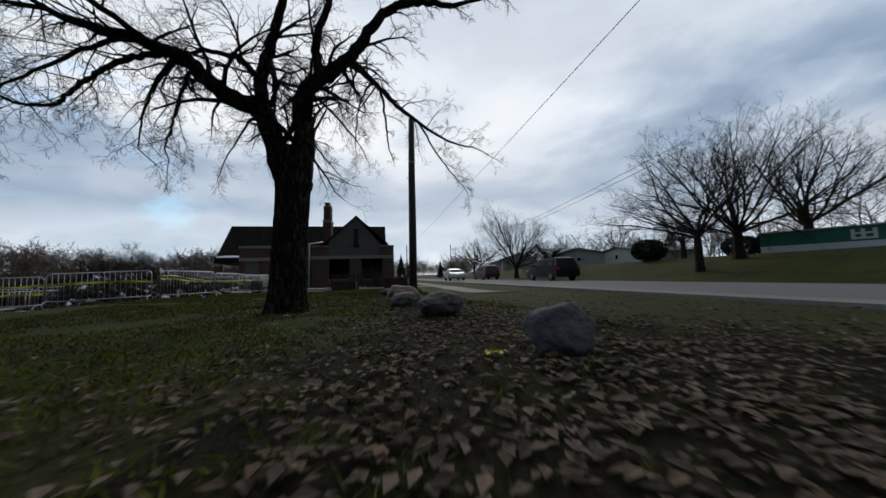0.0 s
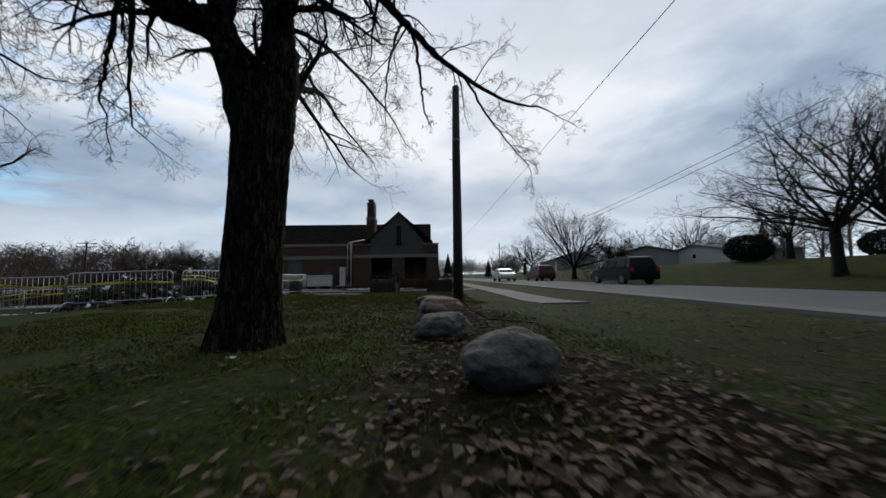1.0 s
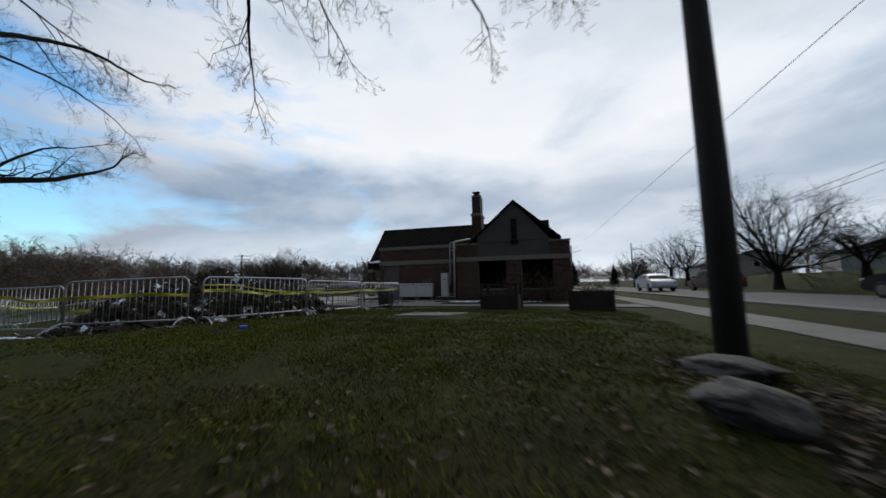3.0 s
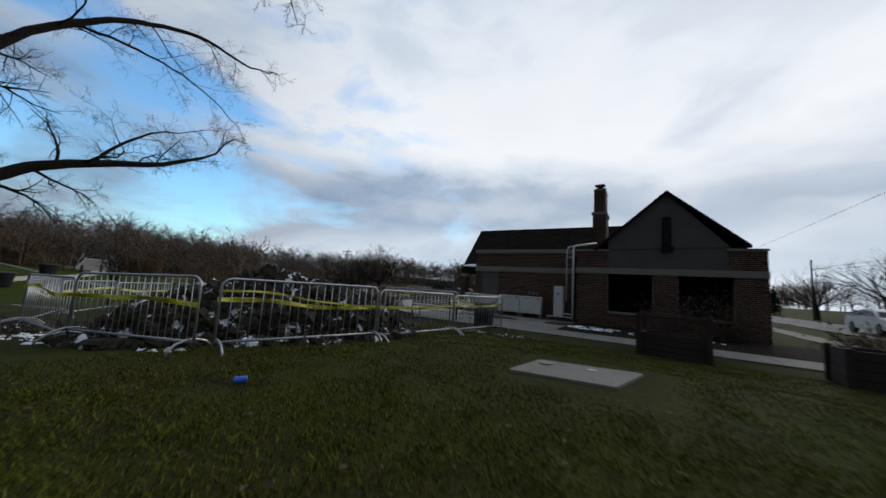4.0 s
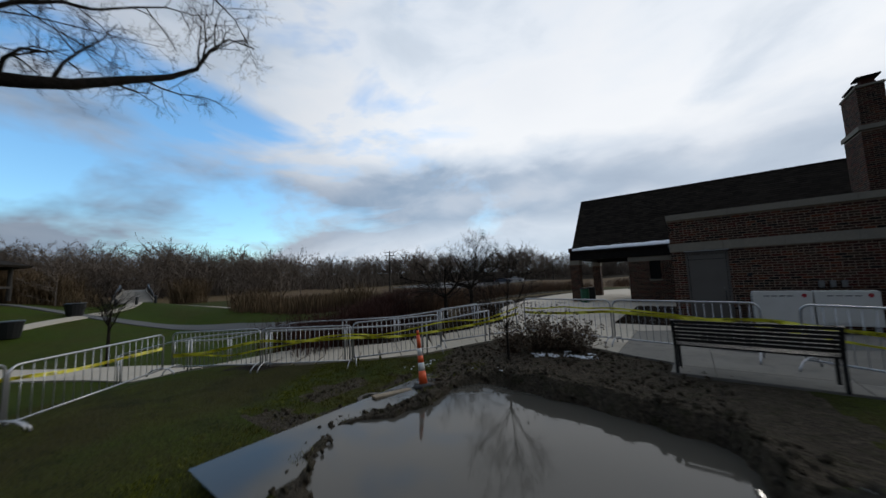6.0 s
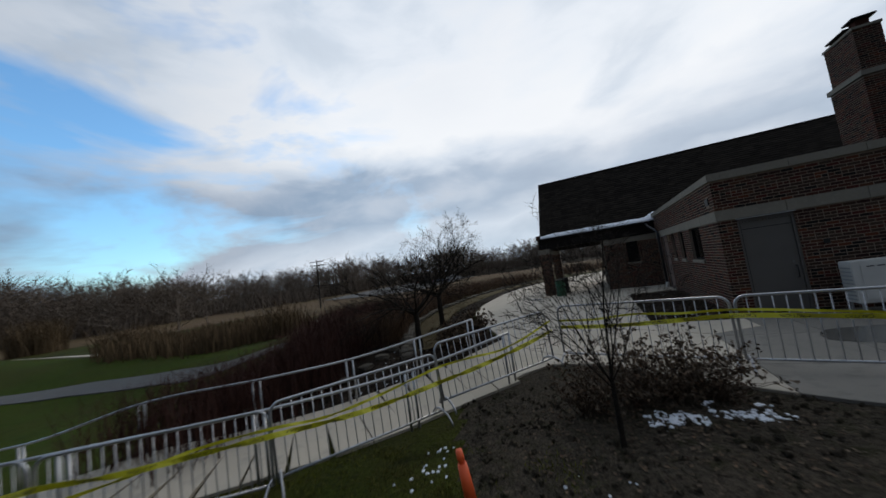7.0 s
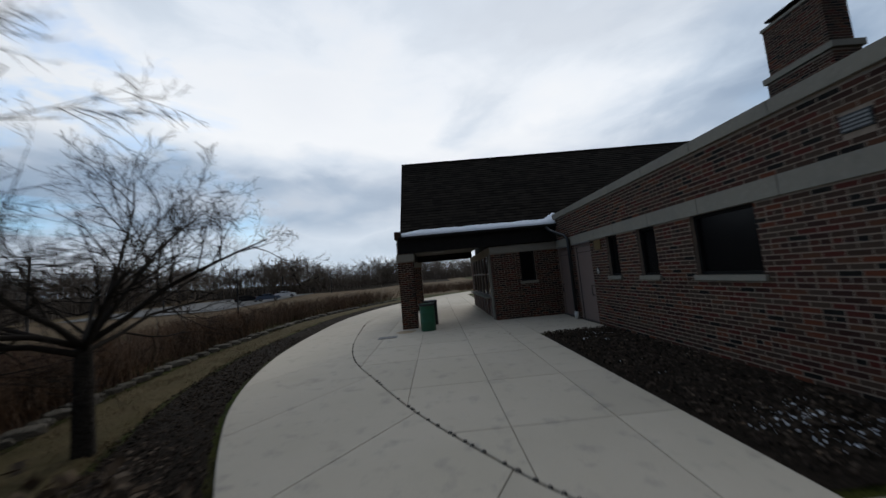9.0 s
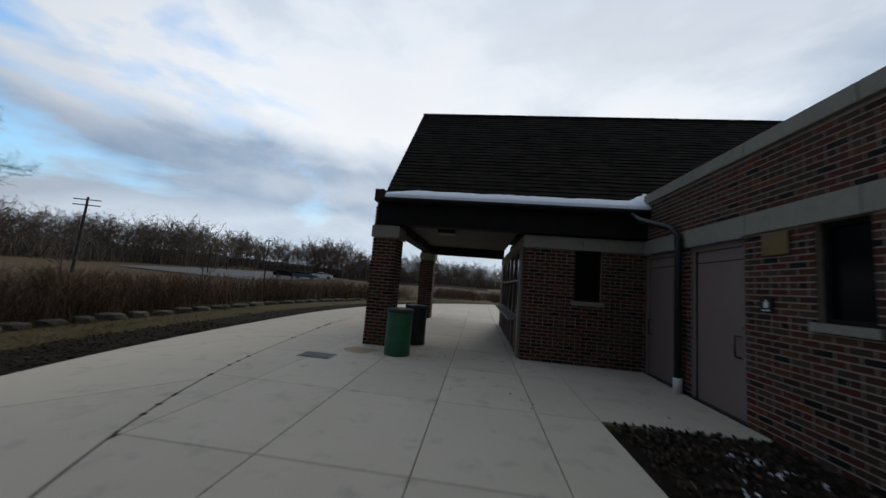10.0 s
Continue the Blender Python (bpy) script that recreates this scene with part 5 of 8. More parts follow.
# azimuth counts from +x towards +y
old = tree("shade_tree", 8.84, -21.26, 2.72, 0.245, [
    (95, 58, 3.4, 0.06, 0.95)],
    OLD, "old bare shade tree with furrowed bark and drooping boughs", 21, lean=(0.1, 0.02), flare=1.4, top=1.06, bark="old_bark")
OLD_BOUGHS = [
    ([(-0.1, 0, 2.1), (-0.2, 0, 2.42), (-0.38, 0, 3.04), (-0.56, 0, 3.42), (-0.91, 0, 3.52), (-1.29, 0, 3.8), (-1.67, 0.05, 4.17), (-2.08, 0.1, 4.38), (-2.56, 0.15, 4.57), (-3.01, 0.2, 4.68), (-3.53, 0.3, 4.85)], 0.19, 0.055, 15, 1.5),
    ([(-1.67, 0.05, 4.17), (-2.0, 0, 4.21), (-2.38, 0, 4.12), (-2.78, -0.05, 3.8), (-3.02, -0.1, 3.51), (-3.29, -0.1, 3.22), (-3.71, -0.15, 3.19)], 0.06, 0.02, 13, 1.3),
    ([(-0.52, 0, 3.36), (-0.53, 0, 3.97), (-0.42, 0, 4.44), (-0.32, 0, 4.96), (-0.13, 0, 5.68), (0.0, 0.1, 6.4)], 0.115, 0.05, 10, 1.3),
    ([(-0.54, 0, 3.87), (-0.79, 0.05, 4.19), (-1.1, 0.1, 4.38), (-1.6, 0.1, 4.36), (-2.0, 0.15, 4.1)], 0.06, 0.02, 9, 1.2),
    ([(0.08, 0, 2.1), (0.1, 0, 2.42), (0.17, 0, 3.0), (0.09, 0, 3.5), (0.2, 0, 3.83), (0.52, 0, 4.12), (0.85, 0, 4.42), (1.15, 0, 4.88), (1.56, 0, 5.43), (2.15, 0.05, 5.74), (2.81, 0.1, 5.8)], 0.2, 0.05, 13, 1.4),
    ([(0.4, 0, 4.05), (0.33, 0, 4.52), (0.42, 0, 5.06), (0.63, 0.05, 5.79), (0.75, 0.1, 6.4)], 0.09, 0.035, 8, 1.3),
    ([(0.5, 0.0, 4.1), (0.75, 0.8, 4.95), (0.92, 1.8, 5.5), (1.35, 2.5, 5.55), (1.9, 2.9, 5.25), (2.6, 3.1, 4.85), (3.4, 3.2, 4.45), (4.2, 3.2, 4.28)], 0.11, 0.018, 16, 1.25),
    ([(1.45, 2.58, 5.5), (1.56, 2.72, 4.9), (1.6, 2.75, 4.4), (1.65, 2.74, 3.95)], 0.035, 0.016, 2, 0.6),
    ([(1.25, 2.45, 5.55), (1.1, 3.0, 5.75), (0.85, 3.83, 5.69), (0.75, 4.05, 5.2), (0.7, 4.2, 4.7)], 0.035, 0.012, 7, 0.9),
    ([(2.5, 3.05, 4.9), (2.95, 3.2, 4.2), (3.4, 3.3, 3.6), (3.9, 3.4, 3.1)], 0.03, 0.01, 8, 0.9),
    ([(0.05, 0.2, 2.5), (0.0, 0.7, 3.1), (-0.25, 1.7, 3.75), (-0.4, 3.0, 4.4), (-0.4, 4.4, 4.5), (0.0, 5.5, 4.15)], 0.07, 0.016, 12, 1.25),
    ([(-0.53, 0.1, 4.3), (-0.8, 1.4, 5.0), (-1.2, 2.9, 5.3), (-1.6, 4.2, 5.0), (-1.9, 5.2, 4.5)], 0.08, 0.014, 14, 1.5),
    ([(-0.9, 1.9, 5.1), (-0.3, 3.4, 5.6), (0.5, 4.9, 5.3), (1.0, 5.9, 4.8)], 0.05, 0.014, 11, 1.3),
    ([(-1.3, 3.2, 5.25), (-2.2, 4.2, 5.2), (-3.0, 5.2, 4.9), (-3.7, 6.0, 4.4)], 0.05, 0.014, 11, 1.5),
    ([(-1.4, 0.1, 3.9), (-2.3, 0.9, 4.7), (-3.2, 1.9, 4.9), (-4.0, 2.8, 4.6), (-4.6, 3.6, 4.0)], 0.07, 0.014, 13, 1.5),
    ([(-2.3, 0.1, 4.5), (-3.1, -0.5, 4.9), (-4.0, -0.8, 4.9), (-4.8, -1.0, 4.5)], 0.05, 0.014, 10, 1.4),
    ([(-2.56, 0.15, 4.57), (-3.3, 0.3, 4.35), (-4.1, 0.4, 3.9), (-4.8, 0.4, 3.4)], 0.045, 0.013, 12, 1.4),
    ([(-1.6, 0.05, 4.1), (-1.9, 0.3, 3.65), (-2.05, 0.4, 3.2), (-2.2, 0.5, 2.85)], 0.035, 0.012, 7, 0.9),
    ([(-3.0, 0.2, 4.66), (-3.9, 0.3, 5.0), (-4.8, 0.4, 5.1), (-5.6, 0.5, 4.8)], 0.045, 0.013, 11, 1.5)]
lrnd = random.Random(57)
for path, ra, rb, kn, reach in OLD_BOUGHS:
    lc = Buf()
    path = [Vector(p) + Vector((0.09, 0.05 + 0.06 * smoothstep(0, 1.5, p[1]), 0)) for p in path]
    bough(lc, lrnd, path, ra, rb, kn, OLD, (8, 6, 4, 3, 3), reach)
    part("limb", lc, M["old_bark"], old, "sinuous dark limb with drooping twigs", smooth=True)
west_tree = tree("shade_tree", -7.6, -18.0, 3.2, 0.36, [
    (180, 50, 4.5, 0.16, 1.0), (230, 45, 4.5, 0.16, 1.0), (290, 50, 4.5, 0.16, 1.0)],
    [(7, 0.45, 0.75, 0.12, 0.18, 0.1)] + BIG[1:], "large bare park tree with long low limbs", 33)
WEST_BOUGHS = [
    ([(0.1, 0.2, 2.4), (0.4, 1.2, 2.6), (0.6, 2.25, 3.0), (0.6, 3.3, 3.85), (0.6, 4.8, 4.5), (0.6, 6.2, 5.0), (0.6, 7.4, 5.7)], 0.25, 0.05, 11),
    ([(0.6, 4.4, 4.35), (0.7, 5.0, 5.2), (0.8, 5.7, 5.9), (0.9, 6.4, 6.2)], 0.06, 0.02, 6),
    ([(0.1, 0.1, 2.9), (0.3, 0.9, 4.6), (0.6, 1.9, 6.2), (0.6, 3.0, 7.9), (0.6, 4.6, 9.4), (0.6, 6.6, 10.3), (0.6, 8.6, 10.3)], 0.18, 0.04, 12),
    ([(0.6, 3.6, 8.5), (0.7, 5.0, 8.6), (0.8, 6.4, 8.4), (0.8, 7.6, 7.9)], 0.05, 0.018, 7)]
for path, ra, rb, kn in WEST_BOUGHS:
    lc = Buf()
    bough(lc, lrnd, path, ra, rb, kn, BIG, (8, 6, 4, 3, 3), 2.3)
    part("limb", lc, M["bark"], west_tree, "long low limb with forking twigs", smooth=True)
MID = [(8, 0.5, 0.6, 0.05, 0.16, 0.1), (6, 0.5, 0.65, 0.05, 0.18, 0.08), (5, 0.5, 0.7, 0.05, 0.22, 0.05), (4, 0.55, 0.7, 0.05, 0.22, 0.05), (0, 0, 0, 0.05, 0.2, 0)]
SMALL = [(7, 0.5, 0.6, 0.0, 0.1, 0.1), (6, 0.5, 0.65, 0.0, 0.14, 0.08), (4, 0.55, 0.7, 0.0, 0.16, 0.05), (0, 0, 0, 0, 0.2, 0)]


def crown_limbs(rnd, n, el0, el1, ln, r):
    return [(360 * k / n + rnd.uniform(-20, 20), rnd.uniform(el0, el1), ln * rnd.uniform(0.8, 1.15), r * rnd.uniform(0.8, 1.1), rnd.uniform(0.82, 1.0)) for k in range(n)]


lr = random.Random(5)
# across the road
for x, y, h, r, ln, n, sd, nm in ((28.2, -11.5, 2.4, 0.2, 5.4, 13, 41, "roadside_tree"), (31.2, -11.4, 1.8, 0.25, 6.2, 16, 42, "roadside_tree"), (26.8, 10.6, 1.6, 0.24, 6.6, 17, 43, "roadside_tree"), (37.5, -11.0, 2.2, 0.28, 5.6, 12, 44, "roadside_tree"), (29.5, 7.5, 1.1, 0.2, 2.6, 9, 45, "roadside_tree"), (27.5, 27.0, 2.2, 0.25, 4.4, 8, 46, "roadside_tree"), (29.0, 36.0, 2.4, 0.25, 5.0, 8, 47, "roadside_tree"), (26.5, 44.0, 2.0, 0.22, 4.5, 8, 48, "roadside_tree"), (42.0, 2.0, 2.4, 0.25, 4.5, 7, 49, "roadside_tree"), (52.0, 24.0, 2.6, 0.28, 6.0, 8, 50, "roadside_tree")):
    tree(nm, x, y, h, r, crown_limbs(lr, n, 14, 72, ln, r * 0.34), MID if y < 12 else SMALL, "bare spreading tree on the far bank of the road", sd)
# young trees round the plaza
FINEST = 0.0028
YOUNG = [(8, 0.55, 0.75, -0.02, 0.14, 0.05), (6, 0.52, 0.7, -0.04, 0.16, 0.05), (5, 0.5, 0.65, 0.0, 0.18, 0.06), (4, 0.5, 0.7, 0.0, 0.2, 0.05), (0, 0, 0, 0, 0.2, 0)]
for x, y, h, ln, r, sd, lab in ((-2.75, -5.9, 0.8, 1.55, 0.024, 61, "slender bare sapling in the mulch bed"), (-7.35, -1.85, 1.2, 2.3, 0.075, 62, "young bare tree beside the railing"), (-8.2, 1.4, 1.35, 2.35, 0.09, 63, "young bare tree in the bark bed"), (-19.5, -9.6, 1.8, 1.6, 0.06, 64, "slim bare sapling on the lower lawn"), (-9.2, -16.5, 1.6, 1.5, 0.05, 65, "slim bare sapling on the park lawn")):
    tree("young_tree", x, y, h, r, crown_limbs(lr, 11 if r > 0.08 else 8, 10 if r > 0.07 else 40, 56 if r > 0.07 else 75, ln, r * (0.42 if r > 0.04 else 0.34)) + ([(40, 84, ln * 0.95, r * 0.6, 1.0)] if r < 0.07 else []), YOUNG if r > 0.07 else SMALL, lab, sd, flare=1.25, sides=(6, 5, 3, 3))

# far woods on the rise
woods = Buf()
wr = random.Random(77)


def sliver(b, p, q, w):
    """A far twig, a few centimetres across."""
    d = Vector((wr.gauss(0, 1), wr.gauss(0, 1), wr.gauss(0, 1))).normalized() * w
    o = len(b.v)
    b.v += [tuple(p - d), tuple(p + d), tuple(q)]
    b.f.append((o, o + 1, o + 2))
    b.mi.append(0)


def rough_tree(b, x, y, h):
    """A far bare tree with a rounded, twiggy crown."""
    z = height(x, y) - 0.3
    o = Vector((x, y, z))
    lean = Vector((wr.gauss(0, 0.06), wr.gauss(0, 0.06), 1))
    b.tube([o, o + lean * h * 0.4, o + lean * h * 0.72], (0.015 * h, 0.01 * h, 0.003 * h), 4, cap=False)
    for k in range(10):
        t = 0.14 + 0.56 * k / 9
        a, e = wr.random() * 6.28, radians(wr.uniform(5, 58))
        d = Vector((math.cos(a) * math.cos(e), math.sin(a) * math.cos(e), math.sin(e)))
        p = o + lean * h * t
        ln = h * 0.44 * (1.15 - 0.6 * abs(t - 0.4)) * wr.uniform(0.65, 1.1) * (1.0 if t < 0.5 else 0.8)
        q = p + d * ln + Vector((0, 0, ln * 0.1))
        b.tube([p, p + d * ln * 0.5, q], (0.0065 * h, 0.0042 * h, 0.0016 * h), 3, cap=False)
        for s in range(7):
            c = p.lerp(q, 0.25 + 0.75 * s / 6)
            d2 = (d + Vector((wr.gauss(0, 0.6), wr.gauss(0, 0.6), wr.gauss(0.2, 0.4)))).normalized()
            e2 = c + d2 * ln * wr.uniform(0.22, 0.42)
            sliver(b, c, e2, 0.004 * h)
            for _ in range(4):
                d3 = (d2 + Vector((wr.gauss(0, 0.6), wr.gauss(0, 0.6), wr.gauss(0.1, 0.5)))).normalized()
                g = c.lerp(e2, wr.uniform(0.2, 1.0))
                sliver(b, g, g + d3 * ln * wr.uniform(0.15, 0.28), 0.0042 * h)


for k in range(1500):
    az = radians(wr.uniform(-22, 128))
    r = 94 + 50 * wr.random() ** 0.9
    if az < radians(20):
        r += 2.2 * (20 - math.degrees(az))
    x, y = -6 - math.sin(az) * r, -4 + math.cos(az) * r
    if -66 < x < -34 and 38 < y < 100:
        continue
    clump = noise.noise((x * 0.04, y * 0.04, 2.0))
    rough_tree(woods, x, y, (9.6 + 4.6 * clump) * wr.uniform(0.7, 1.15))
# a nearer stand beyond the foot bridge
for k in range(190):
    az, r = radians(wr.uniform(66, 128)), wr.uniform(80, 100)
    rough_tree(woods, -6 - math.sin(az) * r, -4 + math.cos(az) * r, wr.uniform(5.5, 12.5))
# scattered trees and scrub before the woods
for x, y, h in ((-48, 6, 6.5), (-52, 14, 7.5), (-44, 20, 5.5), (-58, -9, 6.0), (-70, 2, 7.0), (-40, 27, 4.5), (-64, 24, 8.0), (-29, 30, 3.5), (-20, 92, 6.0), (-12, 84, 5.0), (-4, 78, 5.5), (6, 88, 7.0)):
    rough_tree(woods, x, y, h)
for k in range(70):
    az = radians(wr.uniform(6, 50))
    r = wr.uniform(75, 190)
    rough_tree(woods, 12 + math.sin(az) * r * 0.55 + 18, -10 + math.cos(az) * r, wr.uniform(5, 9))
# garden trees behind the houses across the road
for k in range(110):
    rough_tree(woods, wr.uniform(48, 64), wr.uniform(-42, 60), wr.uniform(4.5, 8.5))
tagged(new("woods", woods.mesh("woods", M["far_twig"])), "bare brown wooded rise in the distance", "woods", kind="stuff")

# thicket, reeds and brush: many thin stems


def stems(b, rnd, x, y, n, spread, h0, h1, width, lean=0.25, forks=0):
    for _ in range(n):
        a, q = rnd.random() * 6.28, spread * math.sqrt(rnd.random())
        px, py = x + q * math.cos(a), y + q * math.sin(a)
        pz, h = height(px, py) - 0.03, rnd.uniform(h0, h1)
        dx, dy = rnd.gauss(0, lean) * h, rnd.gauss(0, lean) * h
        ang = rnd.random() * 3.14
        wx, wy = math.cos(ang) * width, math.sin(ang) * width
        o = len(b.v)
        b.v += [(px - wx, py - wy, pz), (px + wx, py + wy, pz), (px + dx * 0.5 + wx * 0.8, py + dy * 0.5 + wy * 0.8, pz + h * 0.6), (px + dx * 0.5 - wx * 0.8, py + dy * 0.5 - wy * 0.8, pz + h * 0.6), (px + dx, py + dy, pz + h)]
        b.f += [(o, o + 1, o + 2, o + 3), (o + 3, o + 2, o + 4)]
        b.mi += [0, 0]
        for _f in range(forks):
            t = rnd.uniform(0.35, 0.9)
            c = Vector((px + dx * t, py + dy * t, pz + h * t))
            e = c + Vector((rnd.gauss(0, 0.18), rnd.gauss(0, 0.18), rnd.uniform(0.1, 0.3))) * h
            o = len(b.v)
            b.v += [tuple(c - Vector((wx, wy, 0)) * 0.6), tuple(c + Vector((wx, wy, 0)) * 0.6), tuple(e)]
            b.f.append((o, o + 1, o + 2))
            b.mi.append(0)


sr = random.Random(19)
reeds, thick, brush, redtw = Buf(), Buf(), Buf(), Buf()
for k in range(190):
    az, r = radians(sr.uniform(51, 75)), sr.uniform(23, 45)
    x, y = -2 - math.sin(az) * r, -10 + math.cos(az) * r
    if y < 1.2 or x < -35:
        continue
    stems(reeds, sr, x, y, 70, 1.5, 0.7, 1.5, 0.018 + r * 0.0005, 0.14)
# orange-brown shrubs by the bridge and on the reed bank
for x, y in ((-56, -7), (-38, 3), (-36, 4), (-21, 4.5)):
    stems(reeds, sr, x, y, 160, 1.6, 1.0, 2.4, 0.03, 0.3, 3)
for x, y in ((-63, -9), (-65, -12), (-62, -13), (-67, 6)):
    stems(reeds, sr, x, y, 420, 2.6, 2.0, 4.6, 0.035, 0.22, 5)
tagged(new("reeds", reeds.mesh("reeds", M["reed"])), "tan dried reeds and tall grasses", "reeds", kind="stuff")
for k in range(620):
    az, r = radians(sr.uniform(-8, 125)), sr.uniform(86, 118)
    if az < radians(20):
        r += 40
    x, y = -6 - math.sin(az) * r, -4 + math.cos(az) * r
    if -74 < x < -30 and 34 < y < 100:
        continue
    stems(thick, sr, x, y, 46, 4.0, 1.0, 4.2, 0.07, 0.3, 3)
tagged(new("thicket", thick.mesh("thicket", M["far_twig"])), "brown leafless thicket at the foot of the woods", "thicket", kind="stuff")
# brush belt beyond the boulder edging
outer_edge = [p for p in OUTER if p.y > 0.5 and p.x < -5.2]
for k in range(560):
    i = sr.randint(0, len(outer_edge) - 2)
    p, q = outer_edge[i], outer_edge[i + 1]
    t = (q - p).normalized()
    c = p.lerp(q, sr.random()) + Vector((-t.y, t.x)) * (3.0 + 2.8 * sr.random() ** 1.4)
    stems(brush, sr, c.x, c.y, 24, 0.5, 0.5, 1.15, 0.0065, 0.3, 7)
for k in range(60):
    stems(brush, sr, sr.uniform(-8, 1), sr.uniform(31, 38), 40, 0.9, 0.5, 1.1, 0.012, 0.28, 3)
tagged(new("brush", brush.mesh("brush", M["brush_twig"])), "knee-high leafless brown brush", "brush", kind="stuff")
for k in range(170):
    t = sr.random()
    x, y = -9.5 - 3.0 * t + sr.gauss(0, 0.8), -5.6 + 8.5 * t + sr.gauss(0, 0.8)
    if x > -8.5 - 0.2 * max(0.0, y):
        continue
    stems(redtw, sr, x, y, 60, 0.55, 0.7, 1.4, 0.007, 0.2, 3)
tagged(new("brush", redtw.mesh("red_brush", M["red_twig"])), "dense dark red leafless dogwood stems", "brush", kind="stuff")

# ---- the utility pole and its wires ----
pole = holder("utility_pole", "weathered wooden utility pole standing in the lawn", "utility pole", Matrix.Translation((11.52, -14.8, height(11.52, -14.8) - 0.1)))
part("shaft", Buf().tube([(0, 0, 0), (0.02, 0, 2.3), (0.03, 0.02, 4.6), (0.06, 0.05, 6.8)], (0.15, 0.14, 0.125, 0.105), 16), M["pole_wood"], pole, smooth=True)
part("step_bolt", Buf().tube([(-0.05, 0.0, 4.4), (-0.17, -0.02, 4.42)], 0.012, 6), M["dull_steel"], pole)
part("collar", Buf().tube([(0.035, 0.03, 5.0), (0.037, 0.031, 5.07)], 0.13, 16), M["dull_steel"], pole)


def wire(pts, r=0.012, name="overhead_wire", label="thin sagging overhead wire"):
    return thing(name, Buf().tube(pts, r, 5), M["black_metal"], label, "wire")


def sag(a, b, drop, n=14):
    a, b = Vector(a), Vector(b)
    return [a.lerp(b, i / n) - Vector((0, 0, drop * 4 * (i / n) * (1 - i / n))) for i in range(n + 1)]


wire(sag((16.1, 42.0, 6.5), (14.6, -30.0, 5.2), 0.15), 0.008)
for dz in (0.0, 0.35):
    wire(sag((25.2, -14.0, 6.6 + dz), (25.6, 42.0, 6.2 + dz), 0.9), 0.014)
for x, y in ((25.6, 42.0), (16.1, 42.0)):
    fp = holder("street_lamp", "distant lamp pole with a short arm beside the road", "street lamp", Matrix.Translation((x, y, height(x, y))))
    part("shaft", Buf().tube([(0, 0, 0), (0, 0, 7.5)], (0.12, 0.08), 8), M["pole_wood"], fp)
    part("arm", Buf().tube([(0, 0, 6.3), (1.6, 0, 6.6)], 0.04, 6), M["dull_steel"], fp)

# ---- boulders along the lawn edge ----


def boulder(x, y, sx, sy, sz, mat, label, seed, facet=0.0, sink=0.12, rot=0, boxy=1.0, hollow=0.0):
    """An irregular field boulder, partly flat-sided."""
    bm = bmesh.new()
    bmesh.ops.create_icosphere(bm, subdivisions=5, radius=1.0)
    rnd = random.Random(seed)
    planes = [(Vector((rnd.gauss(0, 1), rnd.gauss(0, 1), rnd.gauss(0.2, 0.8))).normalized(), rnd.uniform(0.6, 0.84)) for _ in range(11)]
    for v in bm.verts:
        p = Vector([math.copysign(abs(k) ** boxy, k) for k in v.co])
        for nrm, d in planes:
            e = p.dot(nrm) - d
            if e > 0:
                p -= nrm * e * facet
        n = 0.16 * noise.noise(v.co * 1.2 + Vector((seed, 0, 0))) + 0.08 * noise.noise(v.co * 2.6 + Vector((0, seed, 0))) - 0.05 * abs(noise.noise(v.co * 4.0 + Vector((seed, seed, 0)))) + 0.03 * noise.noise(v.co * 9) + 0.012 * noise.noise(v.co * 22)
        # worn-out hollow under the overhanging flank
        under = hollow * smoothstep(0.0, -0.35, p.z) * smoothstep(0.2, -0.5, p.y + 0.25 * p.x + 0.15 * noise.noise(v.co * 2))
        p = Vector((p.x * (1 - 0.3 * under), p.y * (1 - under), p.z))
        v.co = p * (1 + n)
        v.co = Vector((v.co.x * sx, v.co.y * sy, v.co.z * sz))
    me = bpy.data.meshes.new("boulder")
    bm.to_mesh(me)
    bm.free()
    me.materials.append(M[mat])
    me.polygons.foreach_set("use_smooth", [True] * len(me.polygons))
    ob = new("boulder", me)
    ob.matrix_world = pose(x, y, height(x, y) + sz * (1 - sink) - sz * 0.22, 0, 0, rot)
    return tagged(ob, label, "boulder", "boulders along the lawn edge")


boulder(11.42, -24.94, 0.215, 0.2, 0.2, "boulder_dark", "dark upright field boulder among dead leaves", 3, 0.75)
boulder(11.07, -22.62, 0.32, 0.29, 0.19, "boulder_grey", "rounded grey-brown granite boulder with a dark hollow", 4, 0.4)
boulder(10.78, -21.02, 0.34, 0.3, 0.165, "boulder_grey", "low rounded grey granite boulder", 5, 0.4)
boulder(10.79, -19.55, 0.36, 0.38, 0.21, "boulder_pink", "large blocky pinkish boulder with a hollow side", 8, 0.5, sink=0.05, rot=-14, boxy=0.55, hollow=0.5)
boulder(10.79, -17.92, 0.32, 0.3, 0.18, "boulder_grey", "blocky grey boulder with broken dark faces", 12, 1.0)
boulder(10.56, -17.0, 0.25, 0.25, 0.13, "boulder_grey", "pale low boulder beside the lawn", 14, 0.6)
boulder(11.02, -15.9, 0.36, 0.3, 0.1, "boulder_grey", "flat-topped pale boulder by the pole", 15, 0.9)
root = Buf().tube([(10.62, -19.6, 0.49), (10.85, -19.66, 0.5), (11.05, -19.72, 0.46), (11.22, -19.82, 0.27), (11.45, -20.0, 0.15), (12.0, -20.3, 0.13)], (0.003, 0.005, 0.007, 0.008, 0.008, 0.006), 6)
thing("dead_branch", root, M["twig"], "thin fallen branch lying over the pink boulder", "branch", smooth=True)

# ---- crowd barriers round the pit ----


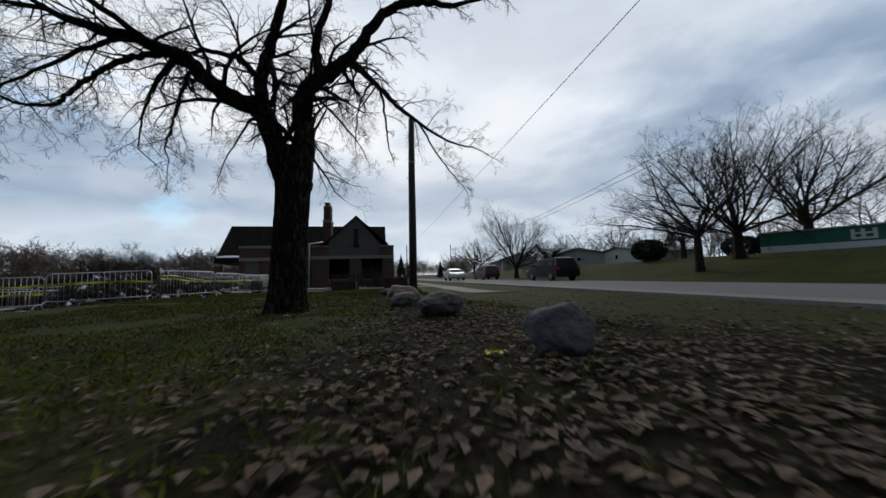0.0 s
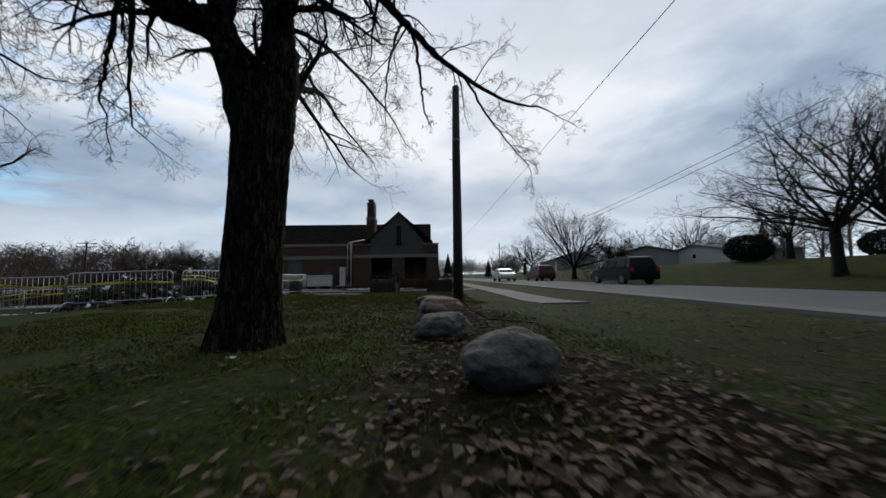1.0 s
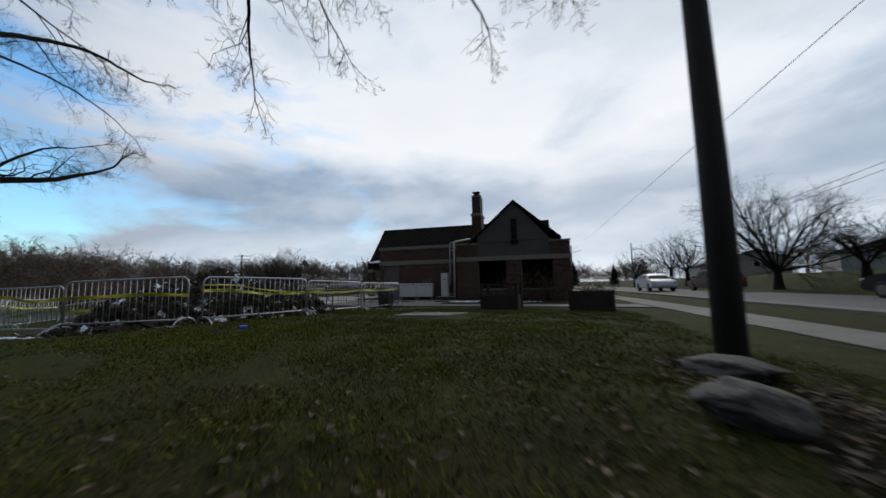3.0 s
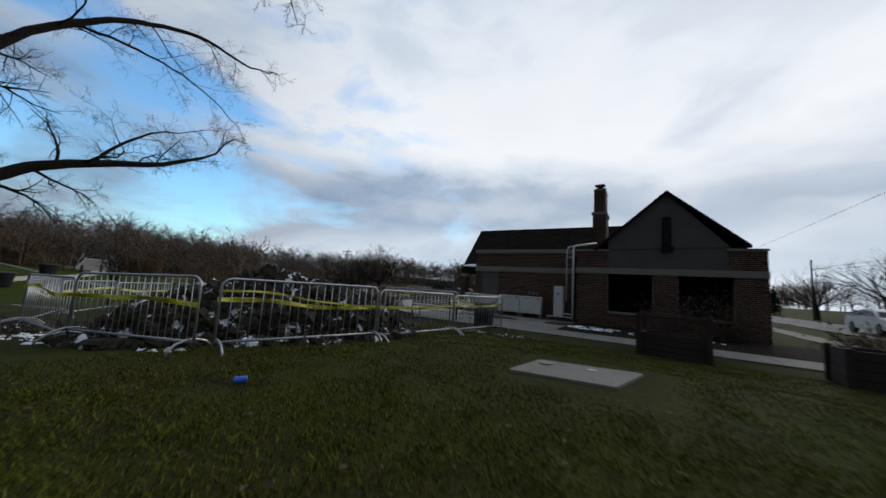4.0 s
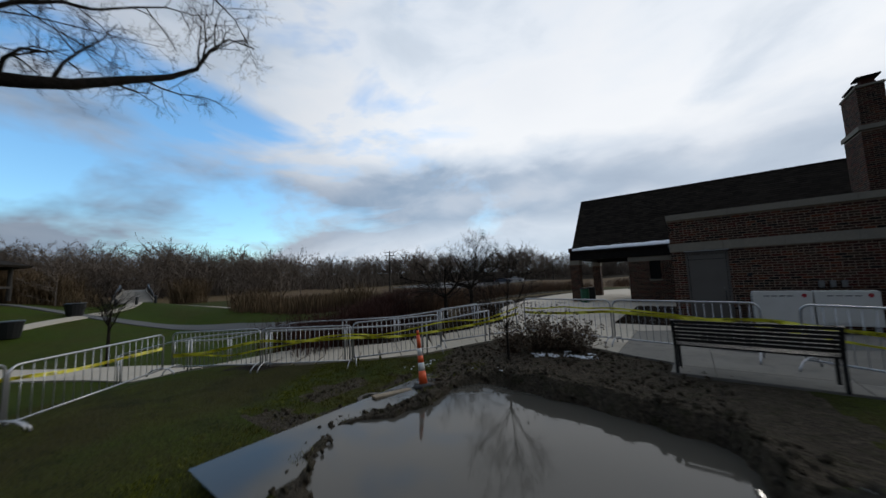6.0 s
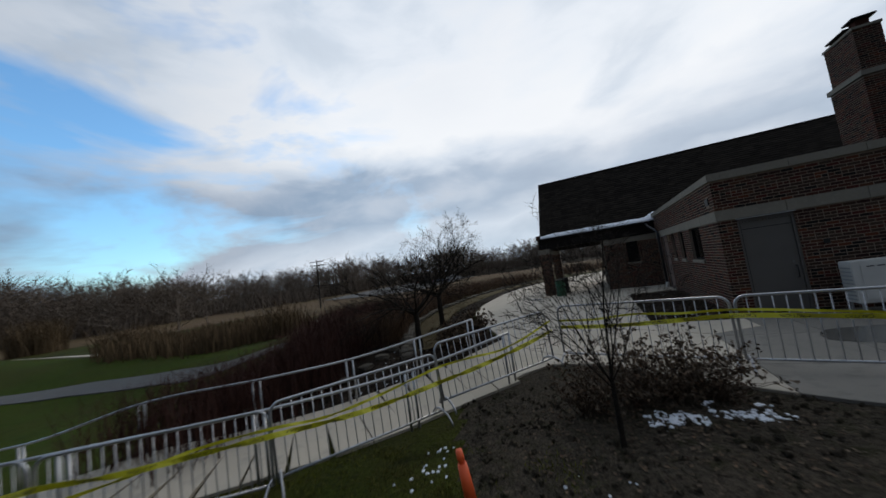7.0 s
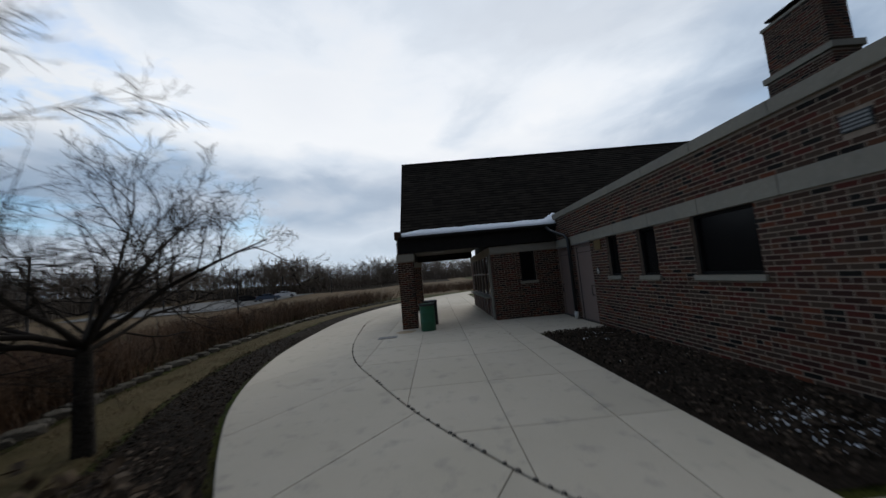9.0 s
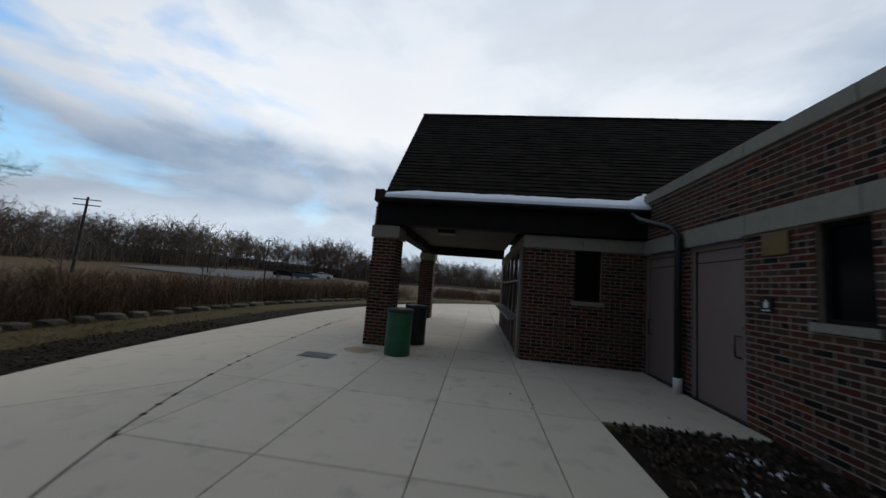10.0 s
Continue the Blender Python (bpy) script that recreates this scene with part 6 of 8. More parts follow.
def make_barrier():
    L, H, R = 2.45, 1.0, 0.018
    ob = holder("crowd_barrier", "galvanised steel crowd barrier with upright bars", "barrier", group="barriers round the pit")
    c, path = 0.13, []
    for cx, cz, a0 in ((c, H - c, 180), (L - c, H - c, 90)):
        for k in range(7):
            a = radians(a0 - 15 * k)
            path.append((cx + c * math.cos(a), 0, cz + c * math.sin(a)))
    pts = [(0, 0, 0.13)] + path + [(L, 0, 0.13)]
    part("frame", Buf().tube(pts, R, 8), M["galvanised"], ob, smooth=True)
    part("bottom_rail", Buf().tube([(0, 0, 0.14), (L, 0, 0.14)], R, 8), M["galvanised"], ob, smooth=True)
    bar = Buf().tube([(0, 0, 0.14), (0, 0, H - 0.01)], 0.0065, 6).mesh("bar", M["galvanised"], True)
    n = 19
    for i in range(1, n):
        b = new("bar", bar)
        b.parent = ob
        b.location = (L * i / n, 0, 0)
    foot = Buf().tube([(0, -0.31, 0.0), (0, -0.29, 0.06), (0, -0.2, 0.13), (0, -0.06, 0.17), (0, 0.06, 0.17), (0, 0.2, 0.13), (0, 0.29, 0.06), (0, 0.31, 0.0)], 0.016, 7).mesh("foot", M["galvanised"], True)
    for x in (0.04, L - 0.04):
        f = new("foot", foot)
        f.parent = ob
        f.location = (x, 0, 0)
    return ob


barrier = make_barrier()
first = True
TOPS = []


def place_barrier(a, b, gap=0.05, dz=0.0):
    """A barrier from plan point a to b, its feet on the ground."""
    global first
    za, zb = max(height(*a), level(*a) if a[0] > -6 and a[1] > -6 else -9) + dz, max(height(*b), level(*b) if b[0] > -6 and b[1] > -6 else -9) + dz
    A, B = Vector((*a, za)), Vector((*b, zb))
    d = B - A
    A = A + d.normalized() * gap * 0.5
    d = d * (1 - gap / d.length)
    e1, e2 = d / 2.45, Vector((-d.y, d.x, 0)).normalized()
    m = Matrix((e1, e2, Vector((0, 0, 1)))).transposed().to_4x4()
    m.translation = A
    TOPS.append((A.copy(), A + d))
    if first:
        m = Matrix((e1.normalized(), e2, Vector((0, 0, 1)))).transposed().to_4x4()
        m.translation = A
        barrier.matrix_basis = m
        first = False
        return barrier
    return copy_thing(barrier, m)


WEST_ROW = [(-3.66, -3.32), (-5.15, -5.05), (-6.5, -6.95), (-8.3, -8.35), (-10.5, -9.6)]
NORTH_ROW = [(3.85, -5.9), (1.35, -4.3), (-1.1, -3.82), (-3.52, -3.2)]
SOUTH_ROW = [(3.95, -6.15), (3.64, -8.75), (3.4, -11.3), (2.84, -13.86)]
SW_ROW = [(2.72, -14.0), (0.28, -14.7), (-2.4, -14.85), (-5.4, -13.9), (-8.0, -12.2), (-10.4, -9.8)]
for row in (NORTH_ROW, SOUTH_ROW, SW_ROW, WEST_ROW):
    for a, b in zip(row, row[1:]):
        place_barrier(a, b)

# caution tape strung along the barriers


def tape(points, label="yellow caution tape strung along barriers", words=True, seed=1, half=0.033):
    """A twisted plastic ribbon through points, printed upside down."""
    rnd = random.Random(seed)
    P = spline(points, 10)
    b, n = Buf(), len(P)
    ob_pts = []
    for i, p in enumerate(P):
        d = (P[min(i + 1, n - 1)] - P[max(i - 1, 0)]).normalized()
        tw = 0.5 * math.sin(i * 0.37 + seed) + 0.25 * math.sin(i * 1.1 + 2 * seed)
        up = (Vector((0, 0, 1)) * math.cos(tw) + Vector((-d.y, d.x, 0)) * math.sin(tw)) * half
        b.v += [tuple(p - up), tuple(p + up)]
        ob_pts.append((p, d, up))
        if i:
            o = 2 * i
            b.f.append((o - 2, o, o + 1, o - 1))
            b.mi.append(0)
    ob = thing("caution_tape", b, M["tape"], label, "tape")
    sol = ob.modifiers.new("thick", "SOLIDIFY")
    sol.thickness = 0.0012
    if words:
        acc, nxt = 0.0, 0.15
        for i in range(1, n - 1):
            acc += (ob_pts[i][0] - ob_pts[i - 1][0]).length
            if acc > nxt:
                p, d, up = ob_pts[i]
                nrm = d.cross(up.normalized())
                for sgn in (1, -1):
                    m = Matrix((-d * sgn, -up.normalized(), nrm * sgn)).transposed().to_4x4()
                    m.translation = p + nrm * sgn * 0.004
                    t = new("lettering", CAUTION)
                    t.parent = ob
                    t.matrix_basis = m
                nxt = acc + 0.48
    return ob


tcur = bpy.data.curves.new("lettering", "FONT")
tcur.body, tcur.size, tcur.align_x, tcur.align_y = "CAUTION", 0.062, "CENTER", "CENTER"
tcur.resolution_u = 2
tmp = bpy.data.objects.new("lettering_source", tcur)
scene.collection.objects.link(tmp)
bpy.context.view_layer.update()
CAUTION = bpy.data.meshes.new_from_object(tmp.evaluated_get(bpy.context.evaluated_depsgraph_get()))
CAUTION.materials.clear()
CAUTION.materials.append(M["tape_ink"])
bpy.data.objects.remove(tmp)


def along_row(row, offs, side=0.03, drop=0.0):
    out = []
    for (a, b), hs in zip(zip(row, row[1:]), offs):
        A, B = Vector((*a, height(*a))), Vector((*b, height(*b)))
        nrm = Vector((-(B - A).y, (B - A).x, 0)).normalized() * side
        for k, hh in enumerate(hs):
            t = k / len(hs)
            out.append(A.lerp(B, t) + nrm + Vector((0, 0, hh)))
    A = Vector((*row[-1], height(*row[-1])))
    out.append(A + Vector((0, 0, offs[-1][-1])))
    return out


tape(along_row(SOUTH_ROW, [(0.78, 0.72, 0.7), (0.72, 0.66, 0.62, 0.62), (0.62, 0.6, 0.62, 0.7)], -0.03), seed=2)
tape(along_row(SOUTH_ROW[1:], [(0.7, 0.68, 0.65, 0.63), (0.63, 0.66, 0.72, 0.82)], -0.02), seed=3, words=False, half=0.016)
tape(along_row(SW_ROW, [(0.62, 0.7, 0.72), (0.74, 0.72, 0.85), (0.8, 0.7, 0.6), (0.7, 0.75, 0.8), (0.8, 0.7, 0.7)], 0.03), seed=4)
tape(along_row(NORTH_ROW, [(0.8, 0.72, 0.68, 0.7), (0.74, 0.7, 0.74), (0.78, 0.74, 0.7, 0.68)], 0.03), seed=5)
tape(along_row(NORTH_ROW, [(0.8, 0.6, 0.5, 0.55), (0.62, 0.72, 0.8), (0.86, 0.84, 0.86, 0.8)], 0.02), seed=6, words=False, half=0.018)
tape(along_row(WEST_ROW, [(0.66, 0.62, 0.6, 0.6), (0.62, 0.6, 0.6, 0.64), (0.7, 0.68, 0.66), (0.7, 0.6, 0.5)], 0.03), seed=7)
tape(along_row(WEST_ROW, [(0.84, 0.74, 0.7, 0.78), (0.84, 0.78, 0.72, 0.7), (0.78, 0.74, 0.6), (0.5, 0.4, 0.45)], 0.02), seed=8, words=False, half=0.018)

# hand rails on both sides of the lower path
RAIL_W = [(-5.5, -2.5), (-6.45, -3.35), (-7.4, -4.45), (-8.6, -5.6), (-10.3, -6.6), (-12.8, -7.4), (-16.0, -8.2)]
RAIL_E = [(-4.3, -3.9), (-5.55, -5.2), (-6.9, -6.75), (-8.6, -8.0), (-10.8, -9.1), (-13.5, -10.1)]


def handrail(pts, label):
    ob = holder("handrail", label, "railing", Matrix.Translation((*pts[0], height(*pts[0]))))
    o = Vector((*pts[0], height(*pts[0])))
    P = [Vector((x, y, height(x, y) + 0.88)) - o for x, y in pts]
    part("rail", Buf().tube(spline(P, 5), 0.022, 8), M["galvanised"], ob, smooth=True)
    for (x, y), a, b in zip(pts, P, P[1:] + [2 * P[-1] - P[-2]]):
        d = (b - a).normalized()
        for k in (0.0, 0.13):
            q = Vector((x, y, height(x, y) - 0.06)) - o + Vector((d.x, d.y, 0)) * k
            part("post", Buf().tube([q, (q.x, q.y, a.z + d.z * k)], 0.02, 8), M["galvanised"], ob, smooth=True)
    return ob


handrail(RAIL_W, "galvanised pipe hand rail with paired posts")
handrail(RAIL_E, "galvanised pipe hand rail with paired posts")

# ---- spoil heap ----


def chunk(b, rnd, x, y, z, s, mi=0):
    """A broken lump: a squashed, skewed octahedron-like hull."""
    pts = []
    for d in ((1, 0, 0), (0, 1, 0), (-1, 0, 0), (0, -1, 0)):
        pts.append(Vector(d) * rnd.uniform(0.6, 1.1) + Vector((rnd.gauss(0, 0.2), rnd.gauss(0, 0.2), rnd.gauss(0, 0.25))))
    pts = [p * rnd.uniform(0.8, 1.15) for p in pts]
    top = [p * rnd.uniform(0.35, 0.8) + Vector((0, 0, rnd.uniform(0.5, 0.9))) for p in pts]
    bot = [p * rnd.uniform(0.5, 0.9) - Vector((0, 0, rnd.uniform(0.4, 0.8))) for p in pts]
    R = Euler((rnd.gauss(0, 0.5), rnd.gauss(0, 0.5), rnd.random() * 6.28)).to_matrix()
    v = [tuple(R @ p * s + Vector((x, y, z))) for p in bot + pts + top]
    f = [(3, 2, 1, 0), (8, 9, 10, 11)]
    for k in range(4):
        q = (k + 1) % 4
        f += [(k, q, 4 + q, 4 + k), (4 + k, 4 + q, 8 + q, 8 + k)]
    b.add(v, f, mi)


HC, HA = Vector((1.2, -11.95)), radians(60)


def heap(x, y):
    dx, dy = x - HC.x, y - HC.y
    u, v = dx * math.cos(HA) + dy * math.sin(HA), -dx * math.sin(HA) + dy * math.cos(HA)
    e = (u / 2.75) ** 2 + (v / 1.75) ** 2
    if e > 1.25:
        return 0.0
    return max(0.0, 1.0 - e) ** 0.6 * (1.0 + 0.32 * noise.noise((x * 1.1, y * 1.1, 7))) + (0.1 * noise.noise((x * 3, y * 3, 2)) + 0.07 * noise.noise((x * 8, y * 8, 2))) * max(0, 1.2 - e)


hb, hr = Buf(), random.Random(31)
N, S0 = 120, 3.3
for j in range(N + 1):
    for i in range(N + 1):
        x, y = HC.x - S0 + 2 * S0 * i / N, HC.y - S0 + 2 * S0 * j / N
        hh = heap(x, y)
        hb.v.append((x, y, height(x, y) + (hh if hh > 0.02 else -0.12)))
for j in range(N):
    for i in range(N):
        o = j * (N + 1) + i
        hb.f.append((o, o + 1, o + N + 2, o + N + 1))
        hb.mi.append(0)
spoil = thing("spoil_heap", hb, M["heap_soil"], "heap of dug earth and broken lumps dusted with snow", "heap", kind="stuff", smooth=True)
lumps = Buf()
for k in range(5200):
    a, q = hr.random() * 6.28, math.sqrt(hr.random()) * 1.12
    u, v = 2.8 * q * math.cos(a), 1.8 * q * math.sin(a)
    x, y = HC.x + u * math.cos(HA) - v * math.sin(HA), HC.y + u * math.sin(HA) + v * math.cos(HA)
    if pool_depth(x, y) > -0.1:
        continue
    s = 0.016 + 0.16 * hr.random() ** 4
    chunk(lumps, hr, x, y, height(x, y) + heap(x, y) + s * 0.2, s)
part("broken_earth", lumps, M["rubble"], spoil, "clods and broken stone", kind="stuff")


def snow_blob(b, rnd, x, y, z, s, flat=0.28):
    n = 9
    ring = [(s * rnd.uniform(0.5, 1.2) * math.cos(6.283 * k / n), s * rnd.uniform(0.5, 1.2) * math.sin(6.283 * k / n)) for k in range(n)]
    v = [(x + p, y + q, z - 0.01) for p, q in ring] + [(x + p * 0.75, y + q * 0.75, z + s * flat * rnd.uniform(0.4, 1)) for p, q in ring] + [(x, y, z + s * flat)]
    f = [(k, (k + 1) % n, n + (k + 1) % n, n + k) for k in range(n)] + [(n + k, n + (k + 1) % n, 2 * n) for k in range(n)]
    b.add(v, f)


# loose lumps and snow lying west and south of the heap
scat, snow2 = Buf(), Buf()
for k in range(420):
    t = hr.random()
    x, y = 1.9 - 6.5 * t + hr.gauss(0, 0.35), -14.0 - 0.3 * t + 0.7 * hr.random() + hr.gauss(0, 0.3)
    if t > 0.3:
        y += hr.uniform(-0.4, 1.4)
    s = 0.02 + 0.07 * hr.random() ** 2
    chunk(scat, hr, x, y, height(x, y) + s * 0.3, s)
for k in range(420):
    a, q = hr.random() * 6.28, math.sqrt(hr.random())
    x, y, s = -2.9 + 1.5 * q * math.cos(a), -14.95 + 0.45 * q * math.sin(a), 0.02 + 0.07 * hr.random() ** 2
    chunk(scat, hr, x, y, height(x, y) + s * 0.3, s)
tagged(new("rubble", scat.mesh("rubble", M["rubble"])), "scattered clods and stones at the barrier feet", "rubble", kind="stuff")


def snow_field(x, y, rx, ry, n, s=0.07):
    for _ in range(n):
        a, q = hr.random() * 6.28, hr.random() ** 0.7
        px, py = x + rx * q * math.cos(a), y + ry * q * math.sin(a)
        if noise.noise((px * 2.2, py * 2.2, 4)) > -0.12 and pool_depth(px, py) < -0.12:
            snow_blob(snow2, hr, px, py, (0.022 if -1.75 < px < 0 and py > -0.3 else 0.05 if 5.3 < px < 12.4 and py > -4.5 else 0) + max(height(px, py), level(px, py) - 0.02 if px > -5.5 and py > -5 else -9) + 0.008, s * hr.uniform(0.4, 1.2), 0.16)


for f in ((1.6, -14.1, 1.0, 0.25, 60, 0.05), (-1.0, -14.9, 1.4, 0.4, 60, 0.06), (-3.4, -14.9, 1.2, 0.6, 40, 0.045), (2.2, -13.2, 0.4, 1.2, 16, 0.028), (4.2, -7.3, 1.4, 0.4, 60, 0.03), (-2.2, -5.35, 0.3, 0.24, 150, 0.028), (-1.5, -5.05, 0.4, 0.28, 190, 0.03), (-4.9, -6.2, 0.4, 0.5, 26, 0.03), (-2.9, -6.6, 0.5, 0.4, 10, 0.025), (6.2, -2.9, 0.9, 0.6, 170, 0.07), (8.2, -3.3, 1.6, 0.5, 110, 0.05), (-3.0, -15.0, 0.8, 0.3, 70, 0.075), (-1.2, -15.0, 0.9, 0.3, 26, 0.03), (9.05, -21.75, 0.12, 0.08, 6, 0.035), (-0.75, 0.6, 0.7, 0.75, 260, 0.014), (-0.7, 3.2, 0.7, 2.0, 760, 0.019), (-7.9, -1.6, 0.5, 1.2, 40, 0.02), (-7.3, -4.0, 0.5, 0.6, 40, 0.02)):
    snow_field(*f)
tagged(new("snow", snow2.mesh("snow_scatter", M["snow"])), "scattered remnants of thin snow", "snow", kind="stuff")

# clods and torn turf along the pit's rim
rim, rr9 = Buf(), random.Random(91)
for k in range(5200):
    x, y = rr9.uniform(-4.6, 1.6), rr9.uniform(-11.4, -6.4)
    d = pool_depth(x, y)
    if -0.5 < d < 0.06 and rr9.random() < 0.75 + d:
        s = 0.01 + 0.05 * rr9.random() ** 3
        chunk(rim, rr9, x, y, height(x, y) + s * 0.25, s)
for k in range(3600):
    x, y = rr9.uniform(-5.6, 0.8), rr9.uniform(-9.6, -4.2)
    if is_soil(x, y) and pool_depth(x, y) < -0.1 and not (x > -3.1 and y > -3.5 - 0.5 * (x + 3.0) - 0.1):
        s = 0.008 + 0.045 * rr9.random() ** 3
        chunk(rim, rr9, x, y, height(x, y) + s * 0.3, s)
tagged(new("clods", rim.mesh("clods", M["soil"])), "crumbling clods of earth round the flooded pit", "earth", kind="stuff")

# ---- things round the pit ----
cz = height(-3.45, -8.15)
cone = holder("traffic_delineator", "orange and white traffic delineator cone leaning slightly", "traffic cone", pose(-3.56, -7.68, height(-3.56, -7.68), -3, -9, 0))
part("base", Buf().lathe([(0.2, 0.0), (0.2, 0.03), (0.17, 0.05), (0.08, 0.06)], sides=8), M["rubber"], cone)
for z0, z1, r0, r1, mm in ((0.05, 0.28, 0.078, 0.062, "orange"), (0.28, 0.42, 0.062, 0.054, "reflective_white"), (0.42, 0.54, 0.054, 0.047, "orange"), (0.54, 0.67, 0.047, 0.04, "reflective_white"), (0.67, 0.9, 0.04, 0.032, "orange")):
    part("stripe" if mm == "reflective_white" else "sleeve", Buf().lathe([(r0, z0), (r1, z1)], sides=20), M[mm], cone, smooth=True)
part("grip", Buf().lathe([(0.02, 0.9), (0.026, 0.94), (0.022, 0.985)], sides=12), M["orange"], cone, smooth=True)
rg = Buf()
for k in range(25):
    a = 6.283 * k / 24
    for r, z in ((0.13, 0.0), (0.13, 0.035), (0.22, 0.035), (0.23, 0.0)):
        rg.v.append((r * math.cos(a), r * math.sin(a), z))
    if k:
        o = 4 * k
        rg.f += [(o - 4 + i, o + i, o + (i + 1) % 4, o - 4 + (i + 1) % 4) for i in range(4)]
        rg.mi += [0] * 4
thing("manhole_ring", rg, M["boulder_grey"], "loose grey concrete manhole ring on the grass", "ring", m=pose(-4.2, -8.4, height(-4.2, -8.4) + 0.02, 4, -5, 0) @ Matrix.Scale(0.85, 4))
thing("board", box_buf(-0.38, -0.07, 0, 0.38, 0.07, 0.035), M["wood_board"], "pale offcut plank lying at the pit edge", "plank", bevel=0.004, m=pose(-3.78, -8.2, height(-3.78, -8.2) + 0.03, 0, 3, 74))


def bench(m):
    ob = holder("park_bench", "black steel slatted park bench", "bench", m)
    for x in (0.0, 1.75):
        part("leg", Buf().tube([(x, 0.0, 0), (x, 0.02, 0.42), (x, -0.12, 0.85)], 0.025, 6), M["black_metal"], ob)
        part("leg", Buf().tube([(x, 0.45, 0), (x, 0.43, 0.42), (x, 0.0, 0.43)], 0.025, 6), M["black_metal"], ob)
        part("arm", Buf().tube([(x, -0.05, 0.64), (x, 0.42, 0.64), (x, 0.44, 0.42)], 0.018, 6), M["black_metal"], ob)
    for k in range(6):
        part("seat_slat", box_buf(0, 0.03 + 0.07 * k, 0.42, 1.75, 0.085 + 0.07 * k, 0.445), M["black_metal"], ob, bevel=0.004)
    for k in range(6):
        z = 0.5 + 0.06 * k
        part("back_slat", box_buf(0, 0.0 - 0.025 * k, z, 1.75, 0.025 - 0.025 * k, z + 0.045), M["black_metal"], ob, bevel=0.004)
    return ob


bench(pose(0.12, -5.72, 0.0, 0, 0, -4))

# concrete utility pad in the lawn
pad = holder("utility_pad", "square concrete utility pad with small steel covers", "concrete pad", pose(0, 0, 0, 0, 0, 0))
slab([(6.2, -11.68), (6.24, -11.73), (7.44, -11.58), (7.49, -11.53), (7.75, -10.26), (7.7, -10.2), (6.36, -10.6), (6.31, -10.65)], pad, lambda x, y: height(x, y) + 0.04, gap=0.0, mat="old_concrete")
for x, y, r, mm in ((6.5, -10.93, 0.1, "dull_steel"), (7.12, -10.8, 0.07, "galvanised")):
    part("cover", Buf().lathe([(r, 0.0), (r, 0.012), (r * 0.9, 0.018)], sides=20), M[mm], pad, "round steel cover", m=Matrix.Translation((x, y, height(x, y) + 0.05)))
can = Buf().lathe([(0.026, 0), (0.033, 0.008), (0.033, 0.11), (0.026, 0.12)], sides=16)
M["blue_paint"] = material("blue_paint", (0.02, 0.1, 0.55), 0.3, spots=((20, 0.5, 0.7, (0.3, 0.35, 0.6), 0.5),))
thing("drink_can", can, M["blue_paint"], "crumpled blue drink can lying on grass", "can", m=pose(4.4, -14.2, height(4.4, -14.2) + 0.035, 90, 0, -25))
M["yellow_petal"] = material("yellow_petal", (0.7, 0.55, 0.02), 0.7, spots=((20, 0.4, 0.7, (0.5, 0.36, 0.02), 0.5),))
fb = Buf()
for k in range(16):
    a, r = k * 2.4, 0.012 * k ** 0.75
    fb.add([(r * math.cos(a), r * math.sin(a), 0.06), ((r + 0.035) * math.cos(a + 0.3), (r + 0.035) * math.sin(a + 0.3), 0.05), ((r + 0.05) * math.cos(a), (r + 0.05) * math.sin(a), 0.035), ((r + 0.035) * math.cos(a - 0.3), (r + 0.035) * math.sin(a - 0.3), 0.05)], [(0, 1, 2, 3)])
fb.tube([(0, 0, 0), (0, 0, 0.055)], 0.004, 5)
thing("flower", fb, M["yellow_petal"], "small bright yellow flower head among dead leaves", "flower", m=Matrix.Translation((10.99, -24.9, height(10.99, -24.9))) @ Matrix.Scale(0.6, 4))

# ---- against the south wall ----


def heat_pump(x, y, w):
    ob = holder("condenser_unit", "off-white outdoor condenser unit on a steel stand", "air conditioner", Matrix.Translation((x, y, 0)))
    part("case", box_buf(0, -0.36, 0.2, w, 0, 1.0), M["white_enamel"], ob, bevel=0.015)
    part("fan_panel", box_buf(0.12, -0.375, 0.26, w - 0.3, -0.362, 0.94), M["white_enamel"], ob, bevel=0.006)
    for k in range(9):
        part("grille_bar", box_buf(-0.012, -0.34, 0.26 + 0.075 * k, -0.002, -0.02, 0.285 + 0.075 * k), M["galvanised"], ob)
    part("badge", Buf().lathe([(0.045, 0), (0.045, 0.006)], sides=16), M["red_badge"], ob, "small round red maker's badge", m=pose(w - 0.14, -0.362, 0.9, 90, 0, 0))
    for k in range(4):
        part("slot", box_buf(0.2 + 0.14 * k, -0.38, 0.88, 0.3 + 0.14 * k, -0.376, 0.9), M["vent_dark"], ob)
    for px in (0.06, w - 0.06):
        part("stand_leg", Buf().tube([(px, -0.33, 0.0), (px, -0.33, 0.2)], 0.018, 6), M["galvanised"], ob)
        part("stand_leg", Buf().tube([(px, -0.03, 0.0), (px, -0.03, 0.2)], 0.018, 6), M["galvanised"], ob)
        part("stand_foot", Buf().tube([(px, -0.42, 0.015), (px, 0.05, 0.015)], 0.014, 6), M["galvanised"], ob)
    return ob


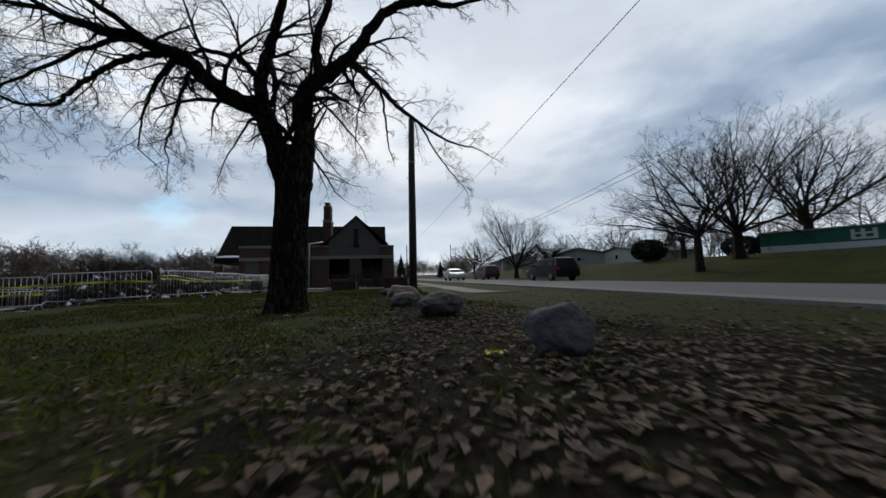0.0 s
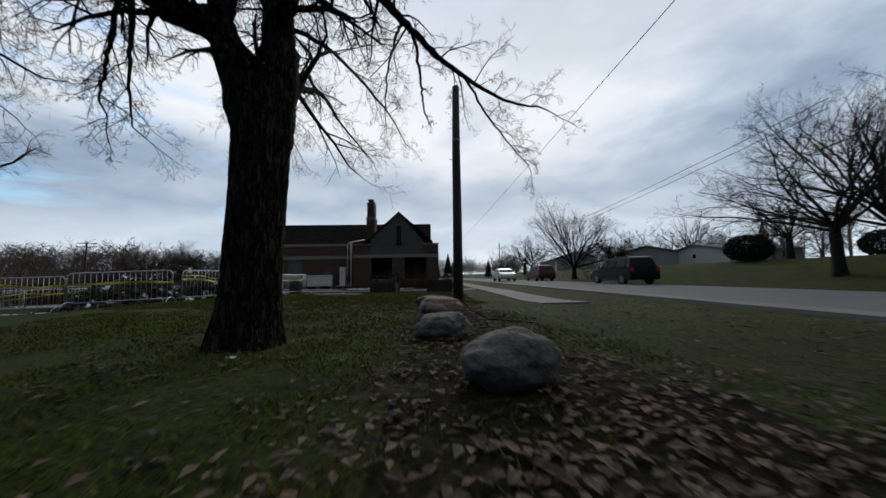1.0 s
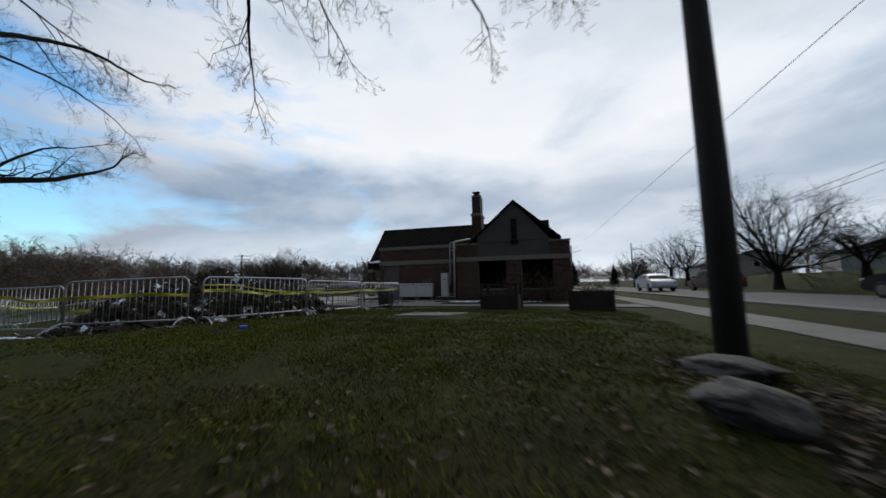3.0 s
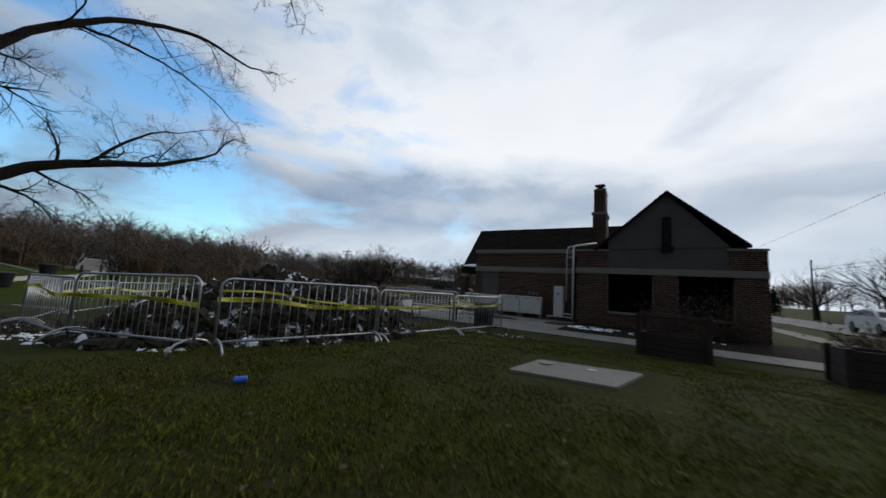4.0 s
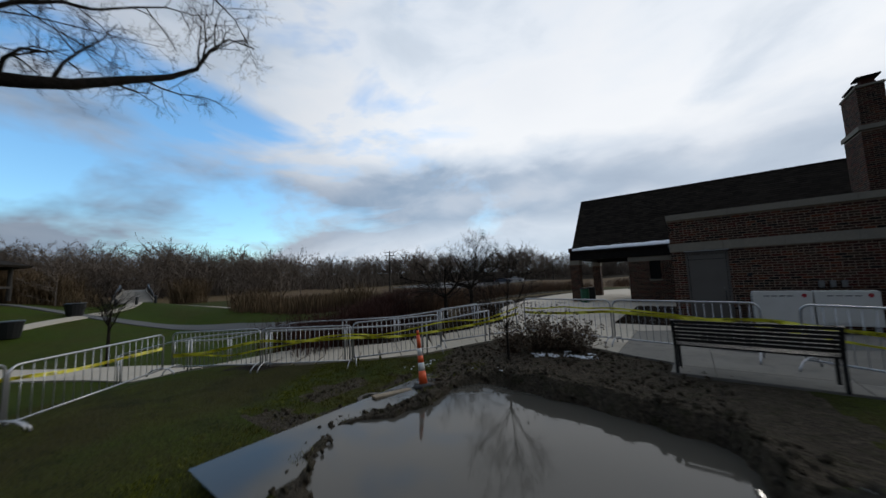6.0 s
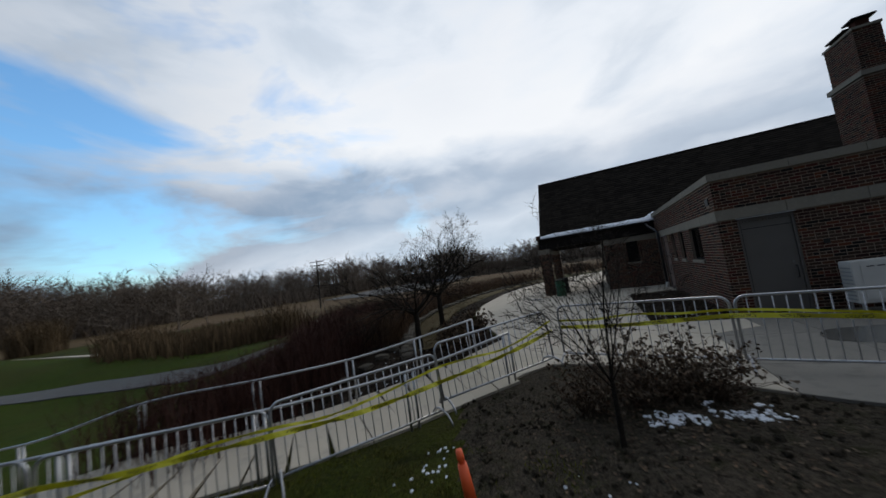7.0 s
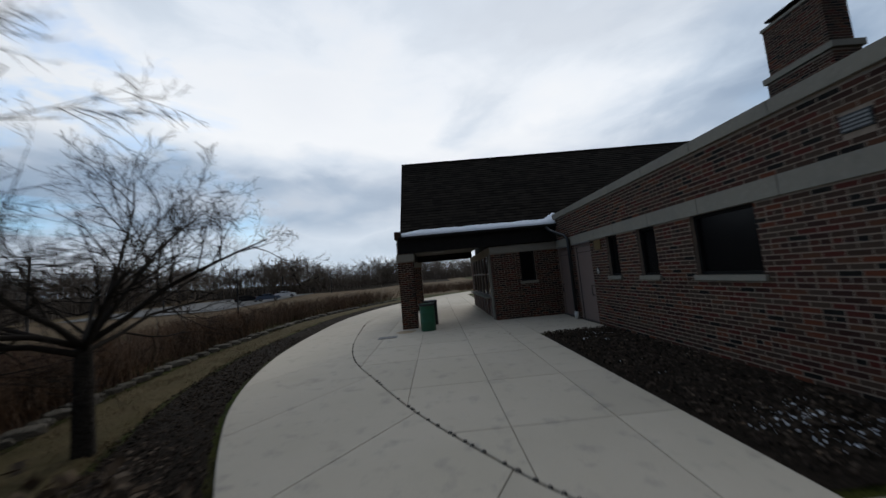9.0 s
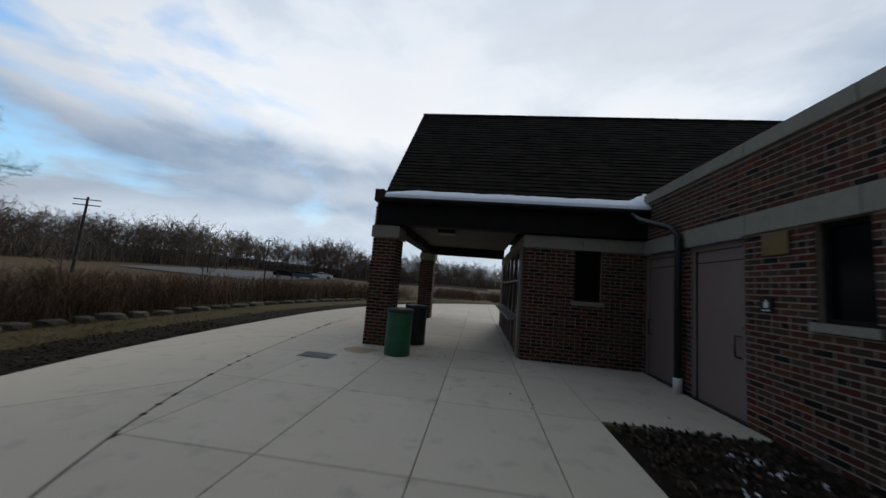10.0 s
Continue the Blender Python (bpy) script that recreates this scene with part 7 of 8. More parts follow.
M["red_badge"] = material("red_badge", (0.35, 0.02, 0.03), 0.4)
heat_pump(1.65, -0.32, 1.05)
heat_pump(2.72, -0.32, 1.0)
hp = holder("electrical_cabinet", "tall white equipment cabinet on a steel skid", "cabinet", Matrix.Translation((4.35, -0.95, 0)))
part("case", box_buf(0, 0, 0.22, 0.38, 0.4, 1.55), M["white_enamel"], hp, bevel=0.012)
part("meter", Buf().lathe([(0.05, 0), (0.05, 0.03)], sides=16), M["dull_steel"], hp, m=pose(0.2, 0.0, 1.2, 90, 0, 0))
part("door_panel", box_buf(0.03, -0.012, 0.28, 0.35, -0.002, 1.5), M["white_enamel"], hp, bevel=0.004)
for y in (0.02, 0.38):
    part("skid", Buf().tube([(-0.3, y, 0.0), (-0.28, y, 0.2), (0.75, y, 0.2), (0.78, y, 0.0)], 0.02, 7), M["galvanised"], hp, smooth=True)
pipes = holder("vent_pipe", "pale galvanised pipes rising over the parapet", "pipe", Matrix.Translation((5.05, -0.9, 0)))
part("riser", Buf().tube([(0.1, -0.02, 0.2), (0.1, -0.02, 3.25), (0.16, 0.02, 3.36), (0.9, 0.9, 3.6)], 0.045, 10), M["white_enamel"], pipes, smooth=True)
part("riser", Buf().tube([(-0.22, 0.25, 0.9), (-0.22, 0.25, 3.2), (-0.14, 0.23, 3.34), (0.05, 0.2, 3.36)], 0.03, 10), M["white_enamel"], pipes, smooth=True)
part("bracket", Buf().tube([(0.1, -0.02, 2.86), (-0.1, 0.1, 2.86)], 0.02, 6), M["white_enamel"], pipes)
part("feeder", Buf().tube([(0.1, -0.02, 0.35), (-0.35, 0.0, 0.35), (-0.35, 0.1, 0.35)], 0.02, 6), M["white_enamel"], pipes)
for k in range(3):
    thing("disconnect_box", box_buf(0, -0.08, 0, 0.1, -0.016, 0.17), M["dull_steel"], "small grey electrical disconnect box on brick", "electrical box", group="disconnect boxes on the south wall", bevel=0.005, m=Matrix.Translation((2.95 + 0.19 * k, 0, 1.06)))
thing("wall_sign", box_buf(-0.05, -0.022, 0, 0.05, -0.014, 0.1), M["black_metal"], "small dark plaque fixed to brick", "sign", m=Matrix.Translation((1.72, 0, 1.38)))

# planters before the loggia


def planter(x, y, w, d, h, rot, label, posts=True):
    ob = holder("planter", label, "planter", pose(x, y, height(x, y) - 0.02, 0, 0, rot))
    for k in range(4):
        z = 0.03 + k * h / 4
        part("board", box_buf(-w / 2, -d / 2, z, w / 2, -d / 2 + 0.04, z + h / 4 - 0.008), M["planter_wood"], ob, bevel=0.004)
        part("board", box_buf(-w / 2, d / 2 - 0.04, z, w / 2, d / 2, z + h / 4 - 0.008), M["planter_wood"], ob, bevel=0.004)
        part("board", box_buf(-w / 2, -d / 2 + 0.04, z, -w / 2 + 0.04, d / 2 - 0.04, z + h / 4 - 0.008), M["planter_wood"], ob, bevel=0.004)
        part("board", box_buf(w / 2 - 0.04, -d / 2 + 0.04, z, w / 2, d / 2 - 0.04, z + h / 4 - 0.008), M["planter_wood"], ob, bevel=0.004)
    for px in (-w / 2, w / 2):
        for py in (-d / 2, d / 2):
            part("post", box_buf(px - 0.05, py - 0.05, 0, px + 0.05, py + 0.05, h + (0.46 if posts else 0.05)), M["planter_wood"], ob, bevel=0.005)
    if posts:
        for py in (-d / 2, d / 2):
            part("top_rail", box_buf(-w / 2 + 0.05, py - 0.03, h + 0.36, w / 2 - 0.05, py + 0.03, h + 0.43), M["planter_wood"], ob, bevel=0.004)
    part("soil", box_buf(-w / 2 + 0.04, -d / 2 + 0.04, 0.05, w / 2 - 0.04, d / 2 - 0.04, h - 0.08), M["soil"], ob)
    dead, pr = Buf(), random.Random(int(x * 10))
    for _ in range(26):
        px, py = pr.uniform(-w / 2 + 0.1, w / 2 - 0.1), pr.uniform(-d / 2 + 0.1, d / 2 - 0.1)
        p = [(px, py, h - 0.08)]
        for k in range(3):
            p.append((p[-1][0] + pr.gauss(0, 0.1), p[-1][1] + pr.gauss(0, 0.08), p[-1][2] + pr.uniform(0.08, 0.2)))
        dead.tube(p, (0.006, 0.005, 0.004, 0.002), 4, cap=False)
    part("dead_growth", dead, M["shrub_twig"], ob, kind="stuff")
    return ob


planter(8.35, -6.9, 1.25, 0.9, 0.5, -8, "dark stained timber planter with corner posts and dead stems")
planter(11.25, -7.5, 1.2, 0.9, 0.62, -4, "low dark timber planter with dead stems", posts=False)

bb = holder("litter_bin", "square black litter bin by the barrier end", "litter bin", Matrix.Translation((3.28, -6.02, height(3.28, -6.02))))
part("body", box_buf(-0.24, -0.24, 0, 0.24, 0.24, 0.72), M["black_metal"], bb, bevel=0.02)
part("lid", box_buf(-0.26, -0.26, 0.72, 0.26, 0.26, 0.8), M["black_metal"], bb, bevel=0.02)

# west side of the wing
ds = holder("downspout", "black downspout with a white plastic boot", "downspout", Matrix.Translation((-0.1, 7.16, 0)))
part("pipe", Buf().tube([(-0.25, 1.05, 2.92), (-0.2, 0.8, 2.75), (-0.05, 0.1, 2.5), (0, 0, 2.36), (0, 0, 0.12)], 0.05, 10), M["black_metal"], ds, smooth=True)
part("boot", Buf().lathe([(0.062, 0.0), (0.062, 0.2), (0.055, 0.22)], sides=16), M["reflective_white"], ds, smooth=True)
for z in (0.8, 1.7):
    part("strap", Buf().lathe([(0.056, z), (0.056, z + 0.03)], sides=12), M["black_metal"], ds)
M["brass"] = material("brass", (0.17, 0.11, 0.045), 0.5, 0.4, spots=((12, 0.4, 0.7, (0.2, 0.13, 0.045), 0.6),))
thing("wall_plaque", box_buf(-0.03, -0.16, -0.12, -0.012, 0.16, 0.12), M["brass"], "bronze plaque with a small ledge on brick", "plaque", bevel=0.006, m=Matrix.Translation((0, 5.6, 2.03)))
sg = holder("restroom_sign", "small square dark restroom sign with pale symbol", "sign", Matrix.Translation((0, 5.72, 1.38)))
part("plate", box_buf(-0.026, -0.08, -0.08, -0.016, 0.08, 0.08), M["black_metal"], sg, bevel=0.004)
part("symbol", Buf().box(-0.029, -0.03, -0.03, -0.026, 0.03, 0.03).box(-0.029, -0.012, 0.032, -0.026, 0.012, 0.055), M["reflective_white"], sg)
part("symbol_bar", box_buf(-0.029, -0.05, -0.065, -0.026, 0.05, -0.05), M["reflective_white"], sg)
vg = holder("wall_vent", "square dark vent grille in the parapet", "vent", Matrix.Translation((0, 0.43, 2.71)))
part("frame", box_buf(-0.02, -0.12, -0.085, 0.1, 0.12, 0.085), M["black_metal"], vg)
for k in range(4):
    part("slat", box_buf(-0.026, -0.11, -0.07 + 0.038 * k, -0.02, 0.11, -0.052 + 0.038 * k), M["dull_steel"], vg)


def drum(x, y, mat, label, lid):
    ob = holder("litter_drum", label, "litter bin", Matrix.Translation((x, y, 0.002)) @ Matrix.Diagonal((0.8, 0.8, 0.94, 1)))
    prof = [(0.285, 0), (0.29, 0.01)]
    for z in (0.28, 0.57):
        prof += [(0.285, z - 0.03), (0.298, z), (0.285, z + 0.03)]
    prof += [(0.285, 0.82), (0.295, 0.84), (0.295, 0.86)]
    part("drum", Buf().lathe(prof, sides=32), M[mat], ob, smooth=True)
    part("liner", Buf().lathe([(0.27, 0.84), (0.3, 0.87), (0.31, 0.83), (0.306, 0.8)], sides=32), M["rubber"], ob, "black bin liner folded over", smooth=True)
    return ob


drum(-4.5, 7.72, "drum_green", "green steel drum used as litter bin", True)
drum(-4.42, 8.9, "black_metal", "black steel drum used as litter bin behind a pillar", True)
gr = holder("drain_grate", "square cast iron drain grate set in concrete", "drain", Matrix.Translation((-5.66, 7.05, 0.004)))
part("frame", box_buf(-0.27, -0.17, -0.02, 0.27, 0.17, 0.004), M["dull_steel"], gr)
for k in range(9):
    part("bar", box_buf(-0.24 + 0.055 * k, -0.15, 0.004, -0.21 + 0.055 * k, 0.15, 0.012), M["black_metal"], gr)
# rust stain and puddle lie as thin films on the slabs
M["rust"] = material("rust", (0.3, 0.2, 0.1), 0.8, spots=((4, 0.4, 0.7, (0.27, 0.22, 0.16), 0.8),))
M["puddle"] = material("puddle", (0.1, 0.095, 0.085), 0.08, spots=((2, 0.4, 0.7, (0.13, 0.125, 0.11), 0.7),))


def blot(name, x, y, rx, ry, mat, label, z=0.004, seed=2):
    n, b, rnd = 40, Buf(), random.Random(seed)
    ring = [(x + rx * math.cos(6.283 * k / n) * (1 + 0.3 * noise.noise((math.cos(6.283 * k / n) * 1.3, math.sin(6.283 * k / n) * 1.3, seed))), y + ry * math.sin(6.283 * k / n) * (1 + 0.3 * noise.noise((math.cos(6.283 * k / n) * 1.3 + 5, math.sin(6.283 * k / n) * 1.3, seed)))) for k in range(n)]
    b.add([(p, q, level(p, q) + z) for p, q in ring], [tuple(range(n))])
    return thing(name, b, M[mat], label, name.replace("_", " "))


blot("rust_stain", -5.2, 7.75, 0.3, 0.25, "rust", "rusty brown stain on the concrete by the pillar")
blot("puddle", 1.7, -2.2, 1.5, 0.6, "puddle", "shallow puddle spreading over the concrete apron", seed=5)
blot("puddle", 4.9, -2.0, 0.7, 0.7, "puddle", "damp dark patch on the concrete apron", seed=9)

# ---- planting beds and shrubs ----
mb, mr = Buf(), random.Random(8)
NX, NY = 16, 60
for j in range(NY + 1):
    for i in range(NX + 1):
        x, y = -1.71 + 1.69 * i / NX, -0.27 + (5.75 + 0.35 * i / NX) * j / NY
        edge = min(1.0, 4.0 * min(i / NX, j / NY, 1 - j / NY) + (0.3 if i == NX else 0))
        mb.v.append((x, y, -0.02 + 0.04 * edge + 0.02 * noise.noise((x * 6, y * 6, 1))))
for j in range(NY):
    for i in range(NX):
        o = j * (NX + 1) + i
        mb.f.append((o, o + 1, o + NX + 2, o + NX + 1))
        mb.mi.append(0)
thing("mulch_bed", mb, M["mulch"], "dark bark mulch bed along the brick wall", "mulch bed", kind="structure")
# bark bed, dry grass strip and stone edging along the outer curve of the plaza
edge_pts = [p for p in OUTER if p.y > -1.2 and p.x < -5.2]


def strip(name, d0, d1, mat, label, bump, lift, step_noise, kind="structure"):
    b, cols = Buf(), 7
    pts = []
    for i, p in enumerate(edge_pts):
        t = (edge_pts[min(i + 1, len(edge_pts) - 1)] - edge_pts[max(i - 1, 0)]).normalized()
        pts.append((p, Vector((-t.y, t.x))))
    for p, nrm in pts:
        for c in range(cols + 1):
            q = p + nrm * (d0 + (d1 - d0) * c / cols)
            b.v.append((q.x, q.y, max(height(q.x, q.y), -0.03) * 0.5 + lift + bump * noise.noise((q.x * 5, q.y * 5, 3)) - (0.06 if c in (0, cols) else 0)))
    for i in range(len(pts) - 1):
        for c in range(cols):
            o = i * (cols + 1) + c
            b.f.append((o, o + cols + 1, o + cols + 2, o + 1))
            b.mi.append(0)
    return thing(name, b, M[mat], label, name.replace("_", " "), kind=kind, smooth=True)


M["dry_grass"] = material("dry_grass", (0.085, 0.064, 0.03), 0.95, spots=((1.5, 0.4, 0.7, (0.05, 0.042, 0.014), 0.8), (20, 0.5, 0.75, (0.03, 0.022, 0.01), 0.8), (60, 0.5, 0.75, (0.12, 0.095, 0.045), 0.5)), bump=((40, 0.9, 0.03),), spec=0.1)
strip("bark_bed", 0.0, 1.15, "mulch", "strip of dark bark mulch outside the plaza", 0.03, 0.0, 0)
strip("grass_strip", 1.12, 2.35, "dry_grass", "strip of dry yellowish grass behind the bark", 0.02, 0.02, 0)
front_bed = Buf()
nx, ny = 60, 36
for j in range(ny + 1):
    for i in range(nx + 1):
        x = 5.27 + 7.2 * i / nx
        y0, y1 = -4.44 - 0.05 * (x - 5.2), -0.8
        y = y0 + (y1 - y0) * j / ny
        rim_z = 0 if 0 < j < ny and i < nx else 0.06
        front_bed.v.append((x, y, 0.004 - rim_z + 0.03 * abs(noise.noise((x * 2, y * 2, 1))) + 0.02 * noise.noise((x * 9, y * 9, 2))))
for j in range(ny):
    for i in range(nx):
        o = j * (nx + 1) + i
        front_bed.f.append((o, o + 1, o + nx + 2, o + nx + 1))
        front_bed.mi.append(0)
thing("planting_bed", front_bed, M["mulch"], "bare dark planting bed along the loggia wall", "planting bed", kind="structure", smooth=True)
chips = Buf()
for k in range(3600):
    x, y = mr.uniform(-1.66, -0.05), mr.uniform(-0.2, 5.6)
    chunk(chips, mr, x, y, 0.02 + 0.014 * mr.random(), mr.uniform(0.008, 0.028))
for i in range(len(edge_pts) - 1):
    p, q = edge_pts[i], edge_pts[i + 1]
    t = (q - p).normalized()
    nrm = Vector((-t.y, t.x))
    for k in range(90 if p.y < 9 else 12):
        c = p.lerp(q, mr.random()) + nrm * mr.uniform(0.06, 1.12)
        chunk(chips, mr, c.x, c.y, -0.015 + 0.02 * mr.random(), mr.uniform(0.008, 0.024))
for k in range(1100):
    x, y = mr.uniform(-8.2, -5.8), mr.uniform(-6.0, -1.2)
    if in_bark(x, y) and x > -8.2:
        chunk(chips, mr, x, y, height(x, y) + 0.008, mr.uniform(0.01, 0.035))
tagged(new("bark_chips", chips.mesh("bark_chips", M["bark_chip"])), "loose dark bark chips over the planting beds", "mulch", kind="stuff")
er = random.Random(14)
M["rough_stone"] = material("rough_stone", (0.12, 0.105, 0.083), 0.9, spots=((2.5, 0.4, 0.65, (0.07, 0.06, 0.048), 0.8), (12, 0.5, 0.75, (0.22, 0.2, 0.17), 0.5)), bump=((6, 0.9, 0.06), (30, 0.8, 0.02)), object_random=0.3, spec=0.15)
rows = []
for i in range(len(edge_pts) - 1):
    p, q = edge_pts[i], edge_pts[i + 1]
    t = (q - p).normalized()
    nrm = Vector((-t.y, t.x))
    k = 0.0
    while k < (q - p).length:
        c = p + t * k + nrm * (2.5 + 0.1 * er.random())
        rows.append((c.x, c.y))
        k += 0.62
EDGE = [(-10.4, -6.2), (-9.9, -5.75), (-9.45, -5.3), (-9.05, -4.8), (-8.75, -4.2), (-8.5, -3.55), (-8.38, -2.9), (-8.3, -2.3), (-8.35, -1.7)] + rows
stone_meshes = []
for sdd in range(5):
    bm = bmesh.new()
    bmesh.ops.create_icosphere(bm, subdivisions=2, radius=1.0)
    for v in bm.verts:
        v.co *= 1 + 0.3 * noise.noise(v.co * 1.4 + Vector((sdd * 3, 0, 0)))
        v.co = Vector((max(-0.8, min(0.8, v.co.x)), max(-0.75, min(0.75, v.co.y)), max(-0.7, min(0.62, v.co.z))))
    me = bpy.data.meshes.new("edging_stone")
    bm.to_mesh(me)
    bm.free()
    me.materials.append(M["rough_stone"])
    stone_meshes.append(me)
for k, (x, y) in enumerate(EDGE[:150]):
    st = new("edging_stone", stone_meshes[k % 5])
    sc = er.uniform(0.17, 0.33)
    st.matrix_world = pose(x, y, max(height(x, y), -0.35) + 0.05, 0, 0, er.uniform(0, 360)) @ Matrix.Diagonal((sc, sc * 0.75, sc * 0.42, 1))
    tagged(st, "rough limestone edging rock beside the planting", "rock", "limestone edging along the planting")


def shrub(x, y, n, h, spread, label, mat="shrub_twig", heads=True, seed=1, z=None, leafy=0.022):
    """A leafless many-stemmed shrub with dry flower heads."""
    rnd = random.Random(seed)
    z0 = height(x, y) if z is None else z
    ob = holder("shrub", label, "shrub", Matrix.Translation((x, y, z0)))
    b, f = Buf(), Buf()
    for _ in range(n):
        a, e = rnd.random() * 6.28, rnd.uniform(0.5, 1.35)
        d = Vector((math.cos(a) * math.cos(e), math.sin(a) * math.cos(e), math.sin(e)))
        p = Vector((rnd.gauss(0, spread * 0.15), rnd.gauss(0, spread * 0.15), -0.04))
        pts, ln = [p], h * rnd.uniform(0.6, 1.1)
        for k in range(4):
            d = (d + Vector((rnd.gauss(0, 0.16), rnd.gauss(0, 0.16), rnd.gauss(0.03, 0.1)))).normalized()
            pts.append(pts[-1] + d * ln / 4)
        b.tube(pts, (0.006, 0.005, 0.004, 0.003, 0.002), 4, cap=False)
        for k in range(4):
            q = pts[rnd.randint(1, 4)]
            d2 = (d + Vector((rnd.gauss(0, 0.6), rnd.gauss(0, 0.6), rnd.gauss(0.1, 0.4)))).normalized()
            e2 = q + d2 * ln * rnd.uniform(0.15, 0.35)
            b.tube([q, e2], (0.003, 0.0015), 3, cap=False)
            for _k in range(4 if heads else 1):
                c = e2 + Vector((rnd.gauss(0, 0.02), rnd.gauss(0, 0.02), rnd.gauss(0, 0.02)))
                u1, u2 = Vector((rnd.gauss(0, 1), rnd.gauss(0, 1), rnd.gauss(0, 1))).normalized() * leafy, Vector((rnd.gauss(0, 1), rnd.gauss(0, 1), rnd.gauss(0, 1))).normalized() * leafy
                f.add([tuple(c - u1), tuple(c + u2), tuple(c + u1), tuple(c - u2)], [(0, 1, 2, 3)])
    part("twig_growth", b, M[mat], ob, kind="stuff")
    part("dead_foliage", f, M["dry_leaf"], ob, "curled dead leaves and flower heads", kind="stuff")
    return ob


shrub(-2.5, -4.95, 90, 0.85, 0.5, "bare flowering shrub with dry brown seed heads", seed=4)
shrub(-3.1, -5.1, 60, 0.6, 0.45, "bare flowering shrub with dry brown seed heads", seed=15)
shrub(-1.7, -4.75, 70, 0.65, 0.4, "bare flowering shrub with dry brown seed heads", seed=16)
shrub(-2.1, -4.7, 70, 0.7, 0.4, "bare flowering shrub with dry brown seed heads", seed=5)
shrub(-6.1, -0.95, 120, 0.7, 0.4, "low shrub with reddish brown dead leaves", seed=6, z=0.0, leafy=0.04)
shrub(-6.35, -1.8, 90, 0.55, 0.4, "low shrub with reddish brown dead leaves", seed=7, z=0.0, leafy=0.04)
shrub(-7.0, -0.3, 60, 0.4, 0.5, "low shrub with reddish brown dead leaves", seed=8, z=0.0, leafy=0.04)
shrub(8.6, -2.2, 120, 1.3, 0.5, "tangled bare climbing shrub before the loggia", seed=9, z=0.0)
shrub(10.2, -2.0, 120, 1.5, 0.5, "tangled bare climbing shrub before the loggia", seed=10, z=0.0)
shrub(11.9, -5.0, 120, 0.8, 0.6, "bare shrub beside the walk to the road", seed=11, z=0.0)

# dead leaves over lawn and beds, as bent four-sided flakes
leaf_b, lf = Buf(), random.Random(23)


def leaf(b, rnd, x, y, z, s):
    a, t1, t2 = rnd.random() * 6.28, rnd.gauss(0, 0.35), rnd.gauss(0, 0.35)
    ca, sa = math.cos(a), math.sin(a)
    pts = [(-1, 0, 0), (-0.2, -0.55, 0.25 + t1 * 0.3), (1, 0, t2 * 0.5), (0.1, 0.55, 0.25 - t1 * 0.3), (0, 0, 0.02)]
    v = [(x + s * (p * ca - q * sa), y + s * (p * sa + q * ca), z + s * max(0.0, 0.12 + r + t1 * q)) for p, q, r in pts]
    b.add(v, [(0, 1, 4), (1, 2, 4), (2, 3, 4), (3, 0, 4)])


for k in range(60000):
    x, y = lf.uniform(7.5, 16.5), lf.uniform(-29.0, -15.5)
    heaped = litter(x, y) * (0.75 + 0.9 * noise.noise((x * 1.6, y * 1.6, 12.0)))
    if lf.random() < max(heaped, 0.05):
        leaf(leaf_b, lf, x, y, height(x, y) + lf.uniform(0.008, 0.022), lf.uniform(0.018, 0.046))
for k in range(2200):
    x, y = lf.uniform(2, 13), lf.uniform(-29, -9)
    leaf(leaf_b, lf, x, y, height(x, y) + 0.012, lf.uniform(0.015, 0.035))
for k in range(1700):
    x, y = lf.gauss(-2.4, 1.2), lf.gauss(-5.6, 0.9)
    if is_soil(x, y) and pool_depth(x, y) < -0.1 and y < -4.3:
        leaf(leaf_b, lf, x, y, height(x, y) + 0.012, lf.uniform(0.012, 0.03))
for k in range(1800):
    x, y = lf.uniform(-7.6, -5.6), lf.uniform(-4.5, 1.5)
    if x > -6.2 - 0.67 * (y + 0.1) or x > -5.9 - 0.8 * max(0.0, -2.4 - y):
        continue
    leaf(leaf_b, lf, x, y, 0.03, lf.uniform(0.015, 0.035))
for k in range(160):
    x, y = lf.uniform(-1.6, -0.1), lf.uniform(-0.1, 5.5)
    leaf(leaf_b, lf, x, y, 0.045, lf.uniform(0.02, 0.045))
for k in range(40):
    x, y = lf.uniform(-3.8, -0.3), lf.uniform(5.6, 8.2)
    leaf(leaf_b, lf, x, y, 0.004, lf.uniform(0.012, 0.028))
tagged(new("leaf_litter", leaf_b.mesh("leaf_litter", M["dry_leaf"])), "curled brown dead leaves strewn about", "leaf litter", kind="stuff")

# grass blades near the way
gb2, gr2 = Buf(), random.Random(29)


def blade_patch(x, y, n, spread, h0, h1):
    for _ in range(n):
        a, q = gr2.random() * 6.28, spread * math.sqrt(gr2.random())
        px, py = x + q * math.cos(a), y + q * math.sin(a)
        pz, h = height(px, py) - 0.005, gr2.uniform(h0, h1)
        w, an = 0.004 + 0.003 * gr2.random(), gr2.random() * 3.14
        wx, wy = w * math.cos(an), w * math.sin(an)
        dx, dy = gr2.gauss(0, 0.7) * h, gr2.gauss(0, 0.7) * h
        o = len(gb2.v)
        gb2.v += [(px - wx, py - wy, pz), (px + wx, py + wy, pz), (px + dx, py + dy, pz + h)]
        gb2.f.append((o, o + 1, o + 2))
        gb2.mi.append(0)


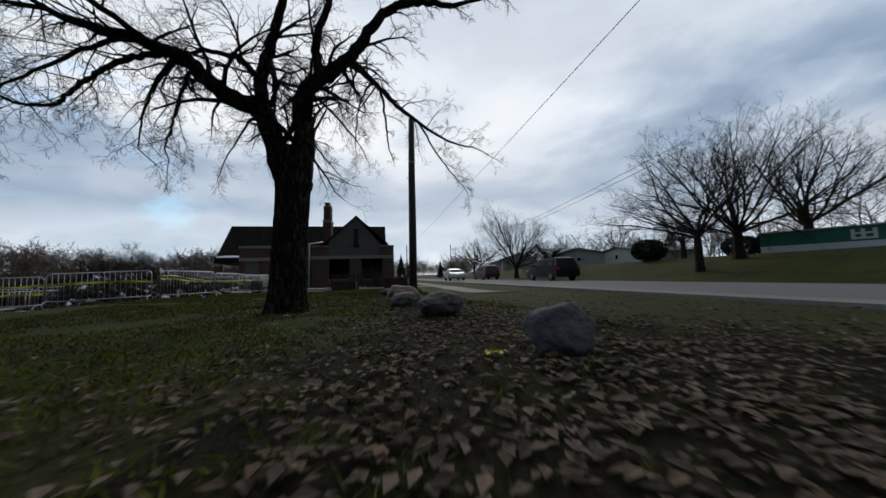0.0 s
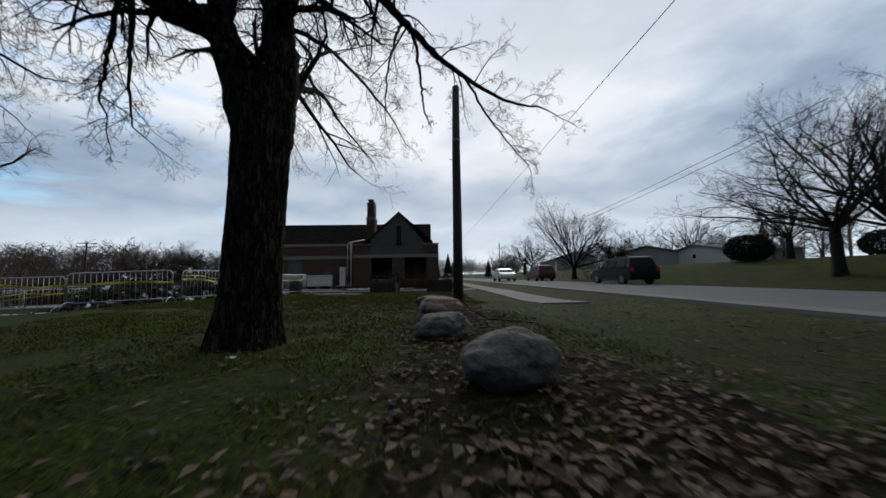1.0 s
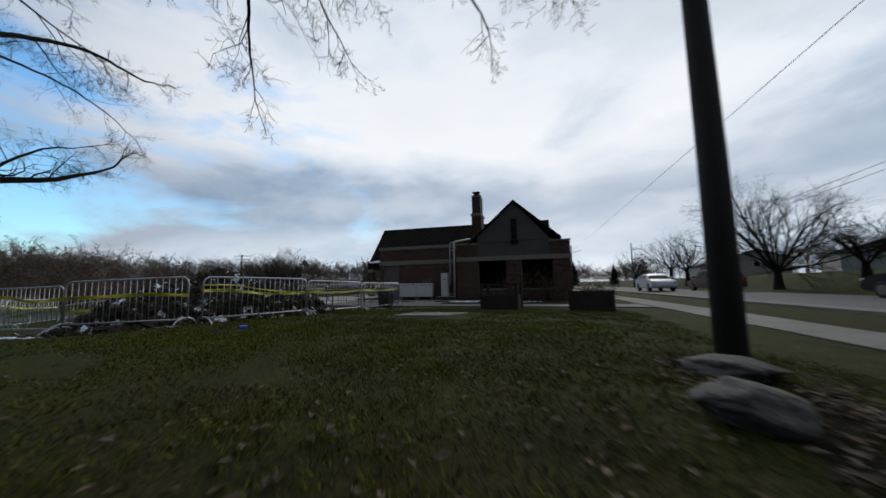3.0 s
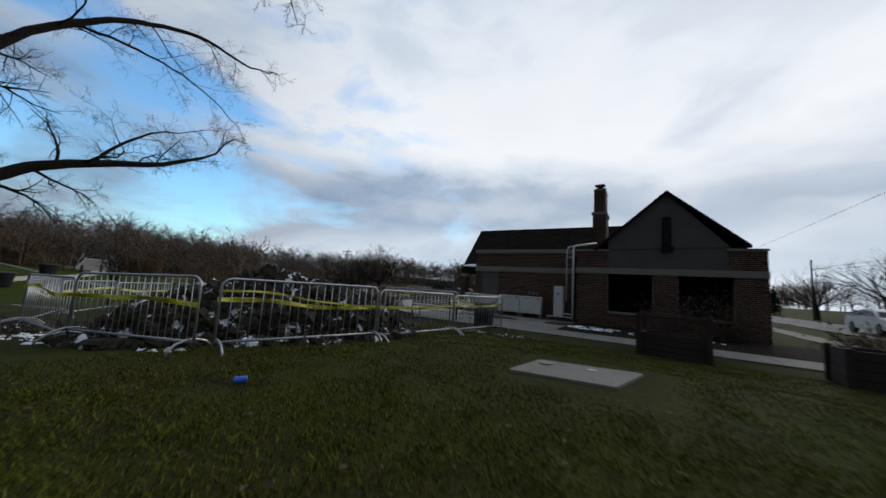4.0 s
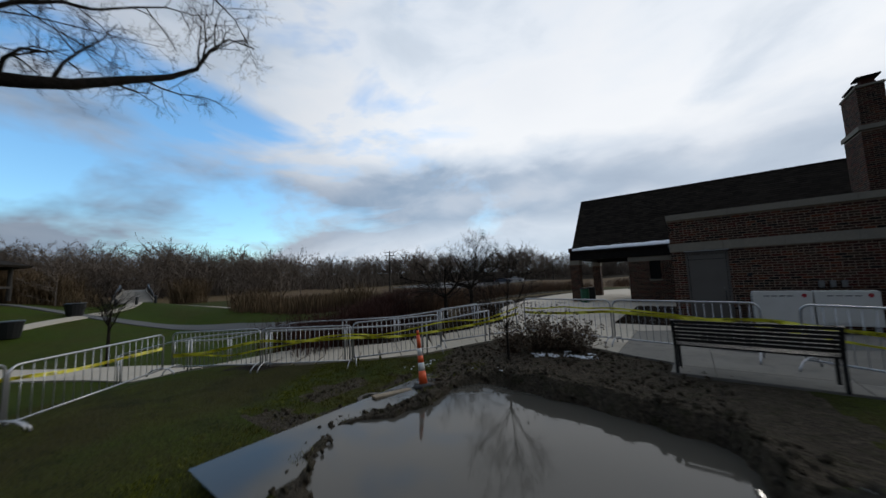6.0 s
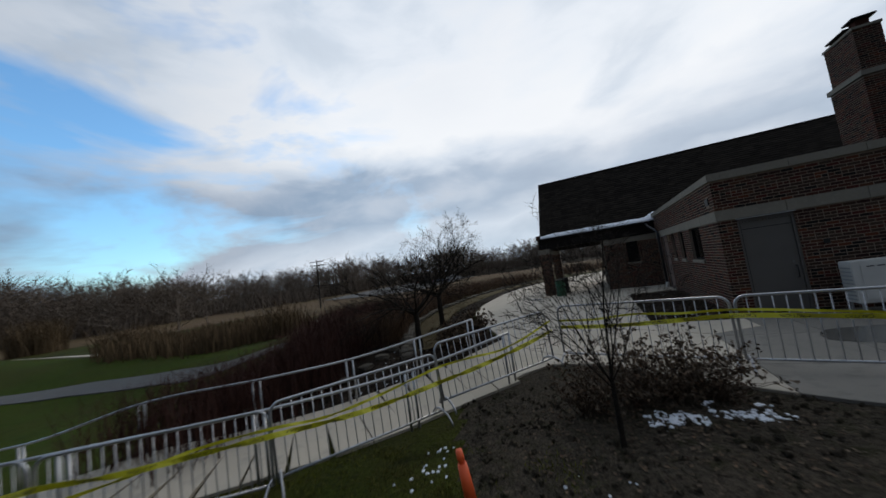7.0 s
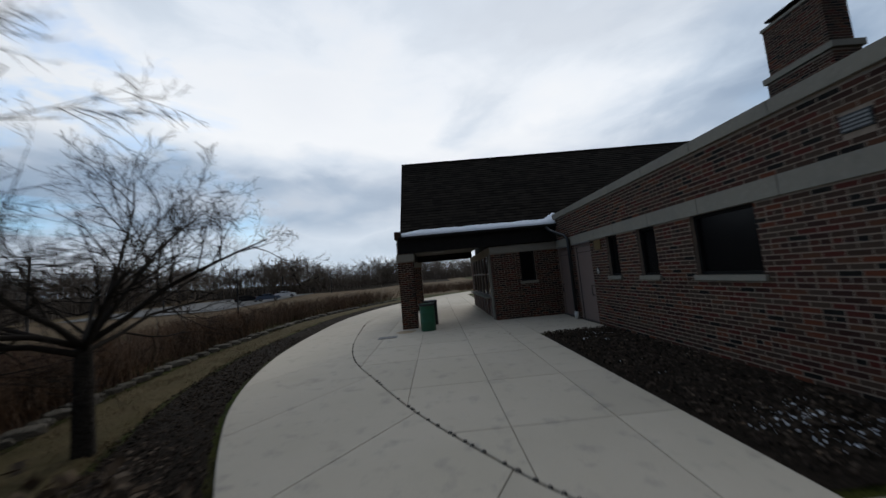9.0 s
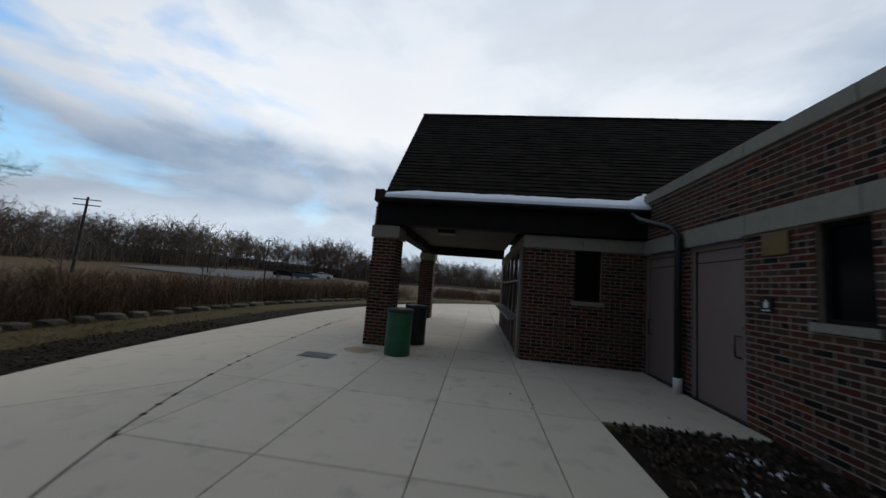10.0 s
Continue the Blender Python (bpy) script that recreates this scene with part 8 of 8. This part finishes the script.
for k in range(6200):
    t = gr2.random()
    y = -29.0 + 16.5 * t
    x = gr2.uniform(5.5, 13.5) - (2.5 * t)
    if y > -17.5 and not 1.9 < x < 12.4:
        continue
    bare = noise.noise((x * 0.8, y * 0.8, 9))
    if (litter(x, y) > 0.35 and gr2.random() < 0.72) or bare < -0.3:
        continue
    blade_patch(x, y, 22, 0.16, 0.02, 0.055)
for k in range(3600):
    x, y = gr2.uniform(2.2, 12.2), gr2.uniform(-16.5, -7.4)
    if 6.1 < x < 8.2 and -12.2 < y < -9.7:
        continue
    blade_patch(x, y, 24, 0.18, 0.02, 0.05)
for k in range(1120):
    x, y = gr2.uniform(-8.0, -3.1), gr2.uniform(-11.5, -5.8)
    if pool_depth(x, y) > -0.15 or x + 0.66 * y < -12.2 or (is_soil(x, y) and gr2.random() < 0.7):
        continue
    blade_patch(x, y, 26, 0.14, 0.02, 0.06)
tan_b = Buf()
for k in range(420):
    x, y = gr2.uniform(8.5, 14.5), gr2.uniform(-28.0, -17.0)
    if gr2.random() < 0.25 + litter(x, y):
        stems(tan_b, gr2, x, y, 4, 0.3, 0.03, 0.12, 0.0025, 1.6)
for k in range(900):
    i = gr2.randint(0, len(edge_pts) - 2)
    p, q = edge_pts[i], edge_pts[i + 1]
    t = (q - p).normalized()
    c = p.lerp(q, gr2.random()) + Vector((-t.y, t.x)) * gr2.uniform(1.15, 2.3)
    if c.y < 12:
        stems(tan_b, gr2, c.x, c.y, 26, 0.2, 0.04, 0.13, 0.004, 0.6)
tagged(new("dry_grass", tan_b.mesh("dry_grass_blades", M["reed"])), "tan winter-killed grass along the bark bed", "grass", kind="stuff")
tagged(new("grass", gb2.mesh("grass", M["grass_blade"])), "short uneven winter grass blades", "grass", kind="stuff")

# ---- across the road and far off ----


def house(x, y, w, d, eave, ridge, rot, label, wins=3, wall_mat="house_wall"):
    z = height(x, y)
    ob = holder("house", label, "house", pose(x, y, z - 0.1, 0, 0, rot))
    part("wall", Buf().add([(sx * w / 2, sy * d / 2, zz) for zz in (0, eave) for sx, sy in ((-1, -1), (1, -1), (1, 1), (-1, 1))] + [(-w / 2, 0, ridge), (w / 2, 0, ridge)], [(0, 1, 5, 4), (1, 2, 6, 9, 5), (2, 3, 7, 6), (3, 0, 4, 8, 7)]), M[wall_mat], ob)
    rf = Buf()
    for s in (-1, 1):
        a, b = (s * (d / 2 + 0.35), eave - 0.12), (0, ridge + 0.03)
        rf.add([(xx, yy, zz) for xx in (-w / 2 - 0.3, w / 2 + 0.3) for yy, zz in ((a[0], a[1]), (b[0], b[1]), (b[0], b[1] + 0.12), (a[0], a[1] + 0.12))], [(0, 1, 2, 3), (7, 6, 5, 4), (0, 4, 5, 1), (2, 6, 7, 3), (0, 3, 7, 4), (1, 5, 6, 2)])
    part("roof", rf, M["house_roof"], ob)
    for i in range(wins):
        xx = -w / 2 + w * (i + 0.5) / wins
        wd = part("window", box_buf(xx - 0.5, -d / 2 - 0.03, 0.9, xx + 0.5, -d / 2 + 0.02, 1.8), M["reflective_white"], ob)
        part("pane", box_buf(xx - 0.42, -d / 2 - 0.036, 0.97, xx + 0.42, -d / 2 - 0.03, 1.73), M["window_dark"], wd)
    wd = part("window", box_buf(-w / 2 - 0.03, -0.35, 1.1, -w / 2 + 0.02, 0.35, 1.8), M["reflective_white"], ob)
    part("pane", box_buf(-w / 2 - 0.036, -0.28, 1.16, -w / 2 - 0.03, 0.28, 1.74), M["window_dark"], wd)
    return ob


house(50.0, 16.2, 9.0, 10.0, 2.0, 2.85, 0, "low pale one-storey house with grey roof", 2)
house(45.0, 26.0, 12.0, 7.5, 2.3, 3.2, 62, "long pale manufactured home behind bare trees")
house(37.0, 33.0, 9.0, 6.0, 2.1, 3.1, 70, "small pale one-storey house across the road")
house(42.0, 52.0, 9.0, 7.0, 2.3, 3.4, 80, "small pale one-storey house far along the road")
M["green_paint"] = material("green_paint", (0.015, 0.13, 0.07), 0.6, spots=((0.8, 0.4, 0.7, (0.012, 0.1, 0.055), 0.6),))
mur = holder("painted_trailer", "long low building painted green over white", "building", pose(34.0, -10.6, height(34, -10.6) - 0.05, 0, 0, -62) @ Matrix.Diagonal((1.0, 1.0, 0.8, 1.0)))
part("wall", box_buf(0, 0, 0, 11, 2.6, 0.62), M["reflective_white"], mur)
part("wall", box_buf(0, 0.0, 0.62, 11, 2.6, 1.62), M["green_paint"], mur)
part("roof", box_buf(-0.1, -0.08, 1.62, 11.1, 2.7, 1.72), M["house_wall"], mur)
for x0, x1, z0, z1 in ((3.6, 4.5, 0.75, 0.88), (3.6, 3.75, 0.88, 1.45), (4.35, 4.5, 0.88, 1.45), (3.95, 4.1, 0.88, 1.45), (3.75, 3.95, 1.1, 1.22), (4.1, 4.35, 1.1, 1.22), (5.0, 5.2, 0.75, 1.4), (5.2, 5.6, 1.25, 1.4), (5.9, 6.5, 0.75, 1.3)):
    part("painted_shape", box_buf(x0, -0.012, z0, x1, -0.004, z1), M["reflective_white"], mur)

lb = Buf()
br = random.Random(3)
for k in range(5200):
    d = Vector((br.gauss(0, 1), br.gauss(0, 1), br.gauss(0, 1))).normalized() * br.uniform(0.75, 1.05)
    c = Vector((d.x * 1.35, d.y * 1.35, 0.9 + d.z * 0.95))
    if c.z < 0.02:
        continue
    u, v2 = Vector((br.gauss(0, 1), br.gauss(0, 1), br.gauss(0, 1))).normalized() * 0.07, Vector((br.gauss(0, 1), br.gauss(0, 1), br.gauss(0, 1))).normalized() * 0.07
    lb.add([tuple(c - u), tuple(c + v2), tuple(c + u), tuple(c - v2)], [(0, 1, 2, 3)])
M["evergreen"] = material("evergreen", (0.016, 0.02, 0.014), 0.9, island_random=0.4, spec=0.2)
for x, y, sc in ((32.6, -3.4, 0.95), (36.0, -8.0, 0.8), (40.0, -7.5, 1.0)):
    ob = holder("bush", "dense dark evergreen bush on the bank", "bush", pose(x, y, height(x, y)) @ Matrix.Scale(sc, 4))
    fo = new("foliage", bpy.data.meshes["foliage"]) if "foliage" in bpy.data.meshes else new("foliage", lb.mesh("foliage", M["evergreen"]))
    fo.parent = ob
    part("stem", Buf().tube([(0, 0, -0.05), (0, 0, 0.9)], 0.06, 6), M["twig"], ob)


def conifer(x, y, h, seed):
    rnd = random.Random(seed)
    ob = holder("conifer", "dark conifer far along the road", "tree", Matrix.Translation((x, y, height(x, y))))
    part("trunk", Buf().tube([(0, 0, -0.1), (0, 0, h * 0.95)], (0.02 * h, 0.004 * h), 6), M["twig"], ob)
    b = Buf()
    for k in range(420):
        t = rnd.random() ** 0.8
        a, r = rnd.random() * 6.28, (1 - t) * 0.24 * h * rnd.uniform(0.5, 1.1) + 0.05
        z = h * (0.08 + 0.9 * t)
        c, w = (r * math.cos(a), r * math.sin(a), z - 0.25 * r), 0.05 * h * (1.1 - t)
        b.add([(0, 0, z + 0.02 * h), (c[0] - w * math.sin(a), c[1] + w * math.cos(a), c[2]), (c[0] * 1.15, c[1] * 1.15, c[2] - 0.03 * h), (c[0] + w * math.sin(a), c[1] - w * math.cos(a), c[2])], [(0, 1, 2, 3)])
    part("foliage", b, M["evergreen"], ob, kind="stuff")


for i, (x, y, h) in enumerate(((20.0, 75.0, 7.0), (17.5, 82.0, 8.5), (14.0, 88.0, 6.5), (27.0, 62.0, 5.0), (55.0, 16.0, 6.0))):
    conifer(x, y, h, 70 + i)


def car(name, m, paint, label, suv=True, group=""):
    """A parked-looking car, nose to +x: shaped body, glazed cabin, four wheels."""
    ob = holder(name, label, "car", m, group)
    W, H = 0.92, 1.0
    low = [(-2.3, 0.42), (-2.28, 0.8), (-2.2, 1.02), (1.0, 1.02), (1.9, 0.9), (2.25, 0.74), (2.32, 0.45), (2.2, 0.3), (-2.2, 0.3)]
    cab = [(-2.18, 1.02), (-1.95, 1.62), (-1.6, 1.72), (0.15, 1.7), (0.55, 1.58), (1.15, 1.02)] if suv else [(-1.75, 1.0), (-1.05, 1.4), (-0.6, 1.46), (0.1, 1.44), (0.5, 1.34), (1.15, 1.0)]

    def prism(poly, w0, w1, split):
        b, n = Buf(), len(poly)
        for s in (-1, 1):
            for x, z in poly:
                w = w0 if z <= split else w1
                b.v.append((x, s * w, z))
        b.f += [tuple(range(n)), tuple(reversed(range(n, 2 * n)))]
        b.f += [(i, n + i, n + (i + 1) % n, (i + 1) % n) for i in range(n)]
        b.mi += [0] * (n + 2)
        return b
    part("body", prism(low, W, W * 0.97, 0.5), paint, ob, smooth=False, bevel=0.05)
    part("cabin", prism(cab, W * 0.95, W * 0.74, 1.05), paint, ob, bevel=0.04)
    for s in (-1, 1):
        for xa, xb in ((-1.75, -0.85), (-0.75, 0.05), (0.12, 0.75)):
            z0, z1 = 1.08, 1.56 if suv else 1.34
            part("side_window", Buf().add([(xa, s * 0.895, z0), (xb + (0.15 if xb > 0.5 else 0), s * 0.895, z0), (xb - (0.25 if xb > 0.5 else 0), s * 0.74, z1), (xa + 0.05, s * 0.74, z1)], [(0, 1, 2, 3), (3, 2, 1, 0)]), M["window_dark"], ob)
        part("headlight", box_buf(2.12, s * 0.75 - 0.12, 0.66, 2.3, s * 0.75 + 0.12, 0.8), M["reflective_white"], ob, bevel=0.02)
        part("tail_light", box_buf(-2.31, s * 0.78 - 0.1, 0.8, -2.2, s * 0.78 + 0.1, 1.02), M["red_badge"], ob, bevel=0.02)
        part("mirror", box_buf(0.75, s * 1.02 - 0.09, 1.05, 0.9, s * 1.02 + 0.09, 1.2), paint, ob, bevel=0.03)
    part("windscreen", Buf().add([(1.17, -0.76, 1.05), (1.17, 0.76, 1.05), (0.6, 0.62, 1.55 if suv else 1.3), (0.6, -0.62, 1.55 if suv else 1.3)], [(0, 1, 2, 3), (3, 2, 1, 0)]), M["window_dark"], ob)
    for x in (-1.4, 1.4):
        for s in (-1, 1):
            w = part("wheel", Buf().lathe([(0.2, -0.1), (0.31, -0.11), (0.345, -0.07), (0.345, 0.07), (0.31, 0.11), (0.2, 0.1)], sides=24), M["rubber"], ob, m=pose(x, s * 0.82, 0.345, 90, 0, 0), smooth=True)
            part("rim", Buf().lathe([(0.2, -0.112), (0.05, -0.118), (0.05, 0.118), (0.2, 0.112)], sides=16), M["dull_steel"], w)
    return ob


M["car_red"] = material("car_red", (0.06, 0.012, 0.014), 0.3, spots=((3, 0.4, 0.7, (0.045, 0.01, 0.012), 0.5),))
M["car_black"] = material("car_black", (0.006, 0.006, 0.007), 0.35, spots=((3, 0.4, 0.7, (0.01, 0.01, 0.011), 0.5),), spec=0.2)
M["car_white"] = material("car_white", (0.6, 0.6, 0.6), 0.3, spots=((3, 0.4, 0.7, (0.5, 0.5, 0.5), 0.5),))
M["car_blue"] = material("car_blue", (0.06, 0.08, 0.12), 0.3, spots=((3, 0.4, 0.7, (0.05, 0.065, 0.1), 0.5),))
car("car", pose(23.2, -4.0, 0.06, 0, 0, 91), M["car_black"], "black sport utility car on the road")
car("car", pose(23.0, 11.0, 0.06, 0, 0, 91), M["car_red"], "dark red estate car on the road")
car("car", pose(19.4, 12.5, 0.09, 0, 0, -91), M["car_white"], "white hatchback on the road", False)

# lower park: car park, paths, bridge, shelter
lot = holder("road_car_park", "pale asphalt car park beyond the brush", "car park", kind="structure")
lp = Buf()
for i in range(8):
    for j in range(5):
        x0, y0 = -64 + 3.2 * i, 50 + 8.4 * j
        q = [(x0, y0), (x0 + 3.2, y0), (x0 + 3.2, y0 + 8.4), (x0, y0 + 8.4)]
        lp.add([(x, y, height(x, y) + 0.16) for x, y in q], [(0, 1, 2, 3)])
part("surface", lp, M["asphalt"], lot)
for k, (x, y, c) in enumerate(((-40.5, 77.0, "car_white"), (-40.0, 68.0, "car_blue"), (-43.5, 66.5, "car_black"))):
    car("car", pose(x, y, height(x, y) + 0.18, 0, 0, 20 + 5 * k), M[c], ("white", "blue", "black")[k] + " parked car in the far car park", False)
for k, (x, y) in enumerate(((-52.0, 56.0), (-29.0, 39.0), (-60.0, 70.0), (-33.0, 88.0), (-48.0, 92.0))):
    lm = holder("lamp_post", "slim dark car park lamp post", "lamp post", Matrix.Translation((x, y, height(x, y))), group="car park lamp posts")
    part("shaft", Buf().tube([(0, 0, -0.1), (0, 0, 5.4)], (0.09, 0.06), 8), M["black_metal"], lm)
    part("head", box_buf(-0.4, -0.14, 5.4, 0.4, 0.14, 5.52), M["black_metal"], lm, bevel=0.02)
for x, y, lean in ((-46.0, 32.0, 0.2), (-95.0, 66.0, 0.0)):
    up = holder("utility_pole", "wooden utility pole with double crossarms", "utility pole", Matrix.Translation((x, y, height(x, y))))
    part("shaft", Buf().tube([(0, 0, -0.1), (lean, 0, 8.2)], (0.15, 0.1), 8), M["pole_wood"], up)
    for z in (7.3, 7.9):
        part("crossarm", Buf().tube([(lean - 1.2, -0.4, z), (lean + 1.2, 0.4, z)], 0.06, 5), M["pole_wood"], up)


def park_path(pts, w, mat, name, label):
    line2, b = spline(pts, 6), Buf()
    for i, p in enumerate(line2):
        t = (line2[min(i + 1, len(line2) - 1)] - line2[max(i - 1, 0)]).normalized()
        nrm = Vector((-t.y, t.x)) * w / 2
        for c in (-1, -0.98, 0.98, 1):
            q = p + nrm * c
            b.v.append((q.x, q.y, height(q.x, q.y) + (0.05 if abs(c) < 1 else -0.05)))
        if i:
            o = 4 * i
            b.f += [(o - 4 + c, o + c, o + 1 + c, o - 3 + c) for c in range(3)]
            b.mi += [0] * 3
    return thing(name, b, M[mat], label, "path", kind="structure")


park_path([(-58.0, -14.0), (-45.0, -8.4), (-34.0, -4.6), (-28.0, -2.7), (-24.7, -2.1), (-21.0, -1.75), (-16.6, -1.2), (-14.9, 2.5), (-14.7, 7.0)], 1.1, "asphalt", "pavement_lower", "grey path curving over the lower lawn")
park_path([(-38.0, -12.0), (-44.0, -7.5), (-50.0, -4.0), (-58.0, -2.0)], 1.3, "concrete", "pavement_bridge", "pale path leading to the foot bridge")
park_path([(-54.0, 1.6), (-47.0, 2.5), (-38.0, 3.0), (-32.0, 6.5), (-28.4, 11.0), (-23.3, 14.9), (-19.0, 20.0)], 0.9, "concrete", "pavement_far", "pale path crossing the far lawn")
bz = height(-60, -2)
bridge = holder("foot_bridge", "humped foot bridge with pale kerbs and dark curved rails", "bridge", pose(-60, -2.0, bz, 0, 0, -10) @ Matrix.Diagonal((0.75, 0.62, 0.9, 1.0)))
arch = [(-7 + i, 0.05 + 1.75 * math.sin(math.pi * min(1.0, (i + 0.6) / 14.6)) ** 1.3, 1.75 + 1.2 * smoothstep(9, 14, i)) for i in range(15)]
for (xa, za, wa), (xb, zb, wb) in zip(arch, arch[1:]):
    part("plank", Buf().add([(xa, -wa, za), (xa, wa, za), (xb - 0.03, -wb, zb), (xb - 0.03, wb, zb), (xa, -wa, za - 0.15), (xa, wa, za - 0.15), (xb - 0.03, -wb, zb - 0.15), (xb - 0.03, wb, zb - 0.15)], [(0, 2, 3, 1), (4, 5, 7, 6), (0, 1, 5, 4), (2, 6, 7, 3), (0, 4, 6, 2), (1, 3, 7, 5)]), M["old_concrete"], bridge)
for sd in (-1, 1):
    part("kerb", Buf().tube([(x, sd * (w + 0.1), z + 0.08) for x, z, w in arch], 0.16, 6), M["old_concrete"], bridge, "pale concrete kerb")
    rail_line = [(x, sd * (w + 0.5), z + 0.62) for x, z, w in arch[1:12]] + [(5.3, sd * 2.9, 1.0), (5.7, sd * 3.1, 0.5), (5.6, sd * 3.2, 0.1)]
    part("rail", Buf().tube(rail_line, 0.17, 8), M["black_metal"], bridge, smooth=True)
    for x, z, w in arch[1:12:2]:
        part("rail_panel", box_buf(x - 0.75, sd * (w + 0.5) - 0.05, z - 0.3, x + 0.75, sd * (w + 0.5) + 0.05, z + 0.5), M["black_metal"], bridge)
for k in range(3):
    bo = holder("bollard", "short dark bollard before the foot bridge", "bollard", pose(-51.0, -5.0 + 1.7 * k, height(-51.0, -5.0 + 1.7 * k)), group="bollards at the foot bridge")
    part("post", Buf().lathe([(0.13, -0.05), (0.13, 0.75), (0.1, 0.82)], sides=10), M["black_metal"], bo)
    part("cap", Buf().lathe([(0.15, 0.82), (0.15, 0.9), (0.03, 0.97)], sides=10), M["black_metal"], bo)
sz = height(-58, -17.8)
shelter = holder("picnic_shelter", "open timber picnic shelter with stepped dark roof", "shelter", pose(-58.0, -17.8, sz, 0, 0, 20) @ Matrix.Diagonal((1.75, 1.75, 1.5, 1.0)))
for a in range(6):
    w = 6.283 * a / 6
    part("post", Buf().tube([(3.2 * math.cos(w), 3.2 * math.sin(w), -0.1), (3.2 * math.cos(w), 3.2 * math.sin(w), 2.3)], 0.11, 8), M["pole_wood"], shelter)
    part("rail", box_buf(-0.05, -1.5, 0.75, 0.05, 1.5, 0.9), M["pole_wood"], shelter, m=pose(2.9 * math.cos(w + 0.52), 2.9 * math.sin(w + 0.52), 0, 0, 0, math.degrees(w + 0.52)))
part("roof", Buf().lathe([(4.0, 2.2), (4.05, 2.35), (2.1, 3.05), (2.0, 3.05)], sides=6), M["shingle"], shelter)
part("roof", Buf().lathe([(2.3, 3.25), (2.35, 3.38), (0.9, 3.85), (0.85, 3.85)], sides=6), M["shingle"], shelter)
part("roof", Buf().lathe([(1.1, 4.0), (1.15, 4.1), (0.05, 4.5)], sides=6), M["shingle"], shelter)
part("lantern", Buf().lathe([(1.9, 2.95), (1.9, 3.3)], sides=6), M["dark_trim"], shelter)
part("lantern", Buf().lathe([(0.8, 3.75), (0.8, 4.05)], sides=6), M["dark_trim"], shelter)
for x, y in ((-35.1, -12.2), (-44.0, -8.6)):
    bn = holder("litter_bin", "dark slatted park litter bin on the lawn", "litter bin", Matrix.Translation((x, y, height(x, y))))
    part("body", Buf().lathe([(0.5, 0), (0.55, 0.05), (0.7, 1.05), (0.62, 1.12)], sides=16), M["black_metal"], bn)
    part("rim", Buf().lathe([(0.7, 1.02), (0.75, 1.08), (0.7, 1.14)], sides=16), M["black_metal"], bn)
